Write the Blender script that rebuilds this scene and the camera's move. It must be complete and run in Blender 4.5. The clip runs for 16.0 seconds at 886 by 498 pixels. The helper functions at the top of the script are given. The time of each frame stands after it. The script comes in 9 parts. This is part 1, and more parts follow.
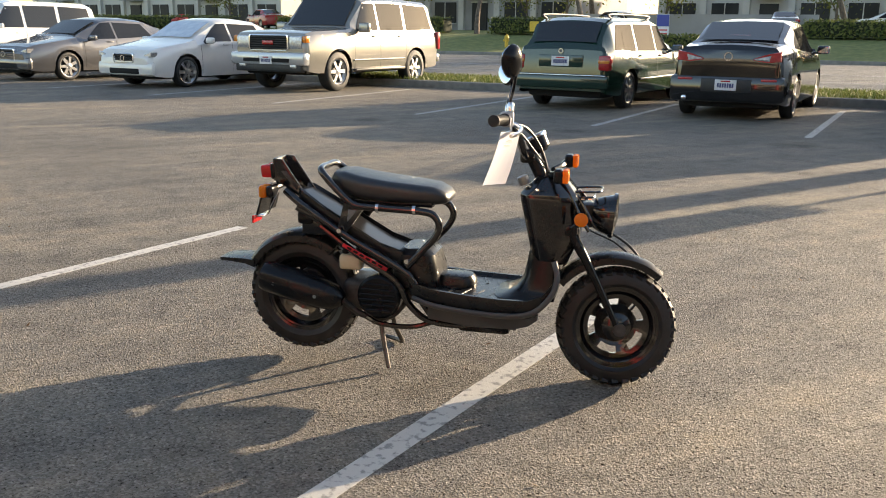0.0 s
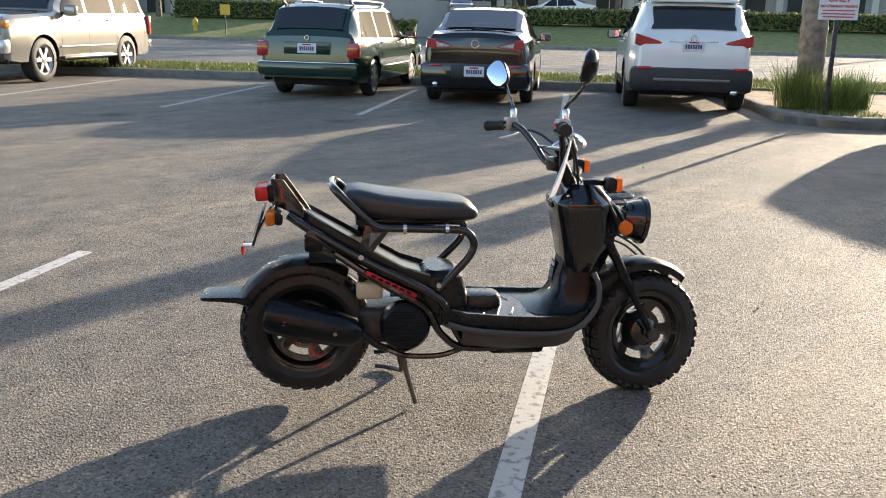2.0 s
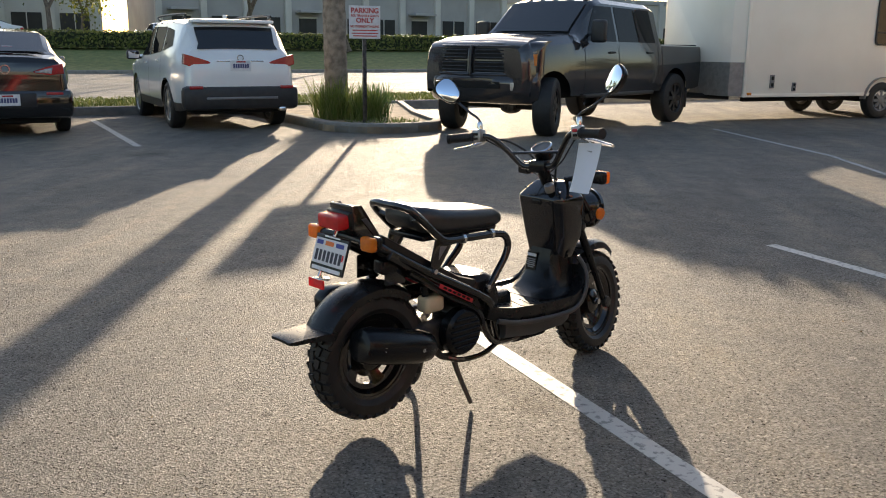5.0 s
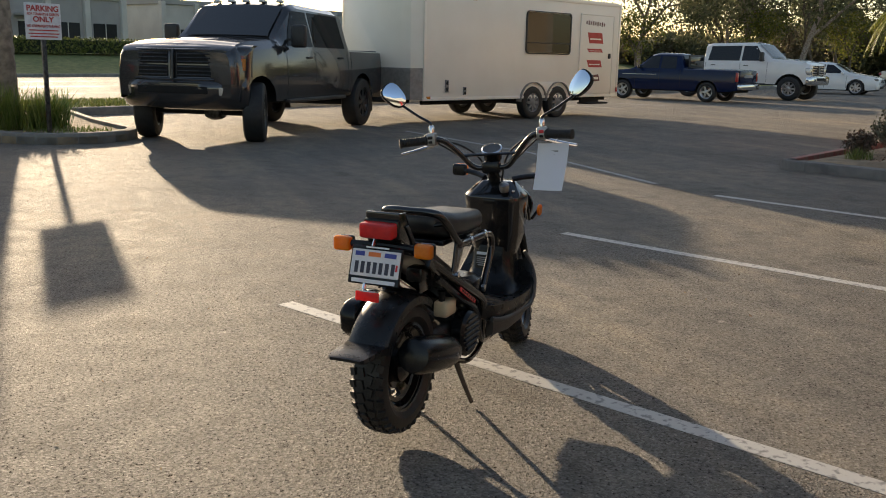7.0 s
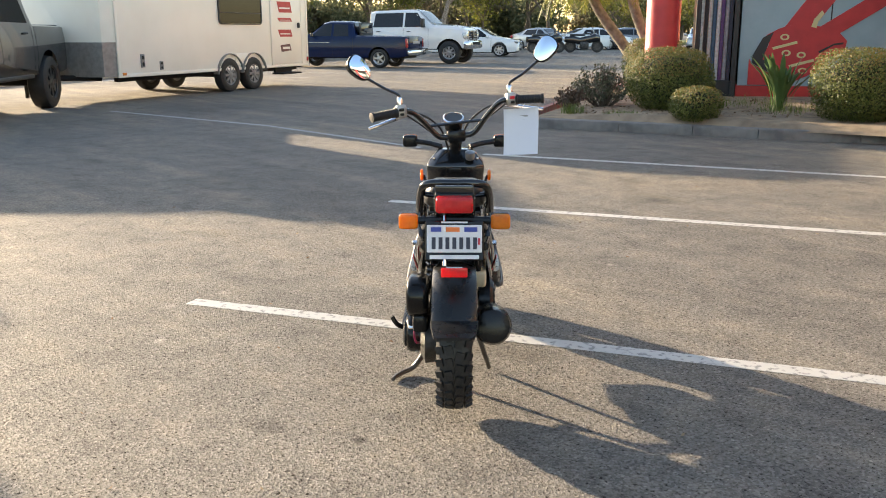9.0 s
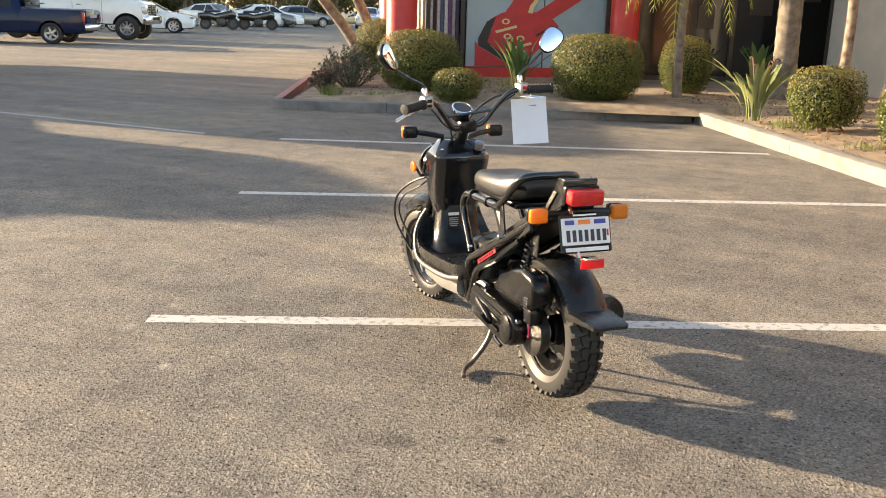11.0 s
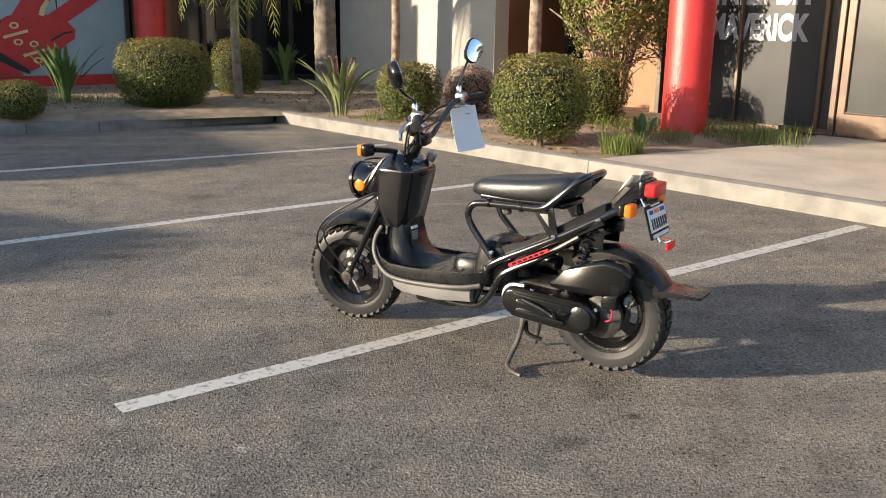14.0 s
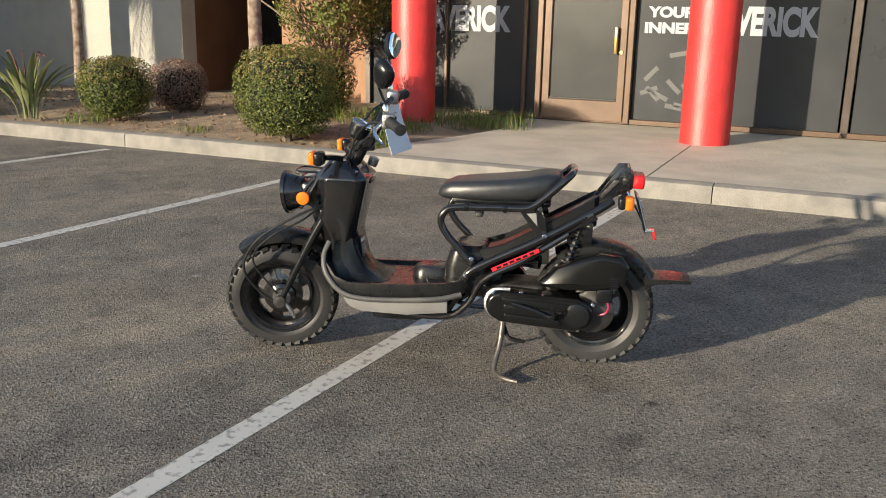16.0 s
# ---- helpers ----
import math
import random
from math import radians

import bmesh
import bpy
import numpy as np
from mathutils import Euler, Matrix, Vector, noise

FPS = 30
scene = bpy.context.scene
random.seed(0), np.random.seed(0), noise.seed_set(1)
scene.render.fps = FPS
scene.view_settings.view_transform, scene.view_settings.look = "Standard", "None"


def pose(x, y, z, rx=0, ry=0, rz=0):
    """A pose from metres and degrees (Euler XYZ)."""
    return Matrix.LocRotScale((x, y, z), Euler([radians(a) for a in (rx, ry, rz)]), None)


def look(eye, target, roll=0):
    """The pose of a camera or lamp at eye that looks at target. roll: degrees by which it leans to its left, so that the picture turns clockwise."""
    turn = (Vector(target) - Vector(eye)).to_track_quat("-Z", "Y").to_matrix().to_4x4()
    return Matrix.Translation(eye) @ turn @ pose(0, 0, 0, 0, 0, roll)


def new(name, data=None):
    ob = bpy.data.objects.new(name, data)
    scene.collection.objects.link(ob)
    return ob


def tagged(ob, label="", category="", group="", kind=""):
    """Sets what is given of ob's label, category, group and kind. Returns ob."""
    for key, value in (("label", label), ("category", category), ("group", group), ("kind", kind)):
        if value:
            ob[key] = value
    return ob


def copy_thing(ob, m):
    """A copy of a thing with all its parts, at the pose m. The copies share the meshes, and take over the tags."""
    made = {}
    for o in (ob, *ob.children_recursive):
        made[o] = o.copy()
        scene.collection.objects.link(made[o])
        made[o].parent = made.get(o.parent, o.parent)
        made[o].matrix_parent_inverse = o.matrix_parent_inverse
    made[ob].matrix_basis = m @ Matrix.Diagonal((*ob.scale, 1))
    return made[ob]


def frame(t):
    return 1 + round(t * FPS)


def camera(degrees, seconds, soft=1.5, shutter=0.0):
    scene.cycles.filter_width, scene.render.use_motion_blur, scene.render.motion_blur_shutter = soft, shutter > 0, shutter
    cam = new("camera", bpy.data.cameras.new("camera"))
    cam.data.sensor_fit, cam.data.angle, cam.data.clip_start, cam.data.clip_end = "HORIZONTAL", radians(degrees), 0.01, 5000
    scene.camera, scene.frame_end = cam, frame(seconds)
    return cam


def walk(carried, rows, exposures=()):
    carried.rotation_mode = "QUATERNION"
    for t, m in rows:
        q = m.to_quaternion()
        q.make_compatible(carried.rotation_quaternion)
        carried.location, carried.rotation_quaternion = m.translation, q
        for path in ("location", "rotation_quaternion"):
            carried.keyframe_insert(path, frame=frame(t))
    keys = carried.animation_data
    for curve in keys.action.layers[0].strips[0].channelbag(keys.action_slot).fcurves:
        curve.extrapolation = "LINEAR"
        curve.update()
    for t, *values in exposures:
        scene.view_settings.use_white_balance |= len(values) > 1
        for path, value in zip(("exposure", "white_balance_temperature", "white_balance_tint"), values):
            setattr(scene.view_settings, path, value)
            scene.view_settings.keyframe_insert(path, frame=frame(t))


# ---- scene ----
cam = camera(52.5, 16.0, 1.0)
PATH = [
    (0, (0.637, 0.592, 1.273), (1.615, 2.271, 0.797), 0.7),
    (0.5, (0.45, 0.826, 1.298), (1.57, 2.409, 0.808), 0.6),
    (1, (0.217, 1.055, 1.311), (1.483, 2.523, 0.817), 0.9),
    (1.5, (0.059, 1.305, 1.311), (1.435, 2.673, 0.826), 1.2),
    (2, (-0.092, 1.587, 1.309), (1.406, 2.815, 0.81), 1.3),
    (2.5, (-0.323, 1.85, 1.311), (1.306, 2.894, 0.803), 1.9),
    (3, (-0.461, 2.115, 1.296), (1.27, 2.984, 0.797), 1.5),
    (5.5, (-1.044, 3.702, 1.275), (0.907, 3.643, 0.841), 0.7),
    (6, (-0.948, 4.004, 1.246), (0.988, 3.762, 0.806), 1.0),
    (6.5, (-0.87, 4.341, 1.243), (1.026, 3.887, 0.797), 1.3),
    (7, (-0.827, 4.671, 1.26), (1.01, 3.998, 0.844), 1.2),
    (7.5, (-0.657, 4.934, 1.254), (1.1, 4.083, 0.821), 0.5),
    (8, (-0.5, 5.207, 1.26), (1.151, 4.18, 0.792), -0.0),
    (8.5, (-0.389, 5.513, 1.266), (1.151, 4.327, 0.795), -0.5),
    (9, (-0.157, 5.751, 1.247), (1.281, 4.444, 0.775), -0.1),
    (11.5, (1.343, 6.696, 1.281), (2.0, 4.873, 0.786), 1.4),
    (12, (1.694, 6.794, 1.28), (2.152, 4.904, 0.812), 1.2),
    (12.5, (2.023, 6.89, 1.266), (2.256, 4.96, 0.799), 1.5),
    (13, (2.368, 6.955, 1.268), (2.375, 5.014, 0.786), 1.6),
    (13.5, (2.725, 6.89, 1.28), (2.551, 4.958, 0.793), 1.2),
    (14, (3.095, 6.871, 1.297), (2.75, 4.963, 0.806), 0.9),
    (14.5, (3.407, 6.747, 1.296), (2.867, 4.881, 0.819), 0.7),
    (15, (3.695, 6.554, 1.292), (2.928, 4.769, 0.817), 0.8),
    (15.5, (3.992, 6.39, 1.294), (3.035, 4.7, 0.816), 0.9),
    (16, (4.199, 6.168, 1.288), (3.1, 4.573, 0.79), 1.2),
]
STOPS = ((0, 1.4, 7000, 15), (0.5, 1.55, 6700, 15), (1, 1.68, 6550, 14), (2, 1.43, 6300, 14), (3, 0.9, 6600, 14), (5.5, 0.93, 6600, 15), (6.5, 0.7, 6900, 15), (7, 0.6, 7050, 15), (8, 1.25, 7200, 16), (9, 1.78, 6850, 14), (11.5, 1.9, 7550, 16), (12.5, 1.4, 7000, 15), (13, 1.2, 6700, 15), (14, 1.25, 6350, 14), (15, 0.83, 6200, 13), (16, 0.84, 6150, 11))
walk(cam, [(t, look(eye, target, roll)) for t, eye, target, roll in PATH], STOPS)

# ---- daylight: a low sun over the street, clear sky ----
SUN_AZ, SUN_EL = 4.4, 11.5
world = bpy.data.worlds.new("sky")
scene.world = world
world.use_nodes = True
wn = world.node_tree
sky = wn.nodes.new("ShaderNodeTexSky")
sky.sky_type = "NISHITA"
sky.sun_disc = False
sky.sun_elevation, sky.sun_rotation = radians(SUN_EL), radians(90 - SUN_AZ)
sky.dust_density = 0.9
wn.links.new(sky.outputs[0], wn.nodes["Background"].inputs[0])
wn.nodes["Background"].inputs[1].default_value = 0.15
sun = new("sun", bpy.data.lights.new("sun", "SUN"))
sun.data.energy, sun.data.angle, sun.data.color = 5.0, radians(0.6), (1.0, 0.84, 0.6)
sun_way = Vector((math.cos(radians(SUN_AZ)) * math.cos(radians(SUN_EL)), math.sin(radians(SUN_AZ)) * math.cos(radians(SUN_EL)), math.sin(radians(SUN_EL))))
sun.matrix_world = look(sun_way * 60, (0, 0, 0))

# ---- materials ----
def material(name, colour, rough=0.5, metal=0.0, spots=None, bump=0.0, scale=8.0, vary=0.0, coat=0.0, spec=0.5):
    """Plain paint, plastic or metal with two scales of variation. spots: a second colour, mixed in by noise."""
    m = bpy.data.materials.new(name)
    m.use_nodes = True
    nt = m.node_tree
    b = nt.nodes["Principled BSDF"]
    b.inputs["Base Color"].default_value = (*colour, 1)
    b.inputs["Roughness"].default_value = rough
    b.inputs["Metallic"].default_value = metal
    b.inputs["Coat Weight"].default_value = coat
    b.inputs["Coat Roughness"].default_value = 0.04
    b.inputs["Specular IOR Level"].default_value = spec
    if spots or bump or vary:
        co = nt.nodes.new("ShaderNodeTexCoord")
        n1 = nt.nodes.new("ShaderNodeTexNoise")
        n1.inputs["Scale"].default_value, n1.inputs["Detail"].default_value = scale, 6
        n2 = nt.nodes.new("ShaderNodeTexNoise")
        n2.inputs["Scale"].default_value, n2.inputs["Detail"].default_value = scale * 14, 3
        for n in (n1, n2):
            nt.links.new(co.outputs["Object"], n.inputs["Vector"])
        if spots:
            ramp = nt.nodes.new("ShaderNodeValToRGB")
            ramp.color_ramp.elements[0].position, ramp.color_ramp.elements[1].position = 0.38, 0.66
            ramp.color_ramp.elements[0].color, ramp.color_ramp.elements[1].color = (*colour, 1), (*spots, 1)
            nt.links.new(n1.outputs[0], ramp.inputs[0])
            nt.links.new(ramp.outputs[0], b.inputs["Base Color"])
        if vary:
            mr = nt.nodes.new("ShaderNodeMapRange")
            mr.inputs["To Min"].default_value, mr.inputs["To Max"].default_value = max(0.02, rough - vary), min(1, rough + vary)
            nt.links.new(n1.outputs[0], mr.inputs["Value"])
            nt.links.new(mr.outputs[0], b.inputs["Roughness"])
        if bump:
            bp = nt.nodes.new("ShaderNodeBump")
            bp.inputs["Strength"].default_value, bp.inputs["Distance"].default_value = bump, 0.01
            nt.links.new(n2.outputs[0], bp.inputs["Height"])
            nt.links.new(bp.outputs[0], b.inputs["Normal"])
    return m


def glass(name, colour=(0.8, 0.85, 0.85), rough=0.0, clear=0.5, ior=1.5, share=None):
    """Thin tinted glass: a share of clear transparency under a glossy face."""
    m = bpy.data.materials.new(name)
    m.use_nodes = True
    nt = m.node_tree
    nt.nodes.remove(nt.nodes["Principled BSDF"])
    out = nt.nodes["Material Output"]
    tr, dark, gl = nt.nodes.new("ShaderNodeBsdfTransparent"), nt.nodes.new("ShaderNodeBsdfDiffuse"), nt.nodes.new("ShaderNodeBsdfGlossy")
    tr.inputs[0].default_value = (*colour, 1)
    dark.inputs[0].default_value = (0.01, 0.011, 0.012, 1)
    gl.inputs["Roughness"].default_value = rough
    a, c, f = nt.nodes.new("ShaderNodeMixShader"), nt.nodes.new("ShaderNodeMixShader"), nt.nodes.new("ShaderNodeFresnel")
    f.inputs[0].default_value = ior
    a.inputs[0].default_value = clear
    nt.links.new(dark.outputs[0], a.inputs[1])
    nt.links.new(tr.outputs[0], a.inputs[2])
    c.inputs[0].default_value = share or 0
    if share is None:
        nt.links.new(f.outputs[0], c.inputs[0])
    nt.links.new(a.outputs[0], c.inputs[1])
    nt.links.new(gl.outputs[0], c.inputs[2])
    nt.links.new(c.outputs[0], out.inputs[0])
    return m


# ---- mesh helpers ----
def mesh_of(name, bm, mat, smooth=35):
    me = bpy.data.meshes.new(name)
    bmesh.ops.recalc_face_normals(bm, faces=bm.faces)
    if smooth:
        for f in bm.faces:
            f.smooth = True
        lim = math.cos(radians(smooth))
        for e in bm.edges:
            if len(e.link_faces) == 2 and e.link_faces[0].normal.dot(e.link_faces[1].normal) < lim:
                e.smooth = False
    bm.to_mesh(me)
    bm.free()
    me.materials.append(mat)
    return me


def part(name, bm, mat, parent=None, label="", m=None, smooth=35):
    ob = new(name, mesh_of(name, bm, mat, smooth))
    if m is not None:
        ob.matrix_basis = m
    if parent is not None:
        ob.parent = parent
    if label:
        ob["label"] = label
    return ob


def thing(name, label, category, m=None, group="", kind=""):
    ob = new(name)
    ob.empty_display_size = 0.1
    if m is not None:
        ob.matrix_basis = m
    return tagged(ob, label, category, group, kind)


def box(sx, sy, sz, bev=0.0, at=(0, 0, 0), seg=2, bm=None, rot=None):
    """A box with rounded edges, its middle at `at`."""
    bm = bm or bmesh.new()
    made = bmesh.ops.create_cube(bm, size=1)["verts"]
    bmesh.ops.scale(bm, vec=(sx, sy, sz), verts=made)
    if bev:
        es = list({e for v in made for e in v.link_edges})
        res = bmesh.ops.bevel(bm, geom=es, offset=bev, segments=seg, affect="EDGES", profile=0.5)
        made = list({v for f in res["faces"] for v in f.verts} | {v for v in made if v.is_valid})
    if rot is not None:
        bmesh.ops.transform(bm, matrix=rot.to_4x4(), verts=made)
    bmesh.ops.translate(bm, vec=at, verts=made)
    return bm


def smooth_path(pts, steps=6):
    """Catmull-Rom through the points."""
    p = [Vector(q) for q in pts]
    if len(p) < 3:
        return p
    q = [p[0] * 2 - p[1]] + p + [p[-1] * 2 - p[-2]]
    out = []
    for i in range(1, len(q) - 2):
        a, b, c, d = q[i - 1 : i + 3]
        for k in range(steps):
            t = k / steps
            out.append(0.5 * ((2 * b) + (c - a) * t + (2 * a - 5 * b + 4 * c - d) * t * t + (3 * b - 3 * c + d - a) * t ** 3))
    return out + [p[-1]]


def tube(pts, r, n=10, steps=6, bm=None, curve=True, flat=1.0, caps=True):
    """A round bar along the points; r a number or one per given point end (r0, r1)."""
    bm = bm or bmesh.new()
    path = smooth_path(pts, steps) if curve else [Vector(q) for q in pts]
    r0, r1 = r if isinstance(r, tuple) else (r, r)
    rings, side = [], None
    for i, p in enumerate(path):
        way = (path[min(i + 1, len(path) - 1)] - path[max(i - 1, 0)]).normalized()
        if side is None:
            side = way.orthogonal().normalized() if abs(way.z) > 0.9 else way.cross(Vector((0, 0, 1))).normalized()
        side = (side - way * side.dot(way)).normalized()
        up = side.cross(way)
        rr = r0 + (r1 - r0) * i / max(1, len(path) - 1)
        rings.append([bm.verts.new(p + side * rr * math.cos(2 * math.pi * k / n) + up * rr * flat * math.sin(2 * math.pi * k / n)) for k in range(n)])
    for a, b in zip(rings, rings[1:]):
        for k in range(n):
            bm.faces.new((a[k], a[(k + 1) % n], b[(k + 1) % n], b[k]))
    if caps:
        bm.faces.new(rings[0][::-1])
        bm.faces.new(rings[-1])
    return bm


def lathe(profile, n=24, bm=None, at=(0, 0, 0), axis="z", closed=False):
    """Turns (radius, height) pairs round an axis."""
    bm = bm or bmesh.new()
    rings = []
    for r, h in profile:
        ring = []
        for k in range(n):
            a = 2 * math.pi * k / n
            c = (r * math.cos(a), r * math.sin(a), h)
            c = {"z": c, "y": (c[0], h, c[1]), "x": (h, c[0], c[1])}[axis]
            ring.append(bm.verts.new(Vector(c) + Vector(at)))
        rings.append(ring)
    pairs = list(zip(rings, rings[1:])) + ([(rings[-1], rings[0])] if closed else [])
    for a, b in pairs:
        for k in range(n):
            bm.faces.new((a[k], a[(k + 1) % n], b[(k + 1) % n], b[k]))
    if not closed:
        for ring in (rings[0], rings[-1]):
            bm.faces.new(ring)
    return bm


def loft(rings, bm=None, caps=True, closed=True):
    """A skin over rings of equally many points."""
    bm = bm or bmesh.new()
    vs = [[bm.verts.new(p) for p in ring] for ring in rings]
    n = len(vs[0])
    for a, b in zip(vs, vs[1:]):
        for k in range(n if closed else n - 1):
            bm.faces.new((a[k], a[(k + 1) % n], b[(k + 1) % n], b[k]))
    if caps:
        bm.faces.new(vs[0][::-1])
        bm.faces.new(vs[-1])
    return bm


def facing(ob, centre):
    """Turns the faces of an open sheet away from a middle point."""
    if sum(f.normal.dot(f.center - Vector(centre)) for f in ob.data.polygons) < 0:
        ob.data.flip_normals()
    return ob


def rounded(w, h, r, n=4, power=None):
    """A rounded rectangle of 4 (n + 1) points about the origin."""
    out = []
    for cx, cy, a0 in ((w / 2 - r, h / 2 - r, 0), (-w / 2 + r, h / 2 - r, 90), (-w / 2 + r, -h / 2 + r, 180), (w / 2 - r, -h / 2 + r, 270)):
        for k in range(n + 1):
            a = radians(a0 + 90 * k / n)
            out.append((cx + r * math.cos(a), cy + r * math.sin(a)))
    return out


def prism(outline, thick, bev=0.0, bm=None, m=None, seg=2):
    """An outline in x, z pushed `thick` along y about y = 0, its rims rounded."""
    own = bmesh.new()
    a = [own.verts.new((x, -thick / 2, z)) for x, z in outline]
    b = [own.verts.new((x, thick / 2, z)) for x, z in outline]
    n = len(outline)
    fa, fb = own.faces.new(a), own.faces.new(b[::-1])
    for k in range(n):
        own.faces.new((a[(k + 1) % n], a[k], b[k], b[(k + 1) % n]))
    if bev:
        bmesh.ops.bevel(own, geom=list(set(fa.edges) | set(fb.edges)), offset=bev, segments=seg, affect="EDGES", profile=0.5)
    if m is not None:
        bmesh.ops.transform(own, matrix=m, verts=own.verts)
    if bm is None:
        return own
    me = bpy.data.meshes.new("t")
    own.to_mesh(me)
    own.free()
    bm.from_mesh(me)
    bpy.data.meshes.remove(me)
    return bm


def sheet(outline, z0, z1=None, bm=None):
    """A flat slab over an outline in x, y from z0 up to z1."""
    bm = bm or bmesh.new()
    top = [bm.verts.new((x, y, z1 if z1 is not None else z0)) for x, y in outline]
    bm.faces.new(top)
    if z1 is not None:
        low = [bm.verts.new((x, y, z0)) for x, y in outline]
        for k in range(len(outline)):
            j = (k + 1) % len(outline)
            bm.faces.new((low[k], low[j], top[j], top[k]))
    return bm


# The car park's own frame: origin at the planter's inner kerb corner, b to the street, a along the kerb.
LOT_TURN = 31.5
BV, AV = Vector((math.cos(radians(LOT_TURN)), math.sin(radians(LOT_TURN)), 0)), Vector((-math.sin(radians(LOT_TURN)), math.cos(radians(LOT_TURN)), 0))
LOT = Vector((3.17, -5.04, 0))


def lot(b, a, z=0.0):
    return LOT + BV * b + AV * a + Vector((0, 0, z))


def lot_pose(b, a, z=0.0, turn=0.0):
    p = lot(b, a, z)
    return pose(p.x, p.y, p.z, 0, 0, LOT_TURN + turn)


def lot_xy(pairs):
    return [tuple(lot(b, a).xy) for b, a in pairs]

# ---- ground materials ----
OIL = ((0.73, -0.09, 0.22, 0.45), (3.72, 0.01, 0.26, 0.6), (1.94, 4.2, 0.03, 0.3), (2.22, 4.35, 0.06, 0.55), (3.95, 1.61, 0.3, 0.7), (2.13, 5.0, 0.05, 0.5), (2.4, -2.6, 0.28, 0.5), (9.5, 7.6, 0.35, 0.5), (8.0, 9.9, 0.35, 0.5), (6.2, 12.3, 0.3, 0.55), (3.25, 4.25, 0.035, 1.7), (3.48, 3.42, 0.03, 1.6), (3.67, 4.0, 0.05, 1.5), (3.7, 3.7, 0.04, 1.5), (2.75, 1.87, 0.03, 1.9), (1.25, 3.85, 0.02, 1.8))

def asphalt(name, base, tint, glaze):
    """Worn asphalt: pale stones in a dark binder, stains, dusty patches, fine cracks."""
    m = bpy.data.materials.new(name)
    m.use_nodes = True
    nt = m.node_tree
    b = nt.nodes["Principled BSDF"]
    co = nt.nodes.new("ShaderNodeTexCoord")

    def noise_tex(scale, detail=4, rough=0.6):
        n = nt.nodes.new("ShaderNodeTexNoise")
        n.inputs["Scale"].default_value, n.inputs["Detail"].default_value, n.inputs["Roughness"].default_value = scale, detail, rough
        nt.links.new(co.outputs["Object"], n.inputs["Vector"])
        return n

    def ramp(src, stops):
        r = nt.nodes.new("ShaderNodeValToRGB")
        while len(r.color_ramp.elements) < len(stops):
            r.color_ramp.elements.new(0.5)
        for e, (p, c) in zip(r.color_ramp.elements, stops):
            e.position, e.color = p, (*c, 1)
        nt.links.new(src, r.inputs[0])
        return r

    def mix(kind, fac, a, c):
        x = nt.nodes.new("ShaderNodeMix")
        x.data_type, x.blend_type = "RGBA", kind
        if isinstance(fac, float):
            x.inputs[0].default_value = fac
        else:
            nt.links.new(fac, x.inputs[0])
        nt.links.new(a, x.inputs[6])
        nt.links.new(c, x.inputs[7])
        return x

    stones = nt.nodes.new("ShaderNodeTexVoronoi")
    stones.inputs["Scale"].default_value = 130
    nt.links.new(co.outputs["Object"], stones.inputs["Vector"])
    stone_tone = ramp(stones.outputs["Color"], ((0.0, tuple(0.66 * v for v in base)), (0.5, base), (0.85, tuple(1.35 * v for v in base)), (1.0, tuple(2.0 * v for v in base))))
    big = noise_tex(0.35, 5)
    patch = ramp(big.outputs[0], ((0.3, (0.72, 0.72, 0.73)), (0.5, (1, 1, 1)), (0.72, tint)))
    c1 = mix("MULTIPLY", 1.0, stone_tone.outputs[0], patch.outputs[0])
    mid = noise_tex(4.2, 6, 0.68)
    mott = ramp(mid.outputs[0], ((0.3, (0.6, 0.59, 0.59)), (0.5, (1, 1, 1)), (0.7, (1.25, 1.22, 1.16))))
    c2 = mix("MULTIPLY", 1.0, c1.outputs[2], mott.outputs[0])
    stain = noise_tex(1.1, 2, 0.4)
    spot = ramp(stain.outputs[0], ((0.2, (0.4, 0.39, 0.38)), (0.31, (1, 1, 1))))
    c3 = mix("MULTIPLY", 0.9, c2.outputs[2], spot.outputs[0])
    # pits between the stones, and a few pale grits
    pit = noise_tex(66, 4, 0.72)
    dark = ramp(pit.outputs[0], ((0.345, (0.15, 0.145, 0.14)), (0.42, (1, 1, 1)), (0.6, (1, 1, 1)), (0.72, (1.6, 1.55, 1.45))))
    c4 = mix("MULTIPLY", 1.0, c3.outputs[2], dark.outputs[0])
    # dusty drag streaks along the stalls
    way = nt.nodes.new("ShaderNodeMapping")
    way.inputs["Rotation"].default_value, way.inputs["Scale"].default_value = (0, 0, radians(-27.7)), (0.22, 2.2, 1)
    nt.links.new(co.outputs["Object"], way.inputs["Vector"])
    dust = noise_tex(1.0, 5, 0.6)
    nt.links.new(way.outputs[0], dust.inputs["Vector"])
    pale = ramp(dust.outputs[0], ((0.3, (0.82, 0.82, 0.83)), (0.52, (1, 1, 1)), (0.7, (1.3, 1.25, 1.15))))
    c5 = mix("MULTIPLY", 1.0, c4.outputs[2], pale.outputs[0])
    last = c5
    # oil drips where engines stand, pale scuffs by the line
    warp = noise_tex(3.5, 4, 0.6)
    for x, y, size, depth in OIL:
        far = nt.nodes.new("ShaderNodeVectorMath")
        far.operation = "DISTANCE"
        far.inputs[1].default_value = (x, y, 0)
        nt.links.new(co.outputs["Object"], far.inputs[0])
        edge = nt.nodes.new("ShaderNodeMath")
        edge.operation = "MULTIPLY_ADD"
        edge.inputs[1].default_value = size * 1.6
        nt.links.new(warp.outputs[0], edge.inputs[0])
        nt.links.new(far.outputs["Value"], edge.inputs[2])
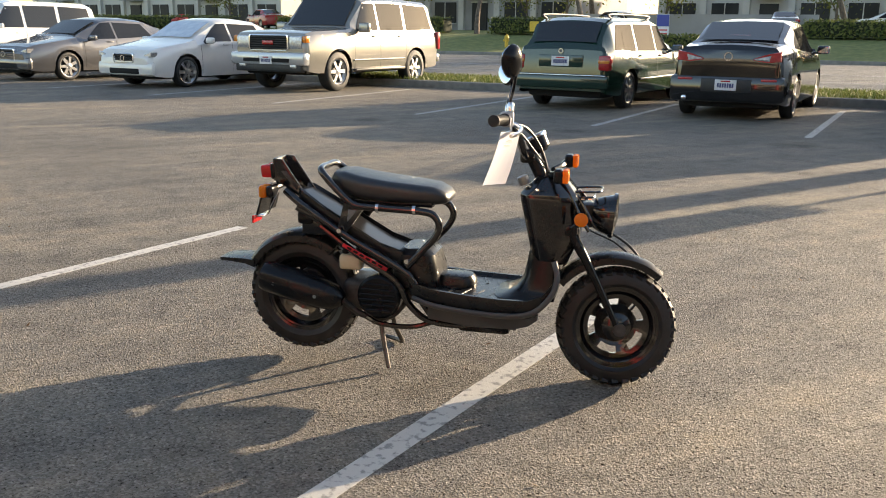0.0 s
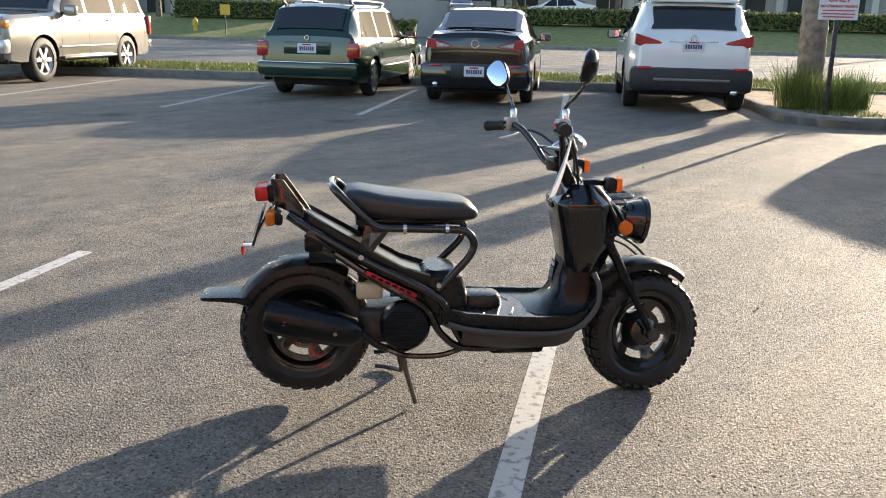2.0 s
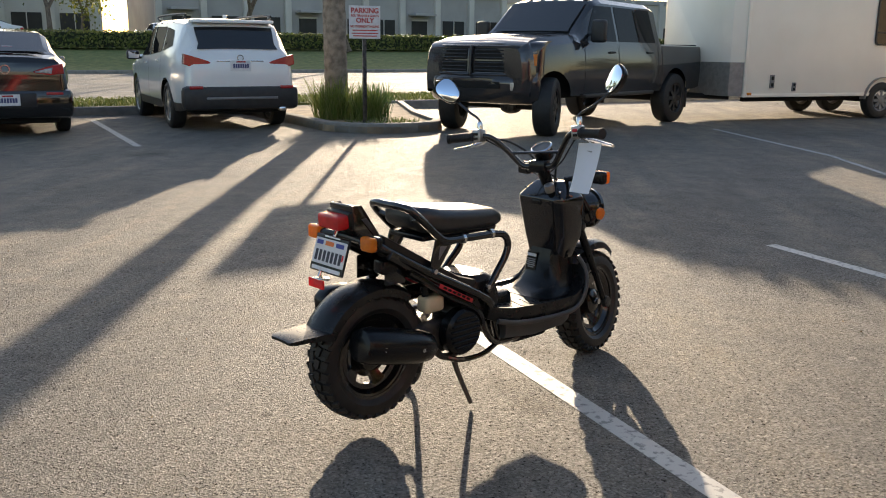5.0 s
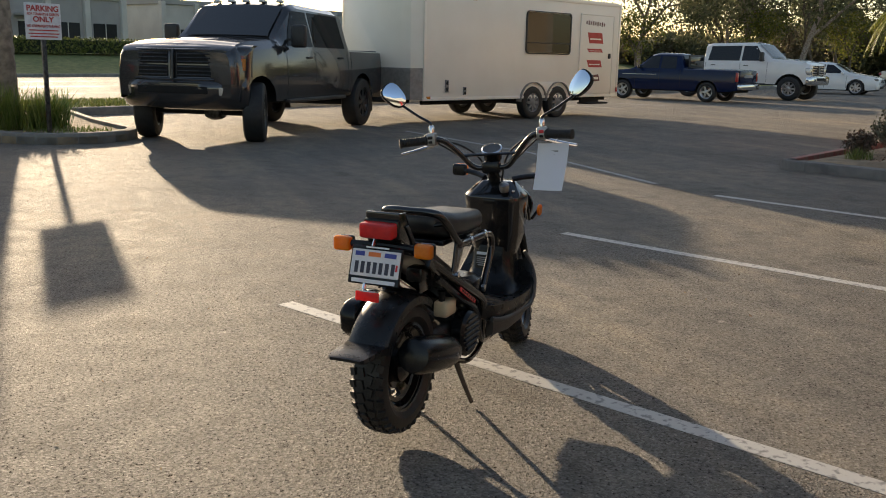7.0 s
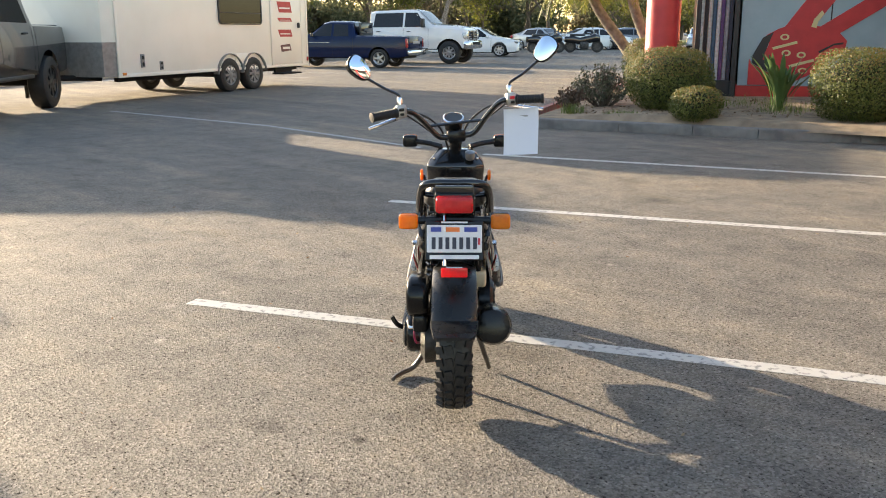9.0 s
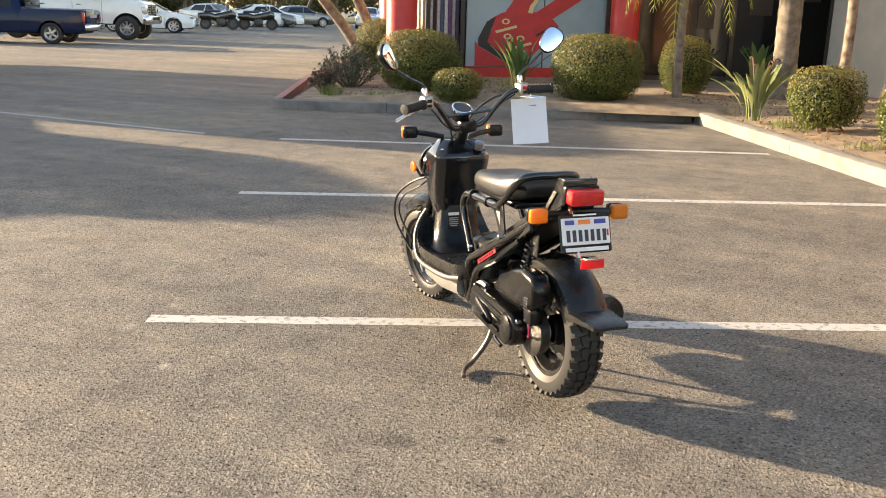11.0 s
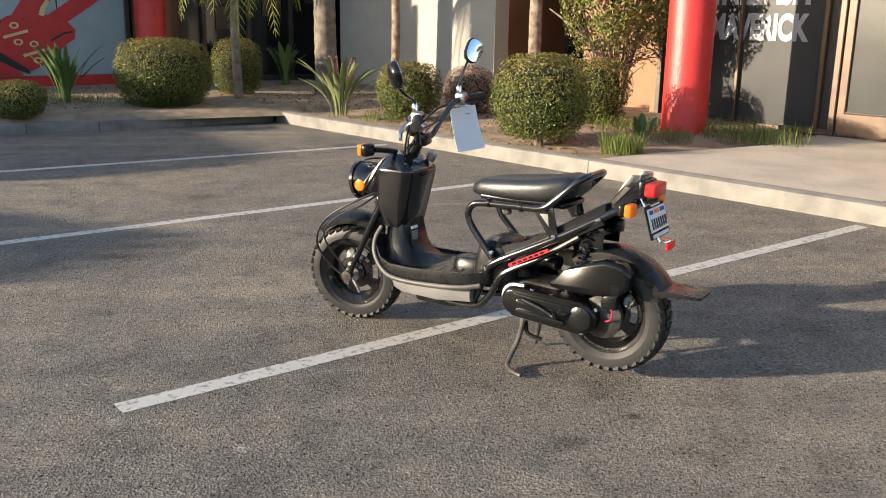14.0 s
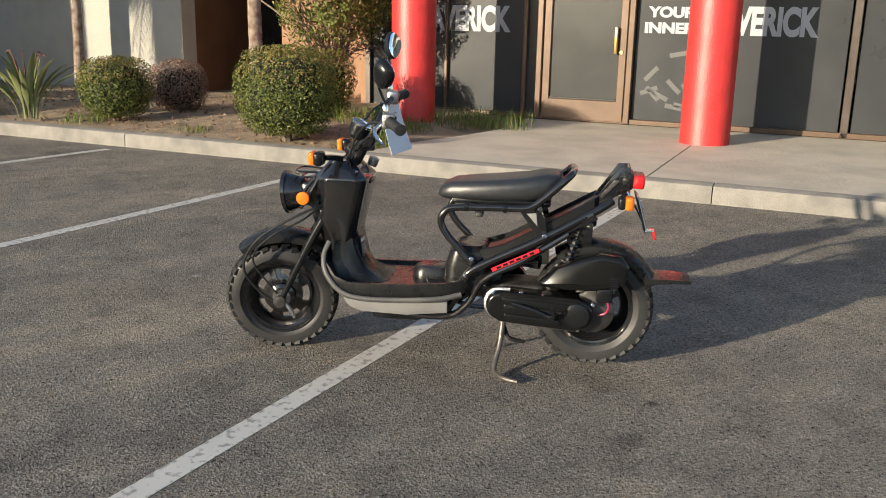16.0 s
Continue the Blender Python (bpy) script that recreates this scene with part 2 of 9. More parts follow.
        tone = nt.nodes.new("ShaderNodeMapRange")
        tone.inputs["From Min"].default_value, tone.inputs["From Max"].default_value = size * 1.0, size * 1.9
        tone.inputs["To Min"].default_value, tone.inputs["To Max"].default_value = depth, 1.0
        nt.links.new(edge.outputs[0], tone.inputs["Value"])
        nxt = mix("MULTIPLY", 1.0, last.outputs[2], tone.outputs[0])
        last = nxt
    nt.links.new(last.outputs[2], b.inputs["Base Color"])
    rr = ramp(mid.outputs[0], ((0.3, (glaze,) * 3), (0.7, (glaze + 0.14,) * 3)))
    nt.links.new(rr.outputs[0], b.inputs["Roughness"])
    # bare stones shine, pits do not
    shine = ramp(stones.outputs["Color"], ((0.0, (0.15, 0.15, 0.15)), (0.55, (0.5, 0.5, 0.5)), (1.0, (0.9, 0.9, 0.9))))
    hollow = ramp(pit.outputs[0], ((0.38, (0.0, 0.0, 0.0)), (0.52, (1, 1, 1))))
    gl = mix("MULTIPLY", 1.0, shine.outputs[0], hollow.outputs[0])
    nt.links.new(gl.outputs[2], b.inputs["Specular IOR Level"])
    fine = noise_tex(160, 3, 0.7)
    add = nt.nodes.new("ShaderNodeMath")
    add.operation = "MULTIPLY_ADD"
    nt.links.new(stones.outputs["Distance"], add.inputs[0])
    add.inputs[1].default_value = 0.9
    coarse = nt.nodes.new("ShaderNodeMath")
    coarse.operation = "MULTIPLY_ADD"
    coarse.inputs[1].default_value = 1.6
    nt.links.new(pit.outputs[0], coarse.inputs[0])
    nt.links.new(fine.outputs[0], coarse.inputs[2])
    nt.links.new(coarse.outputs[0], add.inputs[2])
    bp = nt.nodes.new("ShaderNodeBump")
    bp.inputs["Strength"].default_value, bp.inputs["Distance"].default_value = 0.68, 0.01
    nt.links.new(add.outputs[0], bp.inputs["Height"])
    nt.links.new(bp.outputs[0], b.inputs["Normal"])
    return m


asphalt_lot = asphalt("car_park_asphalt", (0.175, 0.159, 0.136), (1.25, 1.19, 1.08), 0.7)
asphalt_road = asphalt("road_asphalt", (0.2, 0.19, 0.175), (1.15, 1.12, 1.08), 0.75)


def worn_paint(name, colour, under, wear):
    """Road paint worn through to the asphalt in flecks."""
    m = material(name, colour, 0.6, 0, under, 0.25, 30, 0.1)
    r = [n for n in m.node_tree.nodes if n.bl_idname == "ShaderNodeValToRGB"][0]
    r.color_ramp.elements[0].position, r.color_ramp.elements[1].position = wear, wear + 0.1
    return m


line_paint = worn_paint("stall_line_paint", (0.53, 0.51, 0.465), (0.25, 0.24, 0.225), 0.53)
faded_paint = worn_paint("faded_line_paint", (0.42, 0.41, 0.39), (0.16, 0.155, 0.15), 0.48)
concrete = material("kerb_concrete", (0.24, 0.225, 0.198), 0.85, 0, (0.165, 0.156, 0.14), 0.5, 5, 0.08)
walk_concrete = material("pavement_concrete", (0.53, 0.475, 0.385), 0.75, 0, (0.41, 0.37, 0.3), 0.4, 2.2, 0.08)
red_kerb = material("red_kerb_paint", (0.34, 0.1, 0.08), 0.7, 0, (0.28, 0.2, 0.17), 0.5, 9, 0.1)
soil = material("planter_soil", (0.33, 0.25, 0.165), 0.95, 0, (0.2, 0.15, 0.1), 1.0, 5, 0.03)
lawn_soil = material("lawn_turf", (0.11, 0.14, 0.035), 0.95, 0, (0.2, 0.2, 0.06), 0.8, 3, 0.03)
red_gloss = material("red_column_paint", (0.56, 0.034, 0.03), 0.42, 0, (0.46, 0.028, 0.025), 0.35, 5, 0.08)

# ---- the ground ----
ground = part("ground", sheet([(-700, -700), (700, -700), (700, 700), (-700, 700)], 0), asphalt_lot)
tagged(ground, "worn grey car park asphalt with stains and cracks", "asphalt", "", "structure")


def strip(name, p, q, width, mat, z, label, raise_=0.0012):
    d = Vector((q[0] - p[0], q[1] - p[1], 0))
    ob = part(name, box(d.length, width, raise_, 0), mat, None, "", pose((p[0] + q[0]) / 2, (p[1] + q[1]) / 2, z + raise_ / 2, 0, 0, math.degrees(math.atan2(d.y, d.x))))
    return tagged(ob, label, "road marking", "stall lines", "structure")


for p, q in (((3.672, 3.887), (-0.74, 1.54)), ((5.05, 1.56), (0.64, -0.74)), ((6.44, -0.82), (1.99, -2.76)), ((2.39, 6.2), (-2.0, 3.9))):
    strip("stall_line", p, q, 0.09, line_paint, 0.0004, "white painted stall line, worn at its end")
for p in ((10.26, 8.05), (8.66, 10.3), (7.2, 12.75), (5.9, 15.5), (4.4, 18.1), (3.0, 20.8)):
    q = Vector((p[0], p[1], 0)) + BV * 4.6
    strip("far_stall_line", p, (q.x, q.y), 0.1, faded_paint, 0.0004, "faded white stall line between parked cars")
strip("aisle_line", (14.2, -0.1), (10.5, -0.72), 0.09, faded_paint, 0.0004, "thin faded white line across the aisle")
strip("aisle_line", (10.5, -0.72), (7.3, -0.7), 0.07, faded_paint, 0.0004, "thin faded white line across the aisle")
for k in range(4):
    p = lot(18.0, -9.5 - 2.74 * k)
    q = lot(13.4, -9.5 - 2.74 * k)
    strip("far_stall_line", (p.x, p.y), (q.x, q.y), 0.1, faded_paint, 0.0004, "faded white stall line between parked cars")

# ---- kerbs: stones laid end to end ----
def kerb_run(name, pts, mat, label, height=0.15, width=0.15, stone=2.6, closed=False):
    """Kerb stones along a line in the car park's frame; the face is on the line, the body lies to its right."""
    run = thing(name, label, "kerb", None, "", "structure")
    P = [Vector((b, a, 0)) for b, a in pts]
    segs = []
    for p, q in zip(P, P[1:]):
        n = max(1, round((q - p).length / stone))
        segs += [(p.lerp(q, k / n), p.lerp(q, (k + 1) / n)) for k in range(n)]
    for p, q in segs:
        d = q - p
        L = d.length - (0.008 if d.length > 0.6 else -0.012)
        prof = [(0, -0.02), (0, height * 0.72), (-0.012, height * 0.93), (-0.04, height), (-width, height), (-width, -0.02)]
        rings = [[Vector((x, y, z)) for y, z in prof] for x in (-L / 2, L / 2)]
        c = lot((p.x + q.x) / 2, (p.y + q.y) / 2)
        part("kerb_stone", loft(rings), mat, run, "", pose(c.x, c.y, 0, 0, 0, LOT_TURN + math.degrees(math.atan2(d.y, d.x))))
    return run


def arc_pts(cb, ca, r, a0, a1, n=6):
    return [(cb + r * math.cos(radians(a0 + (a1 - a0) * k / n)), ca + r * math.sin(radians(a0 + (a1 - a0) * k / n))) for k in range(n + 1)]


kerb_run("kerb_building", [(0, 22.0), (0, 8.18), (0, 5.19), (0, 2.6), (0, 0)], concrete, "pale concrete kerb along the planter and pavement", 0.14)
front_pts = [(0.0, -0.05), (2.2, -0.26), (2.95, -0.45), (3.85, -0.6), (5.0, -0.83)] + arc_pts(5.06, -1.12, 0.29, 80, 5, 5)
kerb_run("kerb_planter", front_pts, material("weathered_kerb", (0.2, 0.19, 0.175), 0.8, 0, (0.12, 0.115, 0.11), 0.5, 5, 0.08), "dark weathered kerb round the planter's end", 0.125, 0.15, 1.4)
kerb_run("kerb_red", [front_pts[-1], (5.18, -4.9), (4.75, -9.0), (4.1, -16.0)], red_kerb, "kerb with worn red paint", 0.115, 0.13, 2.2)
kerb_run("kerb_street", [(18.5, -45), (18.5, 1.6)], concrete, "concrete kerb before the grass verge")
kerb_run("kerb_street", [(18.5, 5.2), (18.5, 60)], concrete, "concrete kerb before the grass verge")
isle = [(18.6, 4.75), (15.6, 4.55)] + arc_pts(14.22, 3.5, 1.02, 85, 268, 12) + [(15.6, 2.1), (18.6, 1.0)]
kerb_run("kerb_island", isle[::-1], concrete, "rounded concrete kerb of the planted island", 0.15, 0.14, 1.2)
part("side_lawn", sheet(lot_xy([(1.0, -106), (9.0, -106), (8.0, -76), (1.5, -74)]), 0.0, 0.08), lawn_soil)
tagged(bpy.data.objects["side_lawn"], "mown lawn strip at the end of the drive", "grass", "", "structure")
part("island_soil", sheet(lot_xy(isle), 0.0, 0.1), soil)
tagged(bpy.data.objects["island_soil"], "bare brown soil of the island bed", "soil", "", "structure")

# Planter soil: a bed that rises a little from the kerb to the wall.
bed = bmesh.new()
rows = []
for i in range(27):
    a = -14.0 + i * 0.75
    row = []
    for j in range(15):
        if a < -0.4:
            b0, b1 = -3.6, 5.1 + min(0, 0.085 * (a + 1.0))
        else:
            b0, b1 = -4.6, -0.13
        b = b0 + (b1 - b0) * j / 14
        if -1.3 < a < 0.2 and b > 0:
            a2 = min(a, -0.36 - 0.14 * b)
        else:
            a2 = min(a, 5.62 if b < -0.6 else 5.2)
        edge = min(1.0, (b1 - b) / 1.2)
        row.append(bed.verts.new(lot(b, a2, 0.1 + 0.08 * edge * (1 if a2 < 5 else 0) + (0.05 if a2 < 5 else 0.01) * noise.noise(Vector((b * 0.9, a * 0.9, 0))) * edge)))
    rows.append(row)
for r0, r1 in zip(rows, rows[1:]):
    for k in range(14):
        bed.faces.new((r0[k], r0[k + 1], r1[k + 1], r1[k]))
tagged(part("planter_soil", bed, soil, None, "", None, 60), "dry brown planter soil with dead leaves", "soil", "", "structure")

# Pavement by the doors: concrete slabs with tooled joints.
pave = thing("pavement", "sunlit concrete pavement before the glass doors", "pavement", None, "", "structure")
edge_pts = [(-0.152, 5.2), (-0.9, 5.28), (-1.7, 5.5), (-2.4, 5.62), (-3.62, 5.5)]
part("slab", sheet(lot_xy([(-0.152, 7.66)] + edge_pts + [(-3.62, 7.66)]), 0, 0.1395), walk_concrete, pave)
for k in range(5):
    part("slab", sheet(lot_xy([(-0.152, 7.675 + 3 * k), (-3.62, 7.675 + 3 * k), (-3.62, 10.66 + 3 * k), (-0.152, 10.66 + 3 * k)]), 0, 0.1395), walk_concrete, pave)
part("joint", sheet(lot_xy([(-0.16, 5.75), (-3.62, 5.75), (-3.62, 22), (-0.16, 22)]), 0, 0.13), material("joint_dirt", (0.06, 0.055, 0.05), 0.95), pave)

# Verge, street, far lawn.
def band(name, b0, b1, z, mat, label, cat, a0=-160, a1=160):
    return tagged(part(name, sheet(lot_xy([(b0, a0), (b1, a0), (b1, a1), (b0, a1)]), z - 0.2, z), mat), label, cat, "", "structure")


band("verge", 18.65, 21.0, 0.14, lawn_soil, "narrow mown grass verge", "grass")
kerb_run("kerb_verge", [(21.15, 60), (21.15, -45)], concrete, "kerb between verge and street", 0.15, 0.15, 6)
road = part("road", sheet(lot_xy([(21.15, -300), (43, -300), (43, 300), (21.15, 300)]), 0.006), asphalt_road)
tagged(road, "pale sunlit street with faint lane lines", "road", "", "structure")
for b in (27.0, 31.8, 32.2, 37.0):
    p, q = lot(b, -90), lot(b, 90)
    strip("lane_line", (p.x, p.y), (q.x, q.y), 0.12, faded_paint, 0.008, "faded lane line on the street")
kerb_run("kerb_far", [(43, -70), (43, 70)], concrete, "kerb on the far side of the street", 0.16, 0.15, 8)
bank = bmesh.new()
for a0, a1 in ((-150, 14), (22, 150)):
    loft([[lot(b, a0, z) for b, z in ((43.1, 0.14), (45, 0.3), (48, 0.75), (52, 1.1), (70, 1.2), (140, 1.3), (140, -0.1), (43.1, -0.1))], [lot(b, a1, z) for b, z in ((43.1, 0.14), (45, 0.3), (48, 0.75), (52, 1.1), (70, 1.2), (140, 1.3), (140, -0.1), (43.1, -0.1))]], bank)
tagged(part("far_lawn", bank, lawn_soil), "sloping lawn across the street", "grass", "", "structure")


# ---- grass and leaves ----
def leaf_material(name, colours, rough=0.5, through_share=0.25):
    """Foliage whose leaves differ one by one, lit through a little."""
    m = bpy.data.materials.new(name)
    m.use_nodes = True
    nt = m.node_tree
    b = nt.nodes["Principled BSDF"]
    g = nt.nodes.new("ShaderNodeNewGeometry")
    r = nt.nodes.new("ShaderNodeValToRGB")
    while len(r.color_ramp.elements) < len(colours):
        r.color_ramp.elements.new(0.5)
    for k, (e, c) in enumerate(zip(r.color_ramp.elements, colours)):
        e.position, e.color = k / (len(colours) - 1), (*c, 1)
    nt.links.new(g.outputs["Random Per Island"], r.inputs[0])
    nt.links.new(r.outputs[0], b.inputs["Base Color"])
    b.inputs["Roughness"].default_value = rough
    b.inputs["Specular IOR Level"].default_value = 0.25
    t = nt.nodes.new("ShaderNodeBsdfTranslucent")
    nt.links.new(r.outputs[0], t.inputs[0])
    mx = nt.nodes.new("ShaderNodeMixShader")
    mx.inputs[0].default_value = through_share
    nt.links.new(b.outputs[0], mx.inputs[1])
    nt.links.new(t.outputs[0], mx.inputs[2])
    nt.links.new(mx.outputs[0], nt.nodes["Material Output"].inputs[0])
    return m


box_leaf = leaf_material("clipped_shrub_leaf", ((0.045, 0.065, 0.016), (0.085, 0.11, 0.026), (0.13, 0.15, 0.038), (0.185, 0.19, 0.06)), 0.4)
gold_leaf = leaf_material("golden_shrub_tip", ((0.14, 0.14, 0.034), (0.24, 0.195, 0.055), (0.21, 0.12, 0.05)), 0.5)
brown_leaf = leaf_material("purple_brown_leaf", ((0.16, 0.1, 0.075), (0.26, 0.17, 0.13), (0.34, 0.24, 0.19)), 0.6)
grass_leaf = leaf_material("grass_blade", ((0.075, 0.12, 0.02), (0.14, 0.19, 0.04), (0.24, 0.25, 0.085)), 0.5)
verge_leaf = leaf_material("verge_blade", ((0.09, 0.13, 0.03), (0.16, 0.19, 0.05), (0.24, 0.24, 0.09)), 0.6)
strap_leaf = leaf_material("strap_leaf", ((0.04, 0.09, 0.028), (0.08, 0.15, 0.045), (0.14, 0.21, 0.075)), 0.4)
palm_leaf = leaf_material("palm_frond", ((0.1, 0.13, 0.025), (0.2, 0.22, 0.04), (0.3, 0.29, 0.07)), 0.45, 0.4)
olive_leaf = leaf_material("olive_tree_leaf", ((0.09, 0.105, 0.05), (0.18, 0.18, 0.09), (0.27, 0.25, 0.13)), 0.6, 0.5)
dry_leaf = leaf_material("dry_litter", ((0.12, 0.07, 0.04), (0.22, 0.15, 0.09), (0.3, 0.23, 0.15)), 0.8)
bark = material("tree_bark", (0.16, 0.125, 0.095), 0.9, 0, (0.08, 0.06, 0.045), 1.0, 8, 0.05)
pale_bark = material("pale_peeling_bark", (0.34, 0.28, 0.22), 0.85, 0, (0.15, 0.085, 0.055), 1.0, 12, 0.05)
palm_bark = material("palm_bark", (0.25, 0.215, 0.175), 0.9, 0, (0.13, 0.11, 0.09), 1.0, 10, 0.05)


def leaf_cloud(spots, size, rng, long=1.5):
    """Small folded leaves at the spots (place, outward way), as raw faces."""
    vs, fs = [], []
    for p, out in spots:
        side = Vector((rng.uniform(-1, 1), rng.uniform(-1, 1), rng.uniform(-1, 1)))
        n = (out + side * 0.75).normalized()
        u = n.orthogonal().normalized()
        u = (u * math.cos(rng.uniform(0, 6.28)) + n.cross(u) * math.sin(rng.uniform(0, 6.28))).normalized()
        w = n.cross(u)
        s = size * rng.uniform(0.6, 1.25)
        i = len(vs)
        vs += [p - u * s * long * 0.5, p + w * s * 0.42 - n * s * 0.1, p + u * s * long * 0.5, p - w * s * 0.42 - n * s * 0.1]
        fs.append((i, i + 1, i + 2, i + 3))
    return vs, fs


def raw(name, vs, fs, mat, parent=None, label="", kind=""):
    me = bpy.data.meshes.new(name)
    me.from_pydata([tuple(v) for v in vs], [], fs)
    me.materials.append(mat)
    ob = new(name, me)
    if parent is not None:
        ob.parent = parent
    if label:
        ob["label"] = label
    if kind:
        ob["kind"] = kind
    return ob


def blades(spots, rng, height, width, lean=0.5, bend=0.5):
    """Grass or strap blades, three faces each."""
    vs, fs = [], []
    for p in spots:
        a = rng.uniform(0, 6.283)
        out = Vector((math.cos(a), math.sin(a), 0))
        side = Vector((-out.y, out.x, 0)) * width * rng.uniform(0.7, 1.2)
        h = height * rng.uniform(0.55, 1.1)
        l = lean * rng.uniform(0.2, 1.1)
        i = len(vs)
        for f, wd in ((0, 0.8), (0.4, 1.0), (0.75, 0.7), (1.0, 0.08)):
            c = p + out * (l * h * (f * 0.5 + bend * f * f)) + Vector((0, 0, h * (f - bend * l * 0.45 * f ** 3)))
            vs += [c - side * wd * 0.5, c + side * wd * 0.5]
        for k in range(3):
            j = i + 2 * k
            fs.append((j, j + 1, j + 3, j + 2))
    return vs, fs


def shrub(world, rx, rz, label, leaf=box_leaf, tips=gold_leaf, seed=1, name="clipped_shrub", dense=1.0, flat=0.95, category="shrub"):
    """A clipped round shrub: woody stem, solid core coloured dark as the shade between leaves, a skin of small leaves
    with uneven outline.
    """
    rng = random.Random(seed)
    ob = thing(name, label, category, pose(world[0], world[1], world[2]), "clipped shrubs")
    part("stem", tube([(0, 0, -0.03), (0.02, 0.01, rz * 0.5), (0.0, 0.0, rz)], (0.05, 0.03), 7), bark, ob)
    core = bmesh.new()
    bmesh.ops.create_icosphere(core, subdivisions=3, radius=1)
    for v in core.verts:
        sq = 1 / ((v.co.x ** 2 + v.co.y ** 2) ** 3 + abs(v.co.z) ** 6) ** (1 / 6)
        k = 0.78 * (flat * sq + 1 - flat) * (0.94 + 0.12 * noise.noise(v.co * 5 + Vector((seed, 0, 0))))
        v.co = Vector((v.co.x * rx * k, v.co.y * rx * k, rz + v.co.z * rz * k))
    part("shade_core", core, material("twig_shade", (0.03, 0.034, 0.014), 0.9, 0, (0.014, 0.016, 0.008), 0.6, 20), ob)
    lobes = [(Vector((rng.gauss(0, 1), rng.gauss(0, 1), rng.gauss(0, 0.8))).normalized(), rng.uniform(-0.05, 0.07)) for _ in range(14)]
    spots, tops = [], []
    count = int(23000 * dense * (rx / 0.6) ** 2)
    for _ in range(count):
        d = Vector((rng.gauss(0, 1), rng.gauss(0, 1), rng.gauss(0, 1))).normalized()
        sq = 1 / ((d.x * d.x + d.y * d.y) ** 3 + abs(d.z) ** 6) ** (1 / 6)
        k = (flat * sq + (1 - flat)) * (1 + sum(b * max(0, d.dot(l)) ** 6 for l, b in lobes)) * rng.uniform(0.8, 1.04) * (1 - 0.12 * max(0, -d.z))
        p = Vector((d.x * rx * k, d.y * rx * k, rz + d.z * rz * k))
        if p.z < 0.02:
            continue
        (tops if d.z > 0.2 and rng.random() < 0.15 + 0.45 * d.z else spots).append((p, Vector((d.x, d.y, d.z))))
    vs, fs = leaf_cloud(spots, 0.0195, rng)
    raw("leaves", vs, fs, leaf, ob, "", "stuff")
    vs, fs = leaf_cloud(tops, 0.019, rng)
    raw("golden_foliage", vs, fs, tips, ob, "", "stuff")
    return ob


GZ = 0.15
for world, rx, rz, boxy, lab, seed in (((7.16, -5.18, 0.1), 0.61, 0.46, 0.45, "large round clipped green shrub in the planter", 11), ((6.07, -4.17, 0.1), 0.32, 0.24, 0.3, "small round clipped shrub near the kerb", 12),
                                 ((4.58, -5.47, 0.11), 0.61, 0.46, 0.5, "large clipped green shrub beside a palm trunk", 13), ((1.6, -3.84, GZ), 0.385, 0.335, 0.6, "round clipped shrub with golden tips", 14),
                                 ((0.59, -1.72, GZ), 0.465, 0.43, 0.7, "large clipped shrub by the pavement", 15), ((3.72, -7.05, GZ), 0.38, 0.42, 0.5, "yellow-green clipped shrub in shade", 16),
                                 ((-0.45, -3.05, GZ), 0.36, 0.38, 0.5, "clipped shrub behind the larger one", 17), ((9.1, -7.6, GZ), 0.55, 0.5, 0.4, "round clipped shrub at the planter's end", 18)):
    shrub(world, rx, rz, lab, seed=seed, flat=boxy)
shrub((0.75, -4.35, GZ), 0.34, 0.3, "small dry purple-brown shrub", brown_leaf, brown_leaf, 21, "brown_shrub", 0.9, 0.4)


def loose_shrub(world, r, h, label, leaf, seed, stems=46):
    """An unclipped shrub: arching twigs from one base with leaves along them and gaps between."""
    rng = random.Random(seed)
    ob = thing("loose_shrub", label, "shrub", pose(*world), "loose shrubs")
    twigs, spots = bmesh.new(), []
    for _ in range(stems):
        a, q = rng.uniform(0, 6.283), r * math.sqrt(rng.random())
        hh = h * (1 - 0.45 * (q / r) ** 2) * rng.uniform(0.7, 1.08)
        top = Vector((q * math.cos(a), q * math.sin(a), hh))
        low = Vector((top.x * 0.25, top.y * 0.25, -0.02))
        knee = low.lerp(top, 0.55) + Vector((top.x, top.y, 0)) * 0.12
        tube([low, knee, top], (0.008, 0.003), 4, 3, twigs)
        for k in range(30):
            f = rng.uniform(0.3, 1.02)
            p = low.lerp(knee, f * 2) if f < 0.5 else knee.lerp(top, f * 2 - 1)
            o = Vector((rng.gauss(0, 1), rng.gauss(0, 1), rng.gauss(0, 0.8)))
            spots.append((p + o * 0.03, (o + Vector((0, 0, 0.6))).normalized()))
    part("twig_bundle", twigs, bark, ob)
    vs, fs = leaf_cloud(spots, 0.036, rng, 1.7)
    raw("leaves", vs, fs, leaf, ob, "", "stuff")
    return ob


grey_green = leaf_material("grey_green_leaf", ((0.08, 0.09, 0.055), (0.15, 0.155, 0.1), (0.24, 0.225, 0.17)), 0.45)
loose_shrub((8.35, -5.25, GZ), 0.5, 0.62, "loose dull grey-green shrub near the red kerb", grey_green, 22, 60)
loose_shrub((8.25, -4.35, GZ), 0.24, 0.34, "low loose reddish shrub by the red kerb", leaf_material("red_green_shrub_leaf", ((0.06, 0.05, 0.035), (0.12, 0.085, 0.06), (0.17, 0.12, 0.09)), 0.5), 23, 22)


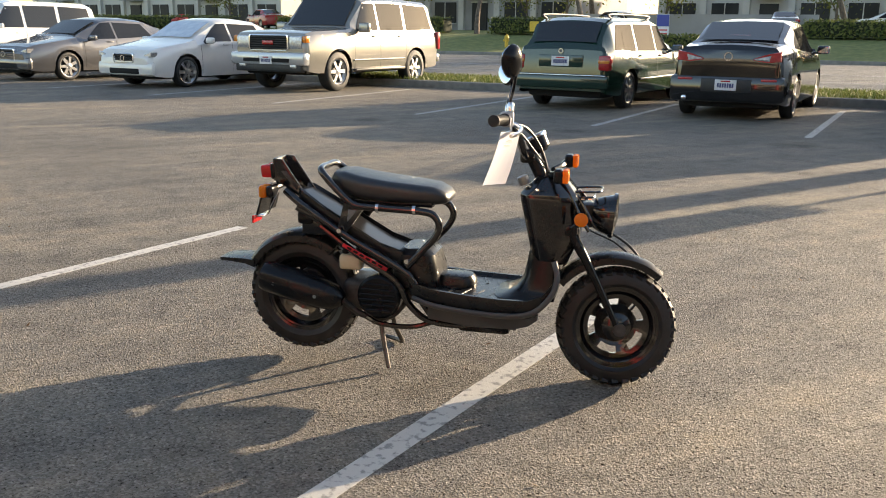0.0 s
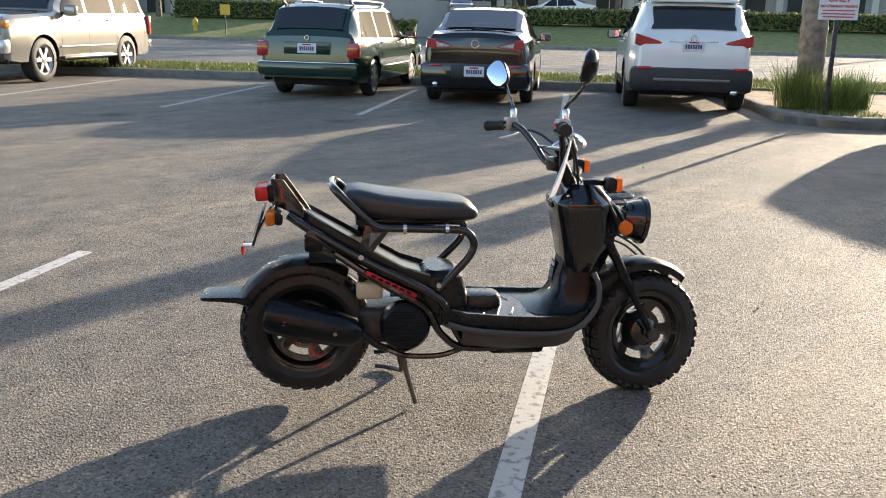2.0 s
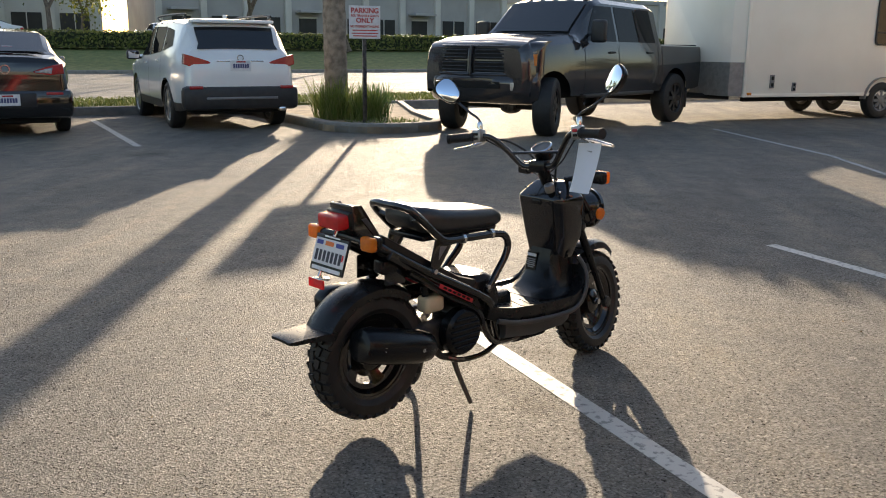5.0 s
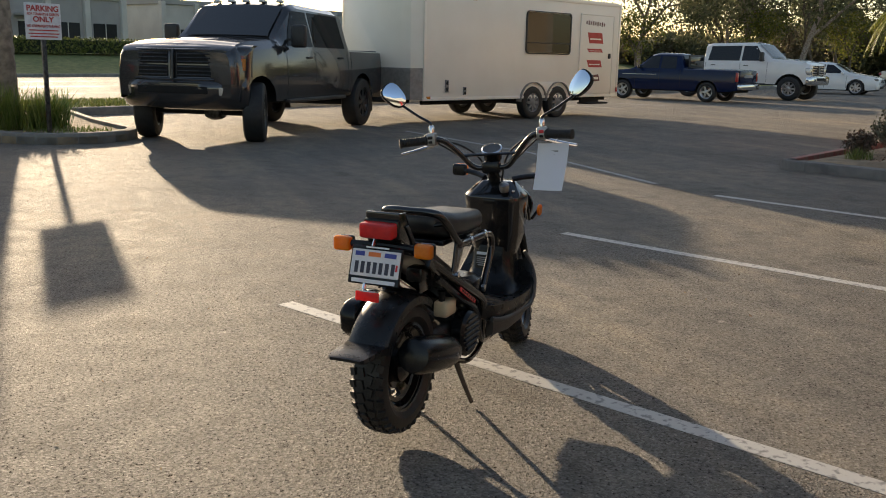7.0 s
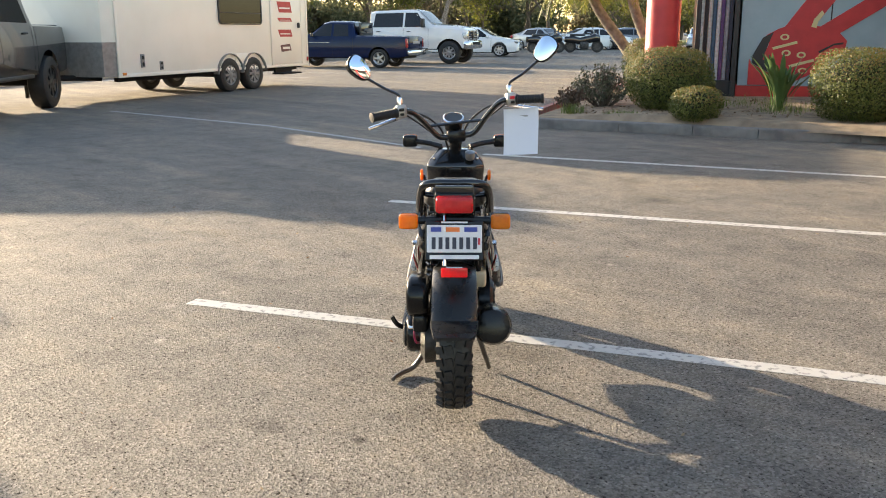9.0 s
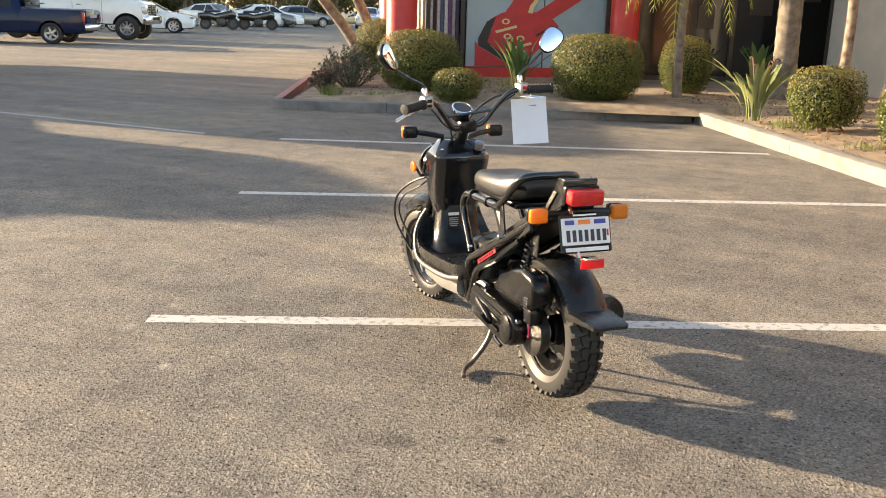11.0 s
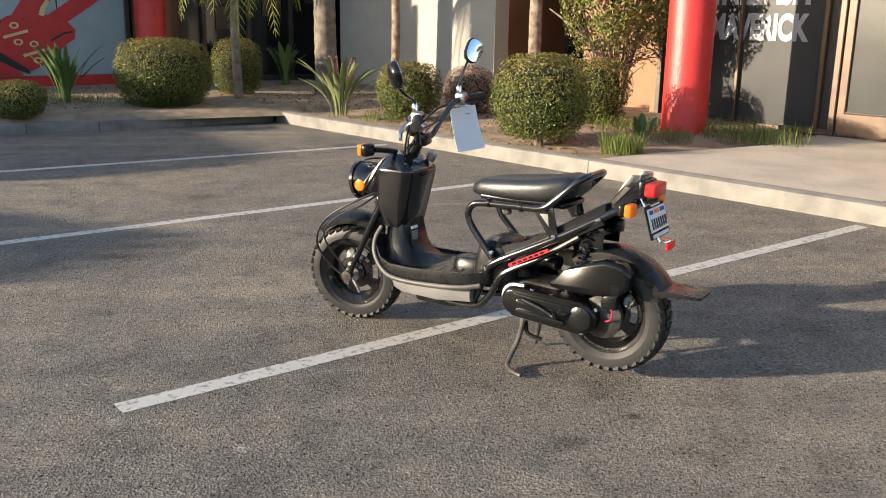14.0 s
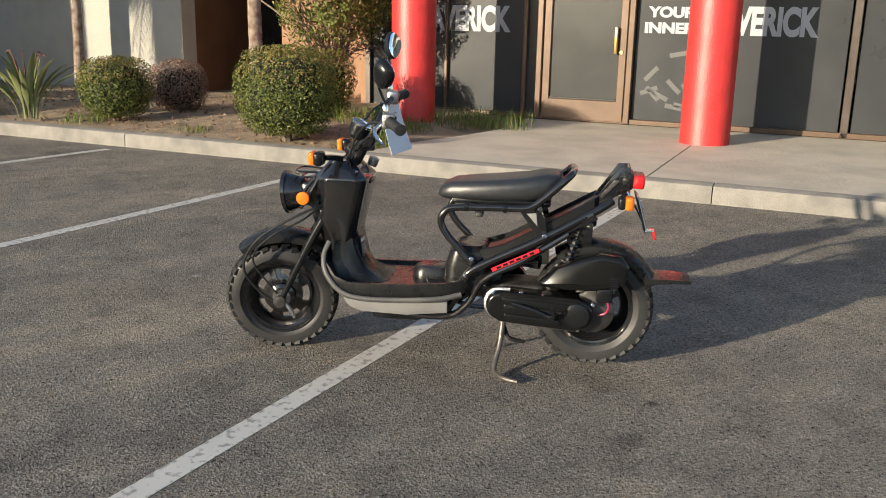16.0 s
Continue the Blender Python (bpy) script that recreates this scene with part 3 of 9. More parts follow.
def tuft(world, n, h, r, label, name="grass_tuft", leaf=grass_leaf, width=0.0065, seed=1, lean=0.8):
    rng = random.Random(seed)
    spots = []
    for _ in range(n):
        a, q = rng.uniform(0, 6.283), r * math.sqrt(rng.random())
        spots.append(Vector((q * math.cos(a), q * math.sin(a), -0.02)))
    vs, fs = blades(spots, rng, h, width, lean)
    ob = raw(name, vs, fs, leaf)
    ob.matrix_basis = pose(*world)
    return tagged(ob, label, "grass", "grass tufts", "stuff")


for k, (x, y, n, h, r) in enumerate(((-0.02, -1.06, 420, 0.22, 0.2), (-1.6, -1.95, 260, 0.27, 0.4), (-1.9, -1.6, 180, 0.24, 0.35), (-0.75, -1.75, 200, 0.2, 0.3), (7.9, -4.0, 160, 0.16, 0.16), (7.05, -3.95, 220, 0.12, 0.22), (1.15, -2.75, 90, 0.08, 0.2), (1.9, -4.0, 160, 0.12, 0.25), (5.6, -5.9, 200, 0.2, 0.5), (6.6, -6.4, 220, 0.22, 0.6), (-0.6, -2.5, 260, 0.25, 0.4), (2.7, -5.2, 90, 0.1, 0.2))):
    tuft((x, y, GZ), n, h, r, "fresh green grass tuft in the planter", seed=40 + k)
for k, (b, a) in enumerate(((15.0, 4.0), (15.15, 3.2), (14.75, 3.55))):
    p = lot(b, a, 0.1)
    tuft((p.x, p.y, p.z), 380, 0.74 - 0.08 * (k % 3), 0.3, "tall arching green grass clump round the palm", "grass_clump", strap_leaf if k % 2 else grass_leaf, 0.013, 60 + k, 0.7)
p = lot(14.1, 3.5, 0.1)
tuft((p.x, p.y, p.z), 420, 0.1, 0.6, "low green weeds on the island", "grass_tuft", grass_leaf, 0.012, 70, 0.9)


def strap_plant(world, n, h, label, seed, width=0.05, flowers=False, leaf=strap_leaf, lean=0.6):
    """A bird-of-paradise clump: stalks with long stiff leaves."""
    rng = random.Random(seed)
    ob = thing("strap_leaf_plant", label, "plant", pose(*world), "strap-leaf plants")
    for _ in range(n):
        a = rng.uniform(0, 6.283)
        out = Vector((math.cos(a), math.sin(a), 0))
        side = Vector((-out.y, out.x, 0))
        hh, l = h * rng.uniform(0.55, 1.05), rng.uniform(0.12, lean)
        base = out * rng.uniform(0.02, 0.12)
        rings = []
        for f in (0, 0.25, 0.45, 0.6, 0.75, 0.9, 1.0):
            w = width * (0.16 if f < 0.4 else math.sin(math.pi * min(1, (f - 0.36) / 0.66)) ** 0.8 + 0.04)
            c = base + out * (l * hh * f * f) + Vector((0, 0, hh * (f - 0.18 * l * f ** 3)))
            rings.append([c - side * w + Vector((0, 0, w * 0.4)), c, c + side * w + Vector((0, 0, w * 0.4)), c - Vector((0, 0, 0.004))])
        part("leaf", loft(rings), leaf, ob)
    for _ in range(5 if flowers else 0):
        a = rng.uniform(0, 6.283)
        c = Vector((0.18 * math.cos(a), 0.18 * math.sin(a), h * rng.uniform(0.75, 0.9)))
        part("flower", tube([(0, 0, 0.1), c, c + Vector((0.09 * math.cos(a), 0.09 * math.sin(a), 0.03))], (0.005, 0.009), 6), material("dull_red_flower", (0.14, 0.06, 0.045), 0.7), ob)
    return ob


strap_plant((5.93, -6.0, GZ), 48, 0.8, "clump of upright dark green strap leaves", 81, 0.036)
strap_plant((2.37, -4.4, GZ), 26, 0.76, "bird-of-paradise plant with broad pale leaves", 82, 0.034, True, leaf_material("pale_strap_leaf", ((0.11, 0.15, 0.055), (0.18, 0.22, 0.085), (0.27, 0.29, 0.13)), 0.4), 0.8)
strap_plant((3.0, -9.36, GZ), 24, 0.8, "bird-of-paradise plant in deep shade", 83, 0.05)
strap_plant((-0.5, -1.75, GZ), 7, 0.28, "small broad-leaved plant by the column", 84, 0.035)

# Dry litter over the soil, verge grass.
rng = random.Random(5)
spots = []
for _ in range(2600):
    b, a = rng.uniform(-3.3, -0.2), rng.uniform(-2, 5.1)
    if rng.random() < 0.3:
        b, a = rng.uniform(0.2, 4.6), rng.uniform(-4.4, -1.0)
    rise = min(1.0, ((5.1 + 0.085 * (a + 1.0) if a < -0.4 else -0.13) - b) / 1.2)
    spots.append((lot(b, a, 0.11 + 0.08 * rise + rng.uniform(0, 0.02)), Vector((0, 0, 1))))
vs, fs = leaf_cloud(spots, 0.03, rng, 1.8)
tagged(raw("leaf_litter", vs, fs, dry_leaf), "dry brown leaf litter on the soil", "litter", "", "stuff")
spots = [lot(rng.uniform(18.7, 20.95), rng.uniform(-8, 32), 0.14) for _ in range(26000)]
vs, fs = blades(spots, rng, 0.1, 0.02, 0.8)
tagged(raw("verge_grass", vs, fs, verge_leaf), "short sunlit verge grass", "grass", "", "stuff")

# Dry bits blown over the asphalt, thicker along the kerb.
spots = []
for _ in range(300):
    if rng.random() < 0.3:
        q = lot(abs(rng.gauss(0, 0.12)) + 0.02, rng.uniform(-0.2, 12), 0.006)
    else:
        q = Vector((rng.uniform(-2, 8), rng.uniform(-3, 8), 0.006))
    spots.append((q, Vector((0, 0, 1.6))))
vs, fs = leaf_cloud(spots, 0.014, rng, 1.8)
tagged(raw("dry_scraps", vs, fs, dry_leaf), "dry leaf scraps scattered over the asphalt", "litter", "", "stuff")

# ---- the scooter: x ahead, y to its left, z up, origin under the tail ----
SCOOT = pose(1.829, 3.898, 0, 0, 0, -43.22)
gloss_black = material("gloss_black_paint", (0.008, 0.008, 0.009), 0.16, 0, None, 0, 9, 0.08, coat=0.6)
satin_black = material("satin_black_plastic", (0.006, 0.0068, 0.008), 0.25, 0, (0.009, 0.01, 0.0115), 0.05, 7, 0.06, spec=0.3)
grey_plastic = material("grey_plastic", (0.15, 0.15, 0.152), 0.4, 0, (0.19, 0.189, 0.186), 0.1, 6, 0.08)
edge_plastic = material("worn_edge_plastic", (0.05, 0.05, 0.051), 0.5, 0, (0.075, 0.073, 0.07), 0.1, 9, 0.08)
dull_black = material("dull_black_plastic", (0.005, 0.0053, 0.0057), 0.2, 0, (0.007, 0.0073, 0.0077), 0.0, 9, 0.03, spec=0.3)
moulded_black = material("moulded_black_plastic", (0.009, 0.0093, 0.0098), 0.28, 0, (0.013, 0.0132, 0.0135), 0.03, 30, 0.05, spec=0.4)
vinyl = material("black_vinyl", (0.014, 0.0155, 0.018), 0.36, 0, (0.02, 0.0215, 0.024), 0.12, 40, 0.05, spec=0.7)
deck_black = material("deck_black_plastic", (0.01, 0.0105, 0.0115), 0.3, 0, (0.014, 0.0145, 0.015), 0.02, 12, 0.05)
rubber = material("tyre_rubber", (0.008, 0.0083, 0.0086), 0.62, 0, (0.018, 0.0182, 0.0185), 0.25, 14, 0.1)
dusty_rubber = material("dusty_tyre_rubber", (0.015, 0.0152, 0.0156), 0.46, 0, (0.036, 0.036, 0.037), 0.08, 6, 0.08, spec=0.4)
chrome = material("chrome", (0.75, 0.75, 0.76), 0.12, 1.0, None, 0, 8, 0.06)
alloy = material("cast_alloy", (0.45, 0.45, 0.46), 0.38, 1.0, (0.3, 0.29, 0.28), 0.25, 12, 0.1)
mirror_face = material("mirror_glass", (0.7, 0.8, 0.92), 0.01, 1.0)
amber = material("amber_lens", (0.95, 0.3, 0.015), 0.12, 0, (0.85, 0.23, 0.012), 0.3, 60, 0, coat=0.5)
red_lens = material("red_lens", (0.78, 0.022, 0.025), 0.12, 0, (0.62, 0.014, 0.018), 0.3, 50, 0, coat=0.6)


def glow_through(m, colour, share):
    """Lets light pass through a coloured lens."""
    nt = m.node_tree
    t, mx = nt.nodes.new("ShaderNodeBsdfTranslucent"), nt.nodes.new("ShaderNodeMixShader")
    t.inputs[0].default_value = (*colour, 1)
    mx.inputs[0].default_value = share
    nt.links.new(nt.nodes["Principled BSDF"].outputs[0], mx.inputs[1])
    nt.links.new(t.outputs[0], mx.inputs[2])
    nt.links.new(mx.outputs[0], nt.nodes["Material Output"].inputs[0])


glow_through(amber, (1.0, 0.32, 0.015), 0.4)
glow_through(red_lens, (0.9, 0.02, 0.03), 0.35)
red_vinyl = material("red_sticker", (0.6, 0.015, 0.03), 0.35, 0, (0.5, 0.01, 0.02), 0, 20)
white_print = material("white_print", (0.75, 0.75, 0.76), 0.5, 0, (0.66, 0.66, 0.68), 0, 12)
blue_print = material("blue_print", (0.04, 0.06, 0.3), 0.5)
orange_print = material("orange_print", (0.8, 0.2, 0.04), 0.5)
ink_print = material("dark_ink", (0.03, 0.03, 0.05), 0.5)
grey_print = material("grey_print", (0.3, 0.3, 0.31), 0.5)
cream_tank = material("cream_tank", (0.6, 0.52, 0.36), 0.4, 0, (0.48, 0.4, 0.27), 0.1, 14)
cable_black = material("cable_black", (0.012, 0.012, 0.012), 0.4, 0, None, 0.1, 30)
dirty_metal = material("dirty_metal", (0.1, 0.098, 0.096), 0.45, 0.8, (0.04, 0.038, 0.036), 0.4, 20, 0.15)
magenta_wire = material("magenta_wire", (0.3, 0.015, 0.06), 0.4)
lamp_glass = glass("lamp_glass", (0.95, 0.95, 0.95), 0.03, 0.85)

scooter = thing("scooter", "small black motor scooter with knobbly tyres on its centre stand", "scooter", SCOOT)

# Steering turned to the left about the head's axis.
AXLE_F, AXLE_R = Vector((1.308, 0, 0.217)), Vector((0.1, 0, 0.255))
HEAD = Vector((0.985, 0, 0.81))
STEER = Matrix.Translation(HEAD) @ Matrix.Rotation(radians(11.5), 4, (HEAD - AXLE_F).normalized()) @ Matrix.Translation(-HEAD)


def sym(f):
    """Both sides: y = +1 and -1."""
    return [f(s) for s in (1, -1)]


def scooter_wheel(name, centre, r, width, base):
    hub = base @ Matrix.Translation(centre)
    w = width / 2
    rim_r = 0.146
    prof = [(rim_r, -w * 0.72), (rim_r + 0.012, -w * 0.86), (r - 0.055, -w), (r - 0.028, -w * 0.98), (r - 0.012, -w * 0.8), (r - 0.008, -w * 0.4), (r - 0.006, 0),
            (r - 0.008, w * 0.4), (r - 0.012, w * 0.8), (r - 0.028, w * 0.98), (r - 0.055, w), (rim_r + 0.012, w * 0.86), (rim_r, w * 0.72)]
    wheel = part(name, lathe([(rim_r - 0.004, -w * 0.74), (rim_r + 0.006, -w * 0.78), (rim_r + 0.006, -w * 0.7), (rim_r - 0.012, -w * 0.62), (rim_r - 0.03, -0.012), (rim_r - 0.03, 0.012),
                              (rim_r - 0.012, w * 0.62), (rim_r + 0.006, w * 0.7), (rim_r + 0.006, w * 0.78), (rim_r - 0.004, w * 0.74)], 40, axis="y", closed=True), gloss_black, scooter, "black steel wheel", hub)
    part("tyre", lathe(prof, 48, axis="y", closed=True), dusty_rubber, wheel, "knobbly black tyre with a dusty sidewall")
    tread = bmesh.new()
    count = 34
    for k in range(count):
        for side, shift in ((1, 0.0), (-1, 0.5)):
            a = 2 * math.pi * (k + shift) / count
            for y0, rr, sx, sy, sz in ((w * 0.26, r - 0.006, 0.03, w * 0.4, 0.013), (w * 0.78, r - 0.014, 0.024, w * 0.42, 0.014)):
                rot = Matrix.Rotation(-a, 3, "Y") @ Matrix.Rotation(side * 0.2, 3, "Z") @ Matrix.Rotation(side * (0.55 if y0 > w * 0.5 else 0.08), 3, "X")
                box(sy * 0 + sx, sy, sz, 0, (rr * math.cos(a), side * y0, rr * math.sin(a)), 1, tread, Matrix.Rotation(-a, 3, "Y") @ Matrix.Rotation(radians(90), 3, "Y") @ Matrix.Rotation(side * 0.25, 3, "Z") @ Matrix.Rotation(-side * (0.5 if y0 > w * 0.5 else 0.08), 3, "X"))
    part("tread", tread, rubber, wheel, "", None, 0)
    part("hub", lathe([(0.012, -w * 0.85), (0.03, -w * 0.8), (0.052, -w * 0.55), (0.056, -0.01), (0.056, 0.01), (0.05, w * 0.5), (0.028, w * 0.75), (0.012, w * 0.85)], 24, axis="y"), gloss_black, wheel)
    disc = bmesh.new()
    levels, turns = (0.045, 0.06, 0.078, 0.103, 0.12), 50
    grid = [[[disc.verts.new((rr * math.cos(2 * math.pi * k / turns), yy + 0.012 * math.cos((rr - 0.045) / 0.075 * 3.1), rr * math.sin(2 * math.pi * k / turns))) for k in range(turns)] for rr in levels] for yy in (-0.007, 0.007)]
    hole = lambda i, k: i == 2 and k % 10 in (2, 3, 4, 5, 6, 7)
    for i in range(4):
        for k in range(turns):
            if hole(i, k):
                continue
            n = (k + 1) % turns
            for lay in grid:
                disc.faces.new((lay[i][k], lay[i][n], lay[i + 1][n], lay[i + 1][k]))
            for kk, on in ((k, hole(i, (k - 1) % turns)), (n, hole(i, n))):
                if on:
                    disc.faces.new((grid[0][i][kk], grid[0][i + 1][kk], grid[1][i + 1][kk], grid[1][i][kk]))
            for ii, on in ((i, i > 0 and hole(i - 1, k)), (i + 1, i < 3 and hole(i + 1, k))):
                if on:
                    disc.faces.new((grid[0][ii][k], grid[0][ii][n], grid[1][ii][n], grid[1][ii][k]))
    part("wheel_disc", disc, gloss_black, wheel, "black wheel disc with five slots")
    part("hub_cap", lathe([(0.01, w * 0.95), (0.034, w * 0.93), (0.038, w * 0.7), (0.03, w * 0.6)], 20, axis="y"), alloy, wheel, "bright alloy brake hub")
    part("axle_nut", lathe([(0.014, -w * 1.05), (0.014, w * 1.05)], 6, axis="y"), chrome, wheel)
    return wheel


scooter_wheel("rear_wheel", AXLE_R, 0.225, 0.112, Matrix())
scooter_wheel("front_wheel", AXLE_F, 0.218, 0.108, STEER)


def fender_arc(centre, r, a0, a1, half, steps=16, thick=0.006, drop=0.035, narrow=0.0):
    """A mudguard: an arc with rolled-down sides. Angles in degrees from ahead, over the top."""
    rings = []
    for i in range(steps + 1):
        f = i / steps
        a = radians(a0 + (a1 - a0) * f)
        hw = half * (1 - narrow * (1 - math.sin(math.pi * (0.12 + 0.76 * f))))
        ring = []
        for dr, rev in ((0, False), (-thick, True)):
            rows = [(-hw, -drop), (-hw * 0.97, -drop * 0.45), (-hw * 0.8, -0.006), (-hw * 0.4, 0.002), (0, 0.004), (hw * 0.4, 0.002), (hw * 0.8, -0.006), (hw * 0.97, -drop * 0.45), (hw, -drop)]
            for y, d in (rows[::-1] if rev else rows):
                rr = r + d + dr
                ring.append(centre + Vector((rr * math.cos(a), y, rr * math.sin(a))))
        rings.append(ring)
    return loft(rings)


rear_guard = part("rear_fender", fender_arc(AXLE_R, 0.255, 55, 152, 0.072), moulded_black, scooter, "wide satin black mudguard with a flat tail flap")
flap = []
for x, z, hw, t in ((-0.09, 0.37, 0.074, 0.03), (-0.13, 0.377, 0.07, 0.02), (-0.19, 0.379, 0.066, 0.014), (-0.238, 0.378, 0.06, 0.012), (-0.248, 0.377, 0.05, 0.008)):
    flap.append([Vector((x, y * hw, z + t * (k - 0.5))) for y, k in ((-1, 0), (-1, 1), (-0.4, 1.2), (0.4, 1.2), (1, 1), (1, 0), (0.4, 0.15), (-0.4, 0.15))])
part("flap", loft(flap), moulded_black, rear_guard)
part("front_fender", fender_arc(AXLE_F + Vector((-0.02, 0, 0.005)), 0.268, 48, 142, 0.064, 16, 0.006, 0.032, 0.35), moulded_black, scooter, "satin black front mudguard", STEER)

# Fork, stem and axle clamps.
for s in (1, -1):
    part("fork_leg", tube([(1.115, 0.075 * s, 0.58), (1.2, 0.078 * s, 0.43), (1.305, 0.082 * s, 0.222)], (0.019, 0.011), 14), satin_black, scooter, "", STEER)
    part("fork_foot", lathe([(0.01, -0.012), (0.024, -0.01), (0.024, 0.01), (0.01, 0.012)], 16, None, (1.31, 0.088 * s, 0.219), "y"), dirty_metal, scooter, "", STEER)
part("fork_bridge", box(0.06, 0.2, 0.045, 0.012, (1.115, 0, 0.575)), satin_black, scooter, "", STEER)
part("steering_stem", tube([(1.115, 0, 0.57), (1.0, 0, 0.785), (0.965, 0, 0.85)], 0.024, 14), satin_black, scooter, "", STEER)
part("brake_cable", tube([(1.1, 0.08, 0.62), (1.22, 0.12, 0.58), (1.37, 0.13, 0.49), (1.435, 0.115, 0.37), (1.38, 0.095, 0.26), (1.29, 0.09, 0.2)], 0.005, 8), cable_black, scooter, "", STEER)
part("speedometer_cable", tube([(1.1, 0.05, 0.64), (1.2, 0.1, 0.56), (1.32, 0.12, 0.5), (1.4, 0.11, 0.4), (1.32, 0.085, 0.25)], 0.004, 8), cable_black, scooter, "", STEER)
part("brake_arm", tube([(1.31, 0.075, 0.23), (1.275, 0.085, 0.19), (1.255, 0.088, 0.15)], (0.01, 0.006), 8), alloy, scooter, "bright brake arm", STEER)

# Handlebar.
for_bar = [(0.835, 0.335, 0.953), (0.872, 0.24, 0.958), (0.893, 0.18, 0.952), (0.925, 0.125, 0.898), (0.948, 0.075, 0.838), (0.955, 0.03, 0.829), (0.955, -0.03, 0.829), (0.948, -0.075, 0.838), (0.925, -0.125, 0.898), (0.893, -0.18, 0.952), (0.872, -0.24, 0.958), (0.835, -0.335, 0.953)]
bar = part("handlebar", tube(for_bar, 0.0115, 12), gloss_black, scooter, "raised black tubular handlebar", STEER)
part("cross_brace", tube([(0.93, 0.115, 0.885), (0.93, -0.115, 0.885)], 0.006, 8), gloss_black, bar)
part("bar_clamp", box(0.05, 0.075, 0.05, 0.01, (0.96, 0, 0.83)), satin_black, bar)
for s in (1, -1):
    g0, g1 = Vector((0.835, 0.338 * s, 0.953)), Vector((0.867, 0.25 * s, 0.957))
    way = (g1 - g0).normalized()
    gp = [(0.008, -0.008), (0.02, -0.006), (0.02, 0.003)]
    for k in range(9):
        gp += [(0.0165, 0.005 + 0.01 * k), (0.0165, 0.009 + 0.01 * k), (0.018, 0.01 + 0.01 * k), (0.018, 0.014 + 0.01 * k)]
    gp += [(0.0215, 0.097), (0.0215, 0.104), (0.01, 0.105)]
    part("grip", lathe(gp, 16), rubber, bar, "ribbed black rubber grip", Matrix.Translation(g0) @ way.to_track_quat("Z", "Y").to_matrix().to_4x4())
    sw = part("switch_housing", box(0.045, 0.042, 0.052, 0.009, (0.878, 0.222 * s, 0.96)), alloy, bar, "silver cast switch housing")
    part("button", box(0.006, 0.02, 0.012, 0.002, (0.853, 0.222 * s, 0.968)), (satin_black if s > 0 else red_vinyl), sw)
    part("button", box(0.006, 0.016, 0.01, 0.002, (0.853, 0.222 * s, 0.95)), satin_black, sw)
    part("mirror_boss", lathe([(0.012, 0), (0.012, 0.03), (0.008, 0.036)], 12, None, (0.888, 0.222 * s, 0.98)), chrome, sw)
    part("brake_lever", tube([(0.9, 0.2 * s, 0.945), (0.925, 0.24 * s, 0.93), (0.915, 0.3 * s, 0.915), (0.89, 0.355 * s, 0.905)], (0.009, 0.0065), 8), chrome, bar, "polished brake lever")
    # Each head is turned its own way: the left one far inwards, the right one outwards.
    head_c = STEER.inverted() @ (Vector((0.822, 0.376, 1.105)) if s > 0 else Vector((0.95, -0.359, 1.174)))
    head_m = Matrix.Translation(head_c) @ Matrix.Rotation(radians(36 if s > 0 else -31), 4, "Z") @ Matrix.Rotation(radians(15), 4, "Y") @ Matrix.Rotation(radians(-40 * s), 4, "X")
    neck = head_m @ Vector((0.008, 0, -0.05))
    boss = Vector((0.888, 0.222 * s, 1.0))
    mir = part("mirror_stem", tube([boss, boss + Vector((0.0, 0.004 * s, 0.025)), boss.lerp(neck, 0.5) + Vector((0, -0.006 * s, 0.004)), neck], 0.0055, 8), gloss_black, bar)

    def head_ring(x, f, k, head_m=head_m, n=28):
        a = 2 * math.pi * k / n
        y, z = (math.copysign(abs(v) ** 0.78, v) for v in (math.cos(a), math.sin(a)))
        return head_m @ Vector((x, f * 0.041 * y * (1 + 0.16 * z), f * 0.056 * z))

    shell = [[head_ring(x, f, k) for k in range(28)] for x, f in ((-0.012, 0.93), (-0.008, 1.0), (0.004, 0.98), (0.016, 0.82), (0.024, 0.55), (0.028, 0.2))]
    part("mirror_shell", loft(shell), satin_black, mir, "rounded black mirror shell")
    part("mirror_glass", loft([[head_ring(-0.0125 - d, 0.91 * f, k) for k in range(28)] for d, f in ((0, 1), (0.002, 1), (0.0025, 0.97))]), mirror_face, mir, "mirror glass")
    part("cable", tube([(0.9, 0.19 * s, 0.945), (0.95, 0.13 * s, 0.93), (1.0, 0.06 * s, 0.87), (1.03, 0.03 * s, 0.79), (1.03, 0.02 * s, 0.74)], 0.0045, 8), cable_black, bar)
    part("cable", tube([(0.9, 0.2 * s, 0.94), (0.94, 0.15 * s, 0.9), (0.99, 0.08 * s, 0.84), (1.04, -0.02 * s, 0.78), (1.05, -0.02 * s, 0.73)], 0.0035, 8), cable_black, bar)
gm = STEER @ pose(0.985, 0.0, 0.9, 0, -28, 0)
gauge = part("speedometer", lathe([(0.02, -0.06), (0.036, -0.045), (0.04, -0.005), (0.04, 0.0)], 28), satin_black, scooter, "round speedometer in a chrome bezel", gm)
part("bezel", lathe([(0.036, -0.004), (0.042, -0.004), (0.043, 0.004), (0.038, 0.008), (0.036, 0.004)], 28, closed=True), chrome, gauge)
part("dial", lathe([(0.001, 0.001), (0.036, 0.001), (0.036, 0.002), (0.001, 0.002)], 28), material("dial_face", (0.05, 0.05, 0.05), 0.3), gauge)
part("gauge_bracket", tube([(0.965, 0, 0.83), (0.99, 0, 0.86)], 0.016, 10), satin_black, gauge, "", gm.inverted() @ STEER)
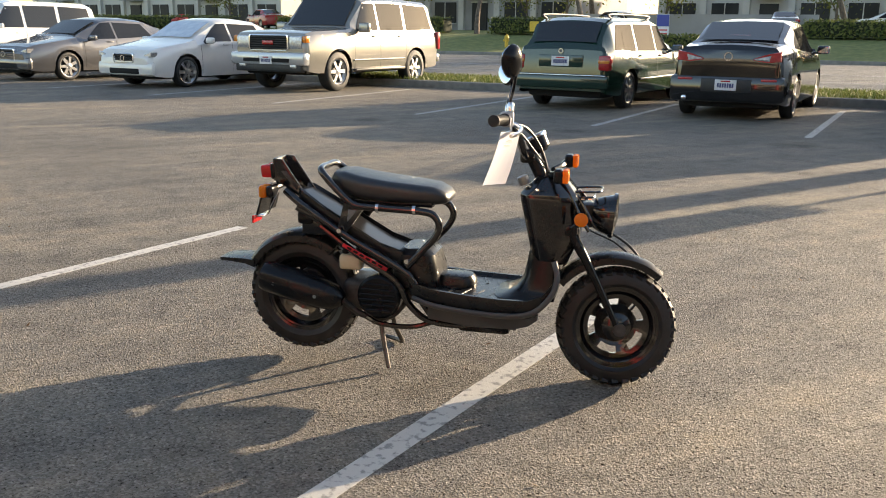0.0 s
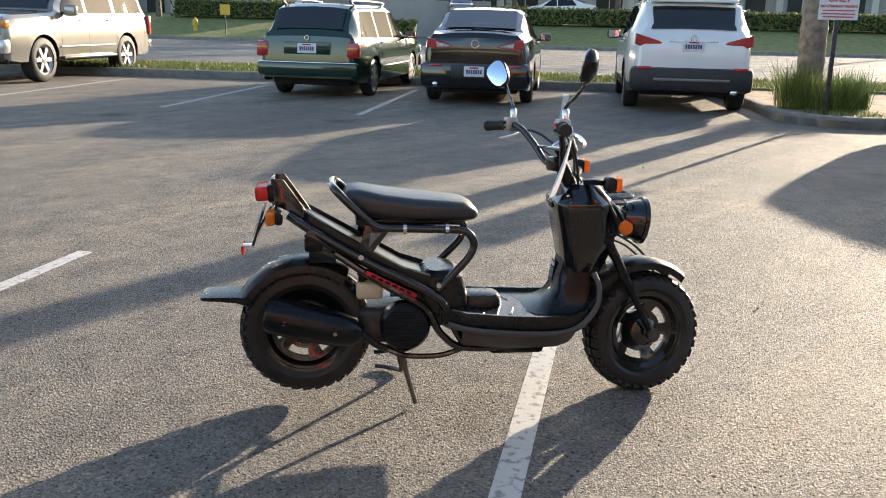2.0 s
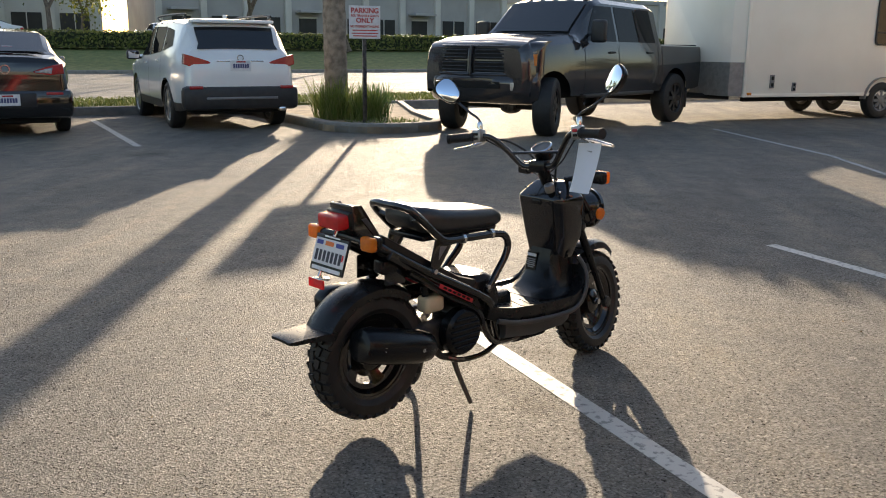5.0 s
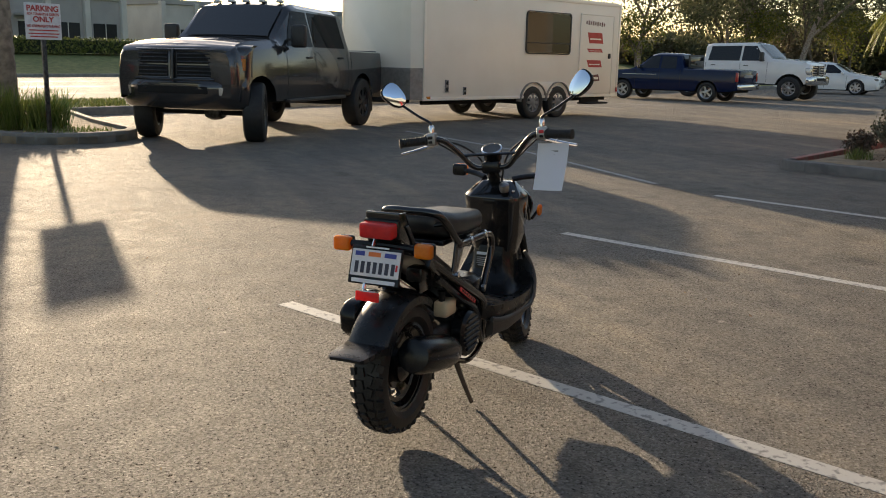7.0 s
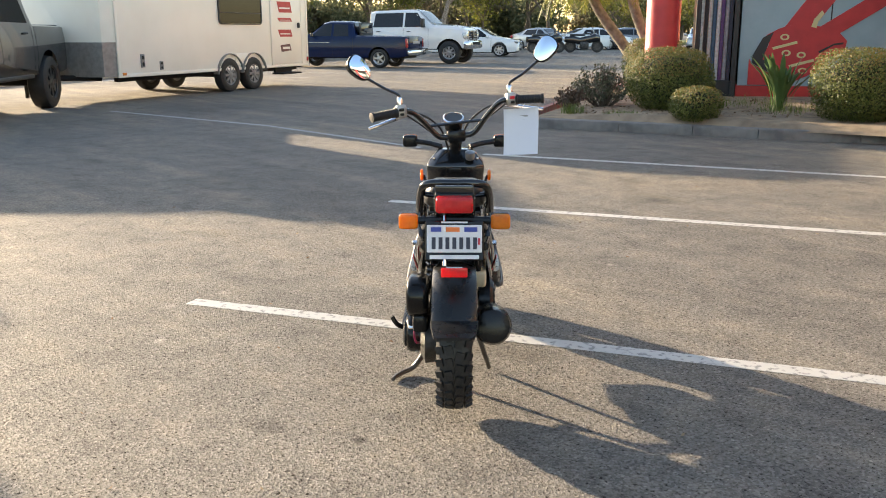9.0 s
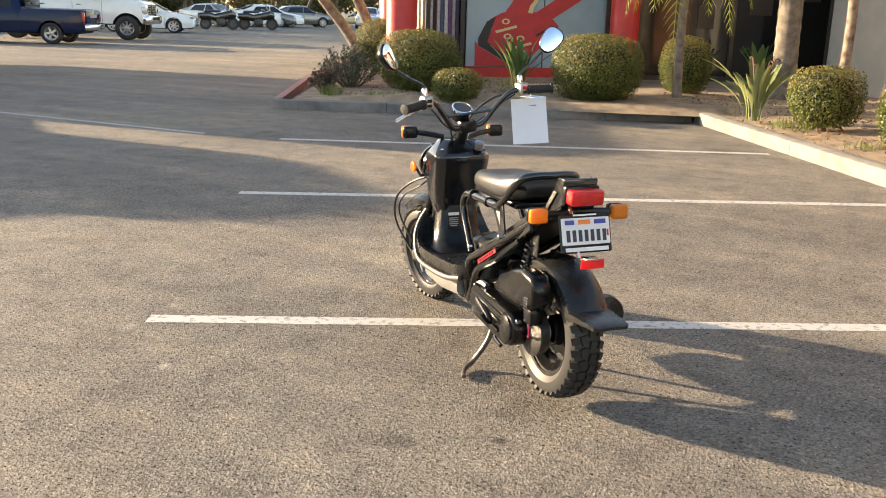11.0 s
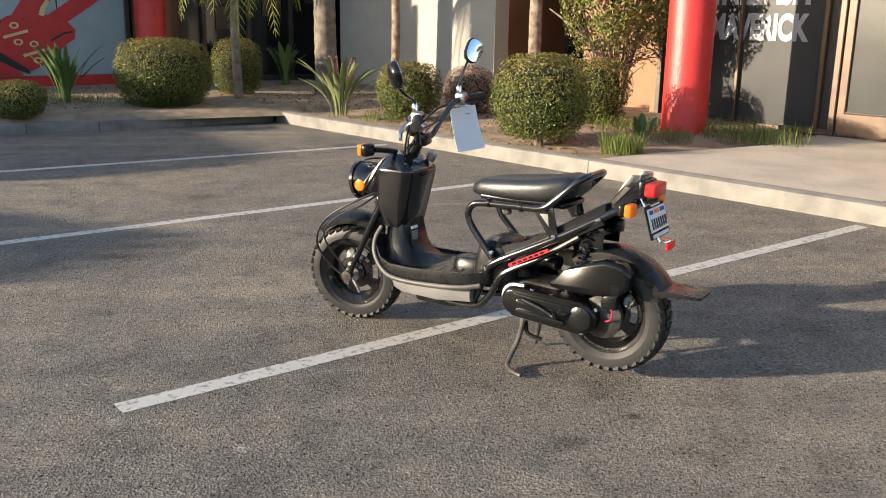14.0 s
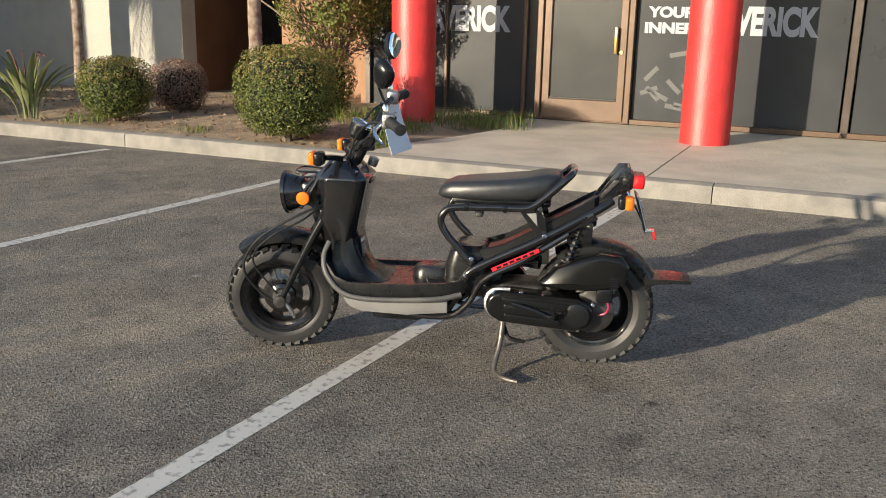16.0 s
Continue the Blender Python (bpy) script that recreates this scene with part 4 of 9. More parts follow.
part("ignition_lock", lathe([(0.018, -0.01), (0.02, 0.0), (0.02, 0.02), (0.012, 0.024)], 16), alloy, scooter, "", pose(0.96, -0.06, 0.745, 0, -20, 0))

# The front box: a faceted glossy tub between rider and headlamp.
tub = []
for z, x0, x1, hw, nose in ((0.432, 1.02, 1.08, 0.06, 0.03), (0.452, 1.0, 1.125, 0.086, 0.05), (0.55, 0.982, 1.165, 0.108, 0.06), (0.685, 0.952, 1.16, 0.119, 0.06), (0.708, 0.95, 1.15, 0.119, 0.055), (0.73, 0.972, 1.13, 0.105, 0.05), (0.768, 1.01, 1.1, 0.07, 0.03)):
    tub.append([Vector(q) for q in ((x0, hw * 0.72, z), (x0 + 0.03, hw, z), (x1 - nose, hw, z), (x1, hw * 0.6, z), (x1, -hw * 0.6, z), (x1 - nose, -hw, z), (x0 + 0.03, -hw, z), (x0, -hw * 0.72, z))])
bm = loft(tub)
bmesh.ops.bevel(bm, geom=list(bm.edges), offset=0.006, segments=2, affect="EDGES", profile=0.5)
part("front_box", bm, gloss_black, scooter, "glossy black moulded front box")
part("box_catch", box(0.008, 0.05, 0.02, 0.003, (0.95, 0, 0.69)), satin_black, scooter)
for y in (-0.09, 0.09):
    part("box_screw", lathe([(0.006, -0.003), (0.006, 0.003), (0.003, 0.004)], 8, None, (0.985, y, 0.735)), chrome, scooter)

# Leg shield, floor and lower covers.
post = []
for z, x0, x1, hw in ((0.325, 0.865, 1.09, 0.13), (0.333, 0.905, 1.088, 0.118), (0.355, 0.945, 1.085, 0.106), (0.4, 0.97, 1.08, 0.095), (0.47, 0.985, 1.085, 0.088), (0.53, 1.0, 1.09, 0.08)):
    post.append([Vector((x0 + 0.02 * (1 - math.cos(t * math.pi / 2)) if False else x, y, z)) for x, y, t in ((x0, hw * 0.6, 0), (x0 + 0.02, hw * 0.9, 0), (x0 + 0.05, hw, 0), (x1, hw, 0), (x1, -hw, 0), (x0 + 0.05, -hw, 0), (x0 + 0.02, -hw * 0.9, 0), (x0, -hw * 0.6, 0))])
part("leg_post", loft(post), satin_black, scooter, "moulded black leg shield post with a warning label")
part("warning_label", box(0.002, 0.05, 0.075, 0, (0.0, 0, 0), 1), satin_black, scooter, "", pose(0.975, 0.035, 0.44, 0, 8, 0))
for z, w, h in ((0.465, 0.046, 0.012), (0.448, 0.04, 0.004), (0.44, 0.042, 0.004), (0.432, 0.038, 0.004), (0.424, 0.042, 0.004), (0.416, 0.03, 0.004)):
    part("label_bar", box(0.002, w, h, 0, (0, 0, 0), 1), white_print if h > 0.01 else grey_print, scooter, "", pose(0.973 + (z - 0.44) * 0.14, 0.035, z, 0, 8, 0))
floor_rings = []
for x, z, hw in ((0.555, 0.36, 0.125), (0.58, 0.347, 0.15), (0.64, 0.337, 0.165), (0.76, 0.328, 0.172), (0.9, 0.322, 0.175), (1.0, 0.322, 0.172), (1.05, 0.34, 0.165), (1.085, 0.385, 0.15), (1.095, 0.43, 0.125)):
    lip = 0.045 if x < 1.02 else 0.03
    up = 0.012
    floor_rings.append([Vector(q) for q in ((x, -hw, z - lip), (x, -hw - 0.008, z - 0.02), (x, -hw - 0.004, z + up), (x, -hw + 0.01, z + up), (x, -hw + 0.02, z), (x, 0, z), (x, hw - 0.02, z), (x, hw - 0.01, z + up), (x, hw + 0.004, z + up), (x, hw + 0.008, z - 0.02), (x, hw, z - lip), (x, 0, z - lip + 0.005))])
board = part("footboard", loft(floor_rings), moulded_black, scooter, "black plastic footboard with raised treads")
for i in range(5):
    for s in (1, -1):
        x = 0.71 + 0.048 * i
        part("tread_bar", box(0.012, 0.085, 0.006, 0.002, (x, 0.085 * s, 0.331 - 0.012 * i / 4), 1, None, Matrix.Rotation(0.28 * s, 3, "Z")), moulded_black, board)
for s in (1, -1):
    rim = [(0.575, 0.163 * s, 0.31), (0.66, 0.18 * s, 0.292), (0.8, 0.187 * s, 0.28), (0.95, 0.187 * s, 0.278), (1.03, 0.18 * s, 0.3), (1.085, 0.165 * s, 0.36), (1.1, 0.14 * s, 0.42), (1.085, 0.115 * s, 0.47)]
    part("board_edge", tube(rim, 0.008, 10, 6, None, True, 1.3), edge_plastic, board, "worn dark edge of the footboard")
    low = []
    for x, z0, z1, y in ((0.63, 0.225, 0.285, 0.15), (0.78, 0.212, 0.268, 0.165), (0.95, 0.215, 0.262, 0.165), (1.0, 0.225, 0.26, 0.15), (1.03, 0.24, 0.258, 0.12)):
        low.append([Vector(q) for q in ((x, s * (y - 0.05), z0), (x, s * (y - 0.008), z0 + 0.004), (x, s * y, z0 + 0.02), (x, s * y, z1), (x, s * (y - 0.05), z1))])
    part("lower_cover", loft(low), grey_plastic if s > 0 else edge_plastic, scooter, "pale grey lower side cover" if s > 0 else "dark grey lower side cover")
part("under_box", box(0.2, 0.2, 0.06, 0.02, (0.83, 0.0, 0.2)), satin_black, scooter)
tun = []
for z, x0, x1, hw in ((0.33, 0.47, 0.655, 0.112), (0.4, 0.475, 0.65, 0.112), (0.455, 0.49, 0.635, 0.105), (0.475, 0.51, 0.61, 0.085)):
    tun.append([Vector((cx + (x0 + x1) / 2, cy, z)) for cx, cy in rounded(x1 - x0, hw * 2, 0.045, 5)])
part("battery_cover", loft(tun), moulded_black, scooter, "rounded black cover ahead of the deck")
hump = []
for z, f in ((0.325, 1.0), (0.355, 0.97), (0.372, 0.82), (0.376, 0.6)):
    hump.append([Vector((0.705 + cx * f, cy * f, z)) for cx, cy in rounded(0.16, 0.12, 0.05, 5)])
part("fuel_hump", loft(hump), moulded_black, scooter, "low oval hump on the footboard")

# Side frame: straight main tubes, seat loop, struts.
for s in (1, -1):
    part("frame_tube", tube([(0.05, 0.07 * s, 0.668), (0.12, 0.095 * s, 0.625), (0.3, 0.12 * s, 0.522), (0.52, 0.132 * s, 0.41), (0.57, 0.13 * s, 0.36), (0.6, 0.12 * s, 0.29), (0.64, 0.1 * s, 0.22)], 0.015, 12), gloss_black, scooter)
    part("frame_tube", tube([(0.2, 0.1 * s, 0.545), (0.36, 0.115 * s, 0.44), (0.5, 0.125 * s, 0.36), (0.56, 0.12 * s, 0.26), (0.66, 0.1 * s, 0.2), (0.95, 0.07 * s, 0.2)], 0.013, 10), gloss_black, scooter)
    o = [(0.1, 0.605), (0.5, 0.382), (0.525, 0.408), (0.12, 0.632)]
    part("side_strip", prism(o, 0.02, 0.005, None, Matrix.Translation((0, 0.12 * s, 0)) @ Matrix.Rotation(radians(-5.0 * s), 4, "Z") @ Matrix.Translation((0, -0.005 * s, 0))), gloss_black, scooter)
    d = Vector((0.163, 0, -0.084)).normalized()
    ang = math.degrees(math.atan2(0.084, 0.163))
    tilt = pose(0.385, 0.139 * s, 0.4455, 0, ang, 0) @ pose(0, 0, 0, 0, 0, -2.5 * s)
    st = part("side_sticker", box(0.19, 0.003, 0.015, 0.0012, (0, 0, 0), 1), red_vinyl, scooter, "red name sticker on the frame", tilt)
    for k in range(6):
        part("letter_bar", box(0.018, 0.001, 0.008, 0, (-0.066 + 0.0265 * k, 0.002 * s, 0), 1), satin_black, st)
    part("strut_plate", prism([(0.3, 0.645), (0.39, 0.64), (0.305, 0.525), (0.27, 0.53)], 0.008, 0.002, None, Matrix.Translation((0, 0.121 * s, 0))), gloss_black, scooter)
    part("plate_window", prism([(0.318, 0.62), (0.352, 0.617), (0.312, 0.572)], 0.0095, 0.001, None, Matrix.Translation((0, 0.121 * s, 0))), grey_plastic, scooter)
    for x, z in ((0.285, 0.54), (0.545, 0.44), (0.53, 0.405), (0.565, 0.375)):
        part("bolt", lathe([(0.009, -0.006), (0.009, 0.006), (0.005, 0.009)], 8, None, (x, 0.137 * s, z), "y"), chrome, scooter)
    part("seat_leg", tube([(0.33, 0.12 * s, 0.64), (0.34, 0.12 * s, 0.634), (0.45, 0.12 * s, 0.631), (0.6, 0.12 * s, 0.626), (0.645, 0.12 * s, 0.612), (0.663, 0.12 * s, 0.575), (0.645, 0.12 * s, 0.53), (0.6, 0.124 * s, 0.48), (0.545, 0.13 * s, 0.42)], 0.0135, 12), gloss_black, scooter, "bent black seat frame leg")
    for x in (0.43, 0.57):
        part("seat_clamp", lathe([(0.0135, -0.007), (0.018, -0.006), (0.018, 0.006), (0.0135, 0.007)], 14, None, (x, 0.12 * s, 0.631), "x"), (chrome if s < 0 else satin_black), scooter)
loop = [(0.46, 0.12, 0.632), (0.36, 0.121, 0.634), (0.315, 0.12, 0.654), (0.25, 0.115, 0.712), (0.208, 0.1, 0.752), (0.195, 0.06, 0.762), (0.193, 0, 0.762), (0.195, -0.06, 0.762), (0.208, -0.1, 0.752), (0.25, -0.115, 0.712), (0.315, -0.12, 0.654), (0.36, -0.121, 0.634), (0.46, -0.12, 0.632)]
part("grab_rail", tube(loop, 0.0135, 12), gloss_black, scooter, "looped grab rail behind the seat")
part("rail_brace", tube([(0.24, 0.1, 0.718), (0.255, 0, 0.7), (0.24, -0.1, 0.718)], 0.009, 8), gloss_black, scooter)
part("seat_bracket", box(0.04, 0.2, 0.012, 0.003, (0.48, 0, 0.628)), satin_black, scooter)
part("seat_lock", box(0.03, 0.03, 0.04, 0.006, (0.53, 0.05, 0.6)), dirty_metal, scooter)

seat_rings = []
for x, zt, zb, hw, r in ((0.232, 0.73, 0.705, 0.06, 0.012), (0.245, 0.748, 0.684, 0.082, 0.028), (0.29, 0.75, 0.662, 0.102, 0.034), (0.36, 0.736, 0.652, 0.112, 0.034), (0.46, 0.724, 0.648, 0.113, 0.03), (0.56, 0.715, 0.645, 0.105, 0.03), (0.63, 0.708, 0.643, 0.092, 0.028), (0.67, 0.69, 0.648, 0.075, 0.02), (0.684, 0.672, 0.656, 0.055, 0.007)):
    c = (zt + zb) / 2
    seat_rings.append([Vector((x, p, c + q + (0.006 * (1 - (p / hw) ** 2) if q > 0 else 0))) for p, q in rounded(hw * 2, zt - zb, r, 5)])
seat = part("seat", loft(seat_rings), vinyl, scooter, "slim black vinyl saddle", None, 60)
for k in range(5):
    part("letter_bar", box(0.002, 0.014, 0.012, 0, (0, 0, 0), 1), grey_print, seat, "", pose(0.24, -0.044 + 0.022 * k, 0.737, 0, -35, 0))
part("seat_pan", box(0.36, 0.18, 0.02, 0.006, (0.45, 0, 0.645)), satin_black, scooter)

# Luggage deck over the engine.
deck = []
for x, z, hw in ((0.095, 0.668, 0.055), (0.115, 0.664, 0.078), (0.2, 0.612, 0.095), (0.32, 0.542, 0.102), (0.43, 0.48, 0.104), (0.52, 0.452, 0.1)):
    deck.append([Vector(q) for q in ((x, -hw, z - 0.035), (x, -hw, z + 0.01), (x, -hw + 0.012, z + 0.014), (x, -hw + 0.022, z), (x, 0, z + 0.002), (x, hw - 0.022, z), (x, hw - 0.012, z + 0.014), (x, hw, z + 0.01), (x, hw, z - 0.035), (x, 0, z - 0.03))])
dk = part("luggage_deck", loft(deck), deck_black, scooter, "glossy black luggage deck under the seat")
# Tail: bracket, lamp, signals, plate.
for s in (1, -1):
    o = [(0.112, 0.635), (0.125, 0.655), (0.035, 0.785), (0.0, 0.787), (-0.005, 0.705), (0.045, 0.68)]
    part("tail_bracket", prism(o, 0.008, 0.003, None, Matrix.Translation((0, 0.056 * s, 0))), gloss_black, scooter)
    part("tail_gusset", prism([(0.09, 0.672), (0.1, 0.684), (0.05, 0.742), (0.03, 0.74)], 0.004, 0.001, None, Matrix.Translation((0, 0.063 * s, 0))), dirty_metal, scooter, "bare metal gusset under the tail lamp")
part("tail_bracket", box(0.014, 0.12, 0.1, 0.006, (0, 0, 0)), gloss_black, scooter, "", pose(0.006, 0, 0.738, 0, -8, 0))
lamp = part("tail_lamp", box(0.026, 0.122, 0.06, 0.008, (0, 0, 0)), satin_black, scooter, "", pose(-0.005, 0, 0.737, 0, -4, 0))
part("red_lens", box(0.046, 0.114, 0.048, 0.009, (-0.03, 0, 0), 3), red_lens, lamp, "red tail lamp lens")
part("signal_bar", tube([(0.0, 0.14, 0.676), (0.01, 0, 0.68), (0.0, -0.14, 0.676)], 0.012, 10), satin_black, scooter)
for s in (1, -1):
    sg = part("rear_signal", box(0.026, 0.056, 0.044, 0.01, (0.022, 0.142 * s, 0.676), 3), satin_black, scooter)
    part("amber_lens", box(0.03, 0.06, 0.047, 0.01, (-0.004, 0.142 * s, 0.676), 3), amber, sg, "amber turn signal lens")
pm = pose(-0.05, 0, 0.625, 0, 17, 0)
fr = part("plate_frame", box(0.008, 0.18, 0.122, 0.004, (0, 0, 0), 1), satin_black, scooter, "black dealer frame round a white number plate", pm)
part("plate", box(0.004, 0.168, 0.084, 0.002, (-0.0045, 0, 0.006), 1), white_print, fr)
for k in range(7):
    part("number_bar", box(0.002, 0.012, 0.036, 0, (-0.0072, 0.063 - 0.021 * k, -0.008), 1), ink_print, fr)
for y, w, mt in ((0.056, 0.032, blue_print), (0.005, 0.042, orange_print), (-0.05, 0.04, blue_print)):
    part("plate_bar", box(0.002, w, 0.014, 0, (-0.0072, y, 0.034), 1), mt, fr)
part("plate_bar", box(0.002, 0.006, 0.02, 0, (-0.0072, -0.075, -0.002), 1), red_vinyl, fr)
part("frame_bar", box(0.002, 0.15, 0.012, 0, (-0.0052, 0, -0.05), 1), white_print, fr)
part("frame_bar", box(0.002, 0.08, 0.005, 0, (-0.0052, 0, 0.056), 1), white_print, fr)
part("plate_arm", tube([(0.005, 0.03, 0.7), (-0.035, 0.03, 0.63), (-0.075, 0.03, 0.552)], 0.006, 8), chrome, scooter)
part("reflector_arm", box(0.04, 0.05, 0.008, 0.002, (-0.088, 0, 0.552)), chrome, scooter)
part("rear_reflector", box(0.008, 0.08, 0.03, 0.003, (-0.106, 0, 0.54)), red_lens, scooter, "red rear reflector")

# Headlamp, guard, front signals.
bowl = [(0.03, -0.075), (0.055, -0.066), (0.07, -0.03), (0.078, -0.006), (0.078, 0.006), (0.074, 0.01)]
hm = pose(1.272, 0, 0.628, 0, 6, 0) @ Matrix.Diagonal((1, 0.96, 0.96, 1))
hl = part("headlamp", lathe(bowl, 32, axis="x"), gloss_black, scooter, "round headlamp in a black bowl", hm)
part("lamp_rim", lathe([(0.078, -0.002), (0.086, -0.002), (0.087, 0.012), (0.078, 0.016)], 32, axis="x", closed=True), gloss_black, hl)
part("reflector", lathe([(0.01, -0.03), (0.05, -0.02), (0.077, 0.008), (0.076, 0.009), (0.05, -0.017), (0.01, -0.026)], 32, axis="x"), chrome, hl)
part("lamp_face", lathe([(0.001, 0.024), (0.04, 0.021), (0.07, 0.014), (0.079, 0.01), (0.078, 0.006), (0.04, 0.017), (0.001, 0.02)], 32, axis="x"), lamp_glass, hl, "clear lamp glass")
for s in (1, -1):
    part("reflector_stay", tube([(1.14, 0.125 * s, 0.6), (1.175, 0.138 * s, 0.632)], 0.006, 8), satin_black, scooter)
    part("side_reflector", lathe([(0.02, -0.006), (0.024, -0.004), (0.024, 0.004), (0.019, 0.007)], 24, None, (1.175, 0.147 * s, 0.635), "y"), amber, scooter, "round amber side reflector")
    part("lamp_guard", tube([(1.06, 0.06 * s, 0.77), (1.11, 0.075 * s, 0.735), (1.16, 0.095 * s, 0.65), (1.2, 0.095 * s, 0.585)], 0.0075, 8), gloss_black, scooter)
    part("lamp_guard", tube([(1.1, 0.05 * s, 0.745), (1.16, 0.065 * s, 0.69), (1.2, 0.085 * s, 0.63), (1.22, 0.085 * s, 0.6)], 0.0065, 8), gloss_black, scooter)
    part("front_signal_arm", tube([(1.05, 0.06 * s, 0.775), (1.075, 0.11 * s, 0.785), (1.085, 0.165 * s, 0.792)], 0.011, 8), satin_black, scooter)
    sg = part("front_signal", box(0.034, 0.062, 0.05, 0.012, (1.096, 0.192 * s, 0.793), 3), satin_black, scooter)
    part("amber_lens", box(0.022, 0.058, 0.048, 0.008, (1.12, 0.192 * s, 0.793), 2), amber, sg, "amber turn signal lens")
part("wire_rack", tube([(1.13, 0.05, 0.715), (1.22, 0.055, 0.72), (1.235, 0, 0.722), (1.22, -0.055, 0.72), (1.13, -0.05, 0.715)], 0.004, 8), gloss_black, scooter)
part("wire_rack", tube([(1.13, 0.05, 0.695), (1.2, 0.055, 0.7), (1.21, 0, 0.7), (1.2, -0.055, 0.7), (1.13, -0.05, 0.695)], 0.004, 8), gloss_black, scooter)
part("lamp_mount", box(0.09, 0.1, 0.09, 0.015, (1.17, 0, 0.63)), satin_black, scooter)

# Engine: crankcase, belt case, air cleaner, fan cover, muffler, shock.
part("crankcase", box(0.22, 0.16, 0.13, 0.03, (0.38, 0, 0.275), 3), dirty_metal, scooter, "grimy alloy crankcase")
part("cylinder", box(0.14, 0.12, 0.11, 0.02, (0.51, -0.01, 0.32)), dirty_metal, scooter)
part("intake", tube([(0.45, 0.0, 0.37), (0.38, 0.03, 0.42), (0.3, 0.05, 0.42)], 0.028, 12), satin_black, scooter)
part("swing_arm", box(0.28, 0.06, 0.09, 0.02, (0.24, 0.085, 0.27)), dirty_metal, scooter)


def capsule(x0, z0, r0, x1, z1, r1, n=12):
    a = math.atan2(z1 - z0, x1 - x0)
    return [(x1 + r1 * math.cos(a - math.pi / 2 + math.pi * k / n), z1 + r1 * math.sin(a - math.pi / 2 + math.pi * k / n)) for k in range(n + 1)] + [(x0 + r0 * math.cos(a + math.pi / 2 + math.pi * k / n), z0 + r0 * math.sin(a + math.pi / 2 + math.pi * k / n)) for k in range(n + 1)]


bc = part("belt_case", prism(capsule(0.155, 0.258, 0.06, 0.43, 0.274, 0.056), 0.08, 0.016, None, Matrix.Translation((0, 0.12, 0)), 3), dull_black, scooter, "long black belt case")
part("case_cap", lathe([(0.045, -0.01), (0.045, 0.008), (0.03, 0.014)], 24, None, (0.155, 0.158, 0.258), "y"), satin_black, bc)
part("case_ridge", prism(capsule(0.2, 0.258, 0.012, 0.41, 0.276, 0.009), 0.012, 0.004, None, Matrix.Translation((0, 0.16, 0))), satin_black, bc)
part("case_ridge", prism(capsule(0.19, 0.288, 0.008, 0.42, 0.304, 0.007), 0.012, 0.004, None, Matrix.Translation((0, 0.161, 0))), satin_black, bc)
part("case_ridge", prism(capsule(0.22, 0.228, 0.008, 0.41, 0.243, 0.007), 0.012, 0.004, None, Matrix.Translation((0, 0.161, 0))), satin_black, bc)
part("kick_lever", tube([(0.39, 0.165, 0.29), (0.3, 0.172, 0.268), (0.25, 0.178, 0.25), (0.235, 0.2, 0.265), (0.235, 0.215, 0.29)], (0.01, 0.008), 8), satin_black, bc)
for x, z in ((0.46, 0.318), (0.47, 0.25), (0.4, 0.218), (0.335, 0.212), (0.27, 0.208), (0.2, 0.203), (0.15, 0.2), (0.36, 0.325), (0.28, 0.318), (0.1, 0.298)):
    part("bolt", lathe([(0.0075, -0.012), (0.0075, 0.005), (0.004, 0.008)], 8, None, (x, 0.145, z), "y"), chrome, bc)
part("alloy_edge", tube([(0.4, 0.125, 0.33), (0.46, 0.125, 0.325), (0.486, 0.128, 0.29), (0.475, 0.128, 0.245), (0.42, 0.13, 0.216), (0.25, 0.13, 0.204), (0.16, 0.13, 0.198)], 0.011, 8), alloy, scooter, "bright alloy casing edge")
air = [(0.3, 0.365), (0.29, 0.38), (0.23, 0.425), (0.15, 0.468), (0.08, 0.485), (0.01, 0.478), (-0.02, 0.45), (-0.015, 0.39), (0.02, 0.36), (0.1, 0.352), (0.2, 0.35), (0.28, 0.352)]
ac = part("air_cleaner", prism(air, 0.07, 0.018, None, Matrix.Translation((0, 0.118, 0)), 4), dull_black, scooter, "black plastic air cleaner box", None, 60)
for k in range(5):
    part("slot", box(0.03, 0.004, 0.004, 0.001, (0.03, 0.154, 0.365 + 0.009 * k), 1), gloss_black, ac)
part("breather_duct", box(0.06, 0.05, 0.06, 0.012, (0.06, 0.11, 0.33)), satin_black, scooter)
part("starter_wire", tube([(0.075, 0.12, 0.325), (0.045, 0.13, 0.3), (0.05, 0.125, 0.265), (0.08, 0.115, 0.25)], 0.004, 8), magenta_wire, scooter, "magenta ignition wire")
part("gear_case", lathe([(0.03, 0.0), (0.075, 0.005), (0.08, 0.04), (0.05, 0.055)], 20, None, (0.1, 0.055, 0.257), "y"), dirty_metal, scooter)
fan = part("fan_cover", lathe([(0.02, 0.05), (0.085, 0.05), (0.085, 0.012), (0.075, 0.0), (0.01, -0.002)], 28, None, (0.435, -0.138, 0.292), "y"), satin_black, scooter, "round black fan cover with slats")
for k in range(6):
    z = -0.05 + 0.02 * k
    part("slat", box(2 * math.sqrt(0.07 ** 2 - z * z), 0.008, 0.009, 0.002, (0.435, -0.141, 0.292 + z), 1), satin_black, fan, "", None)
muf = bmesh.new()
mp = [Vector((-0.035, -0.122, 0.345)), Vector((0.29, -0.122, 0.268))]
md = (mp[1] - mp[0]).normalized()
rings = []
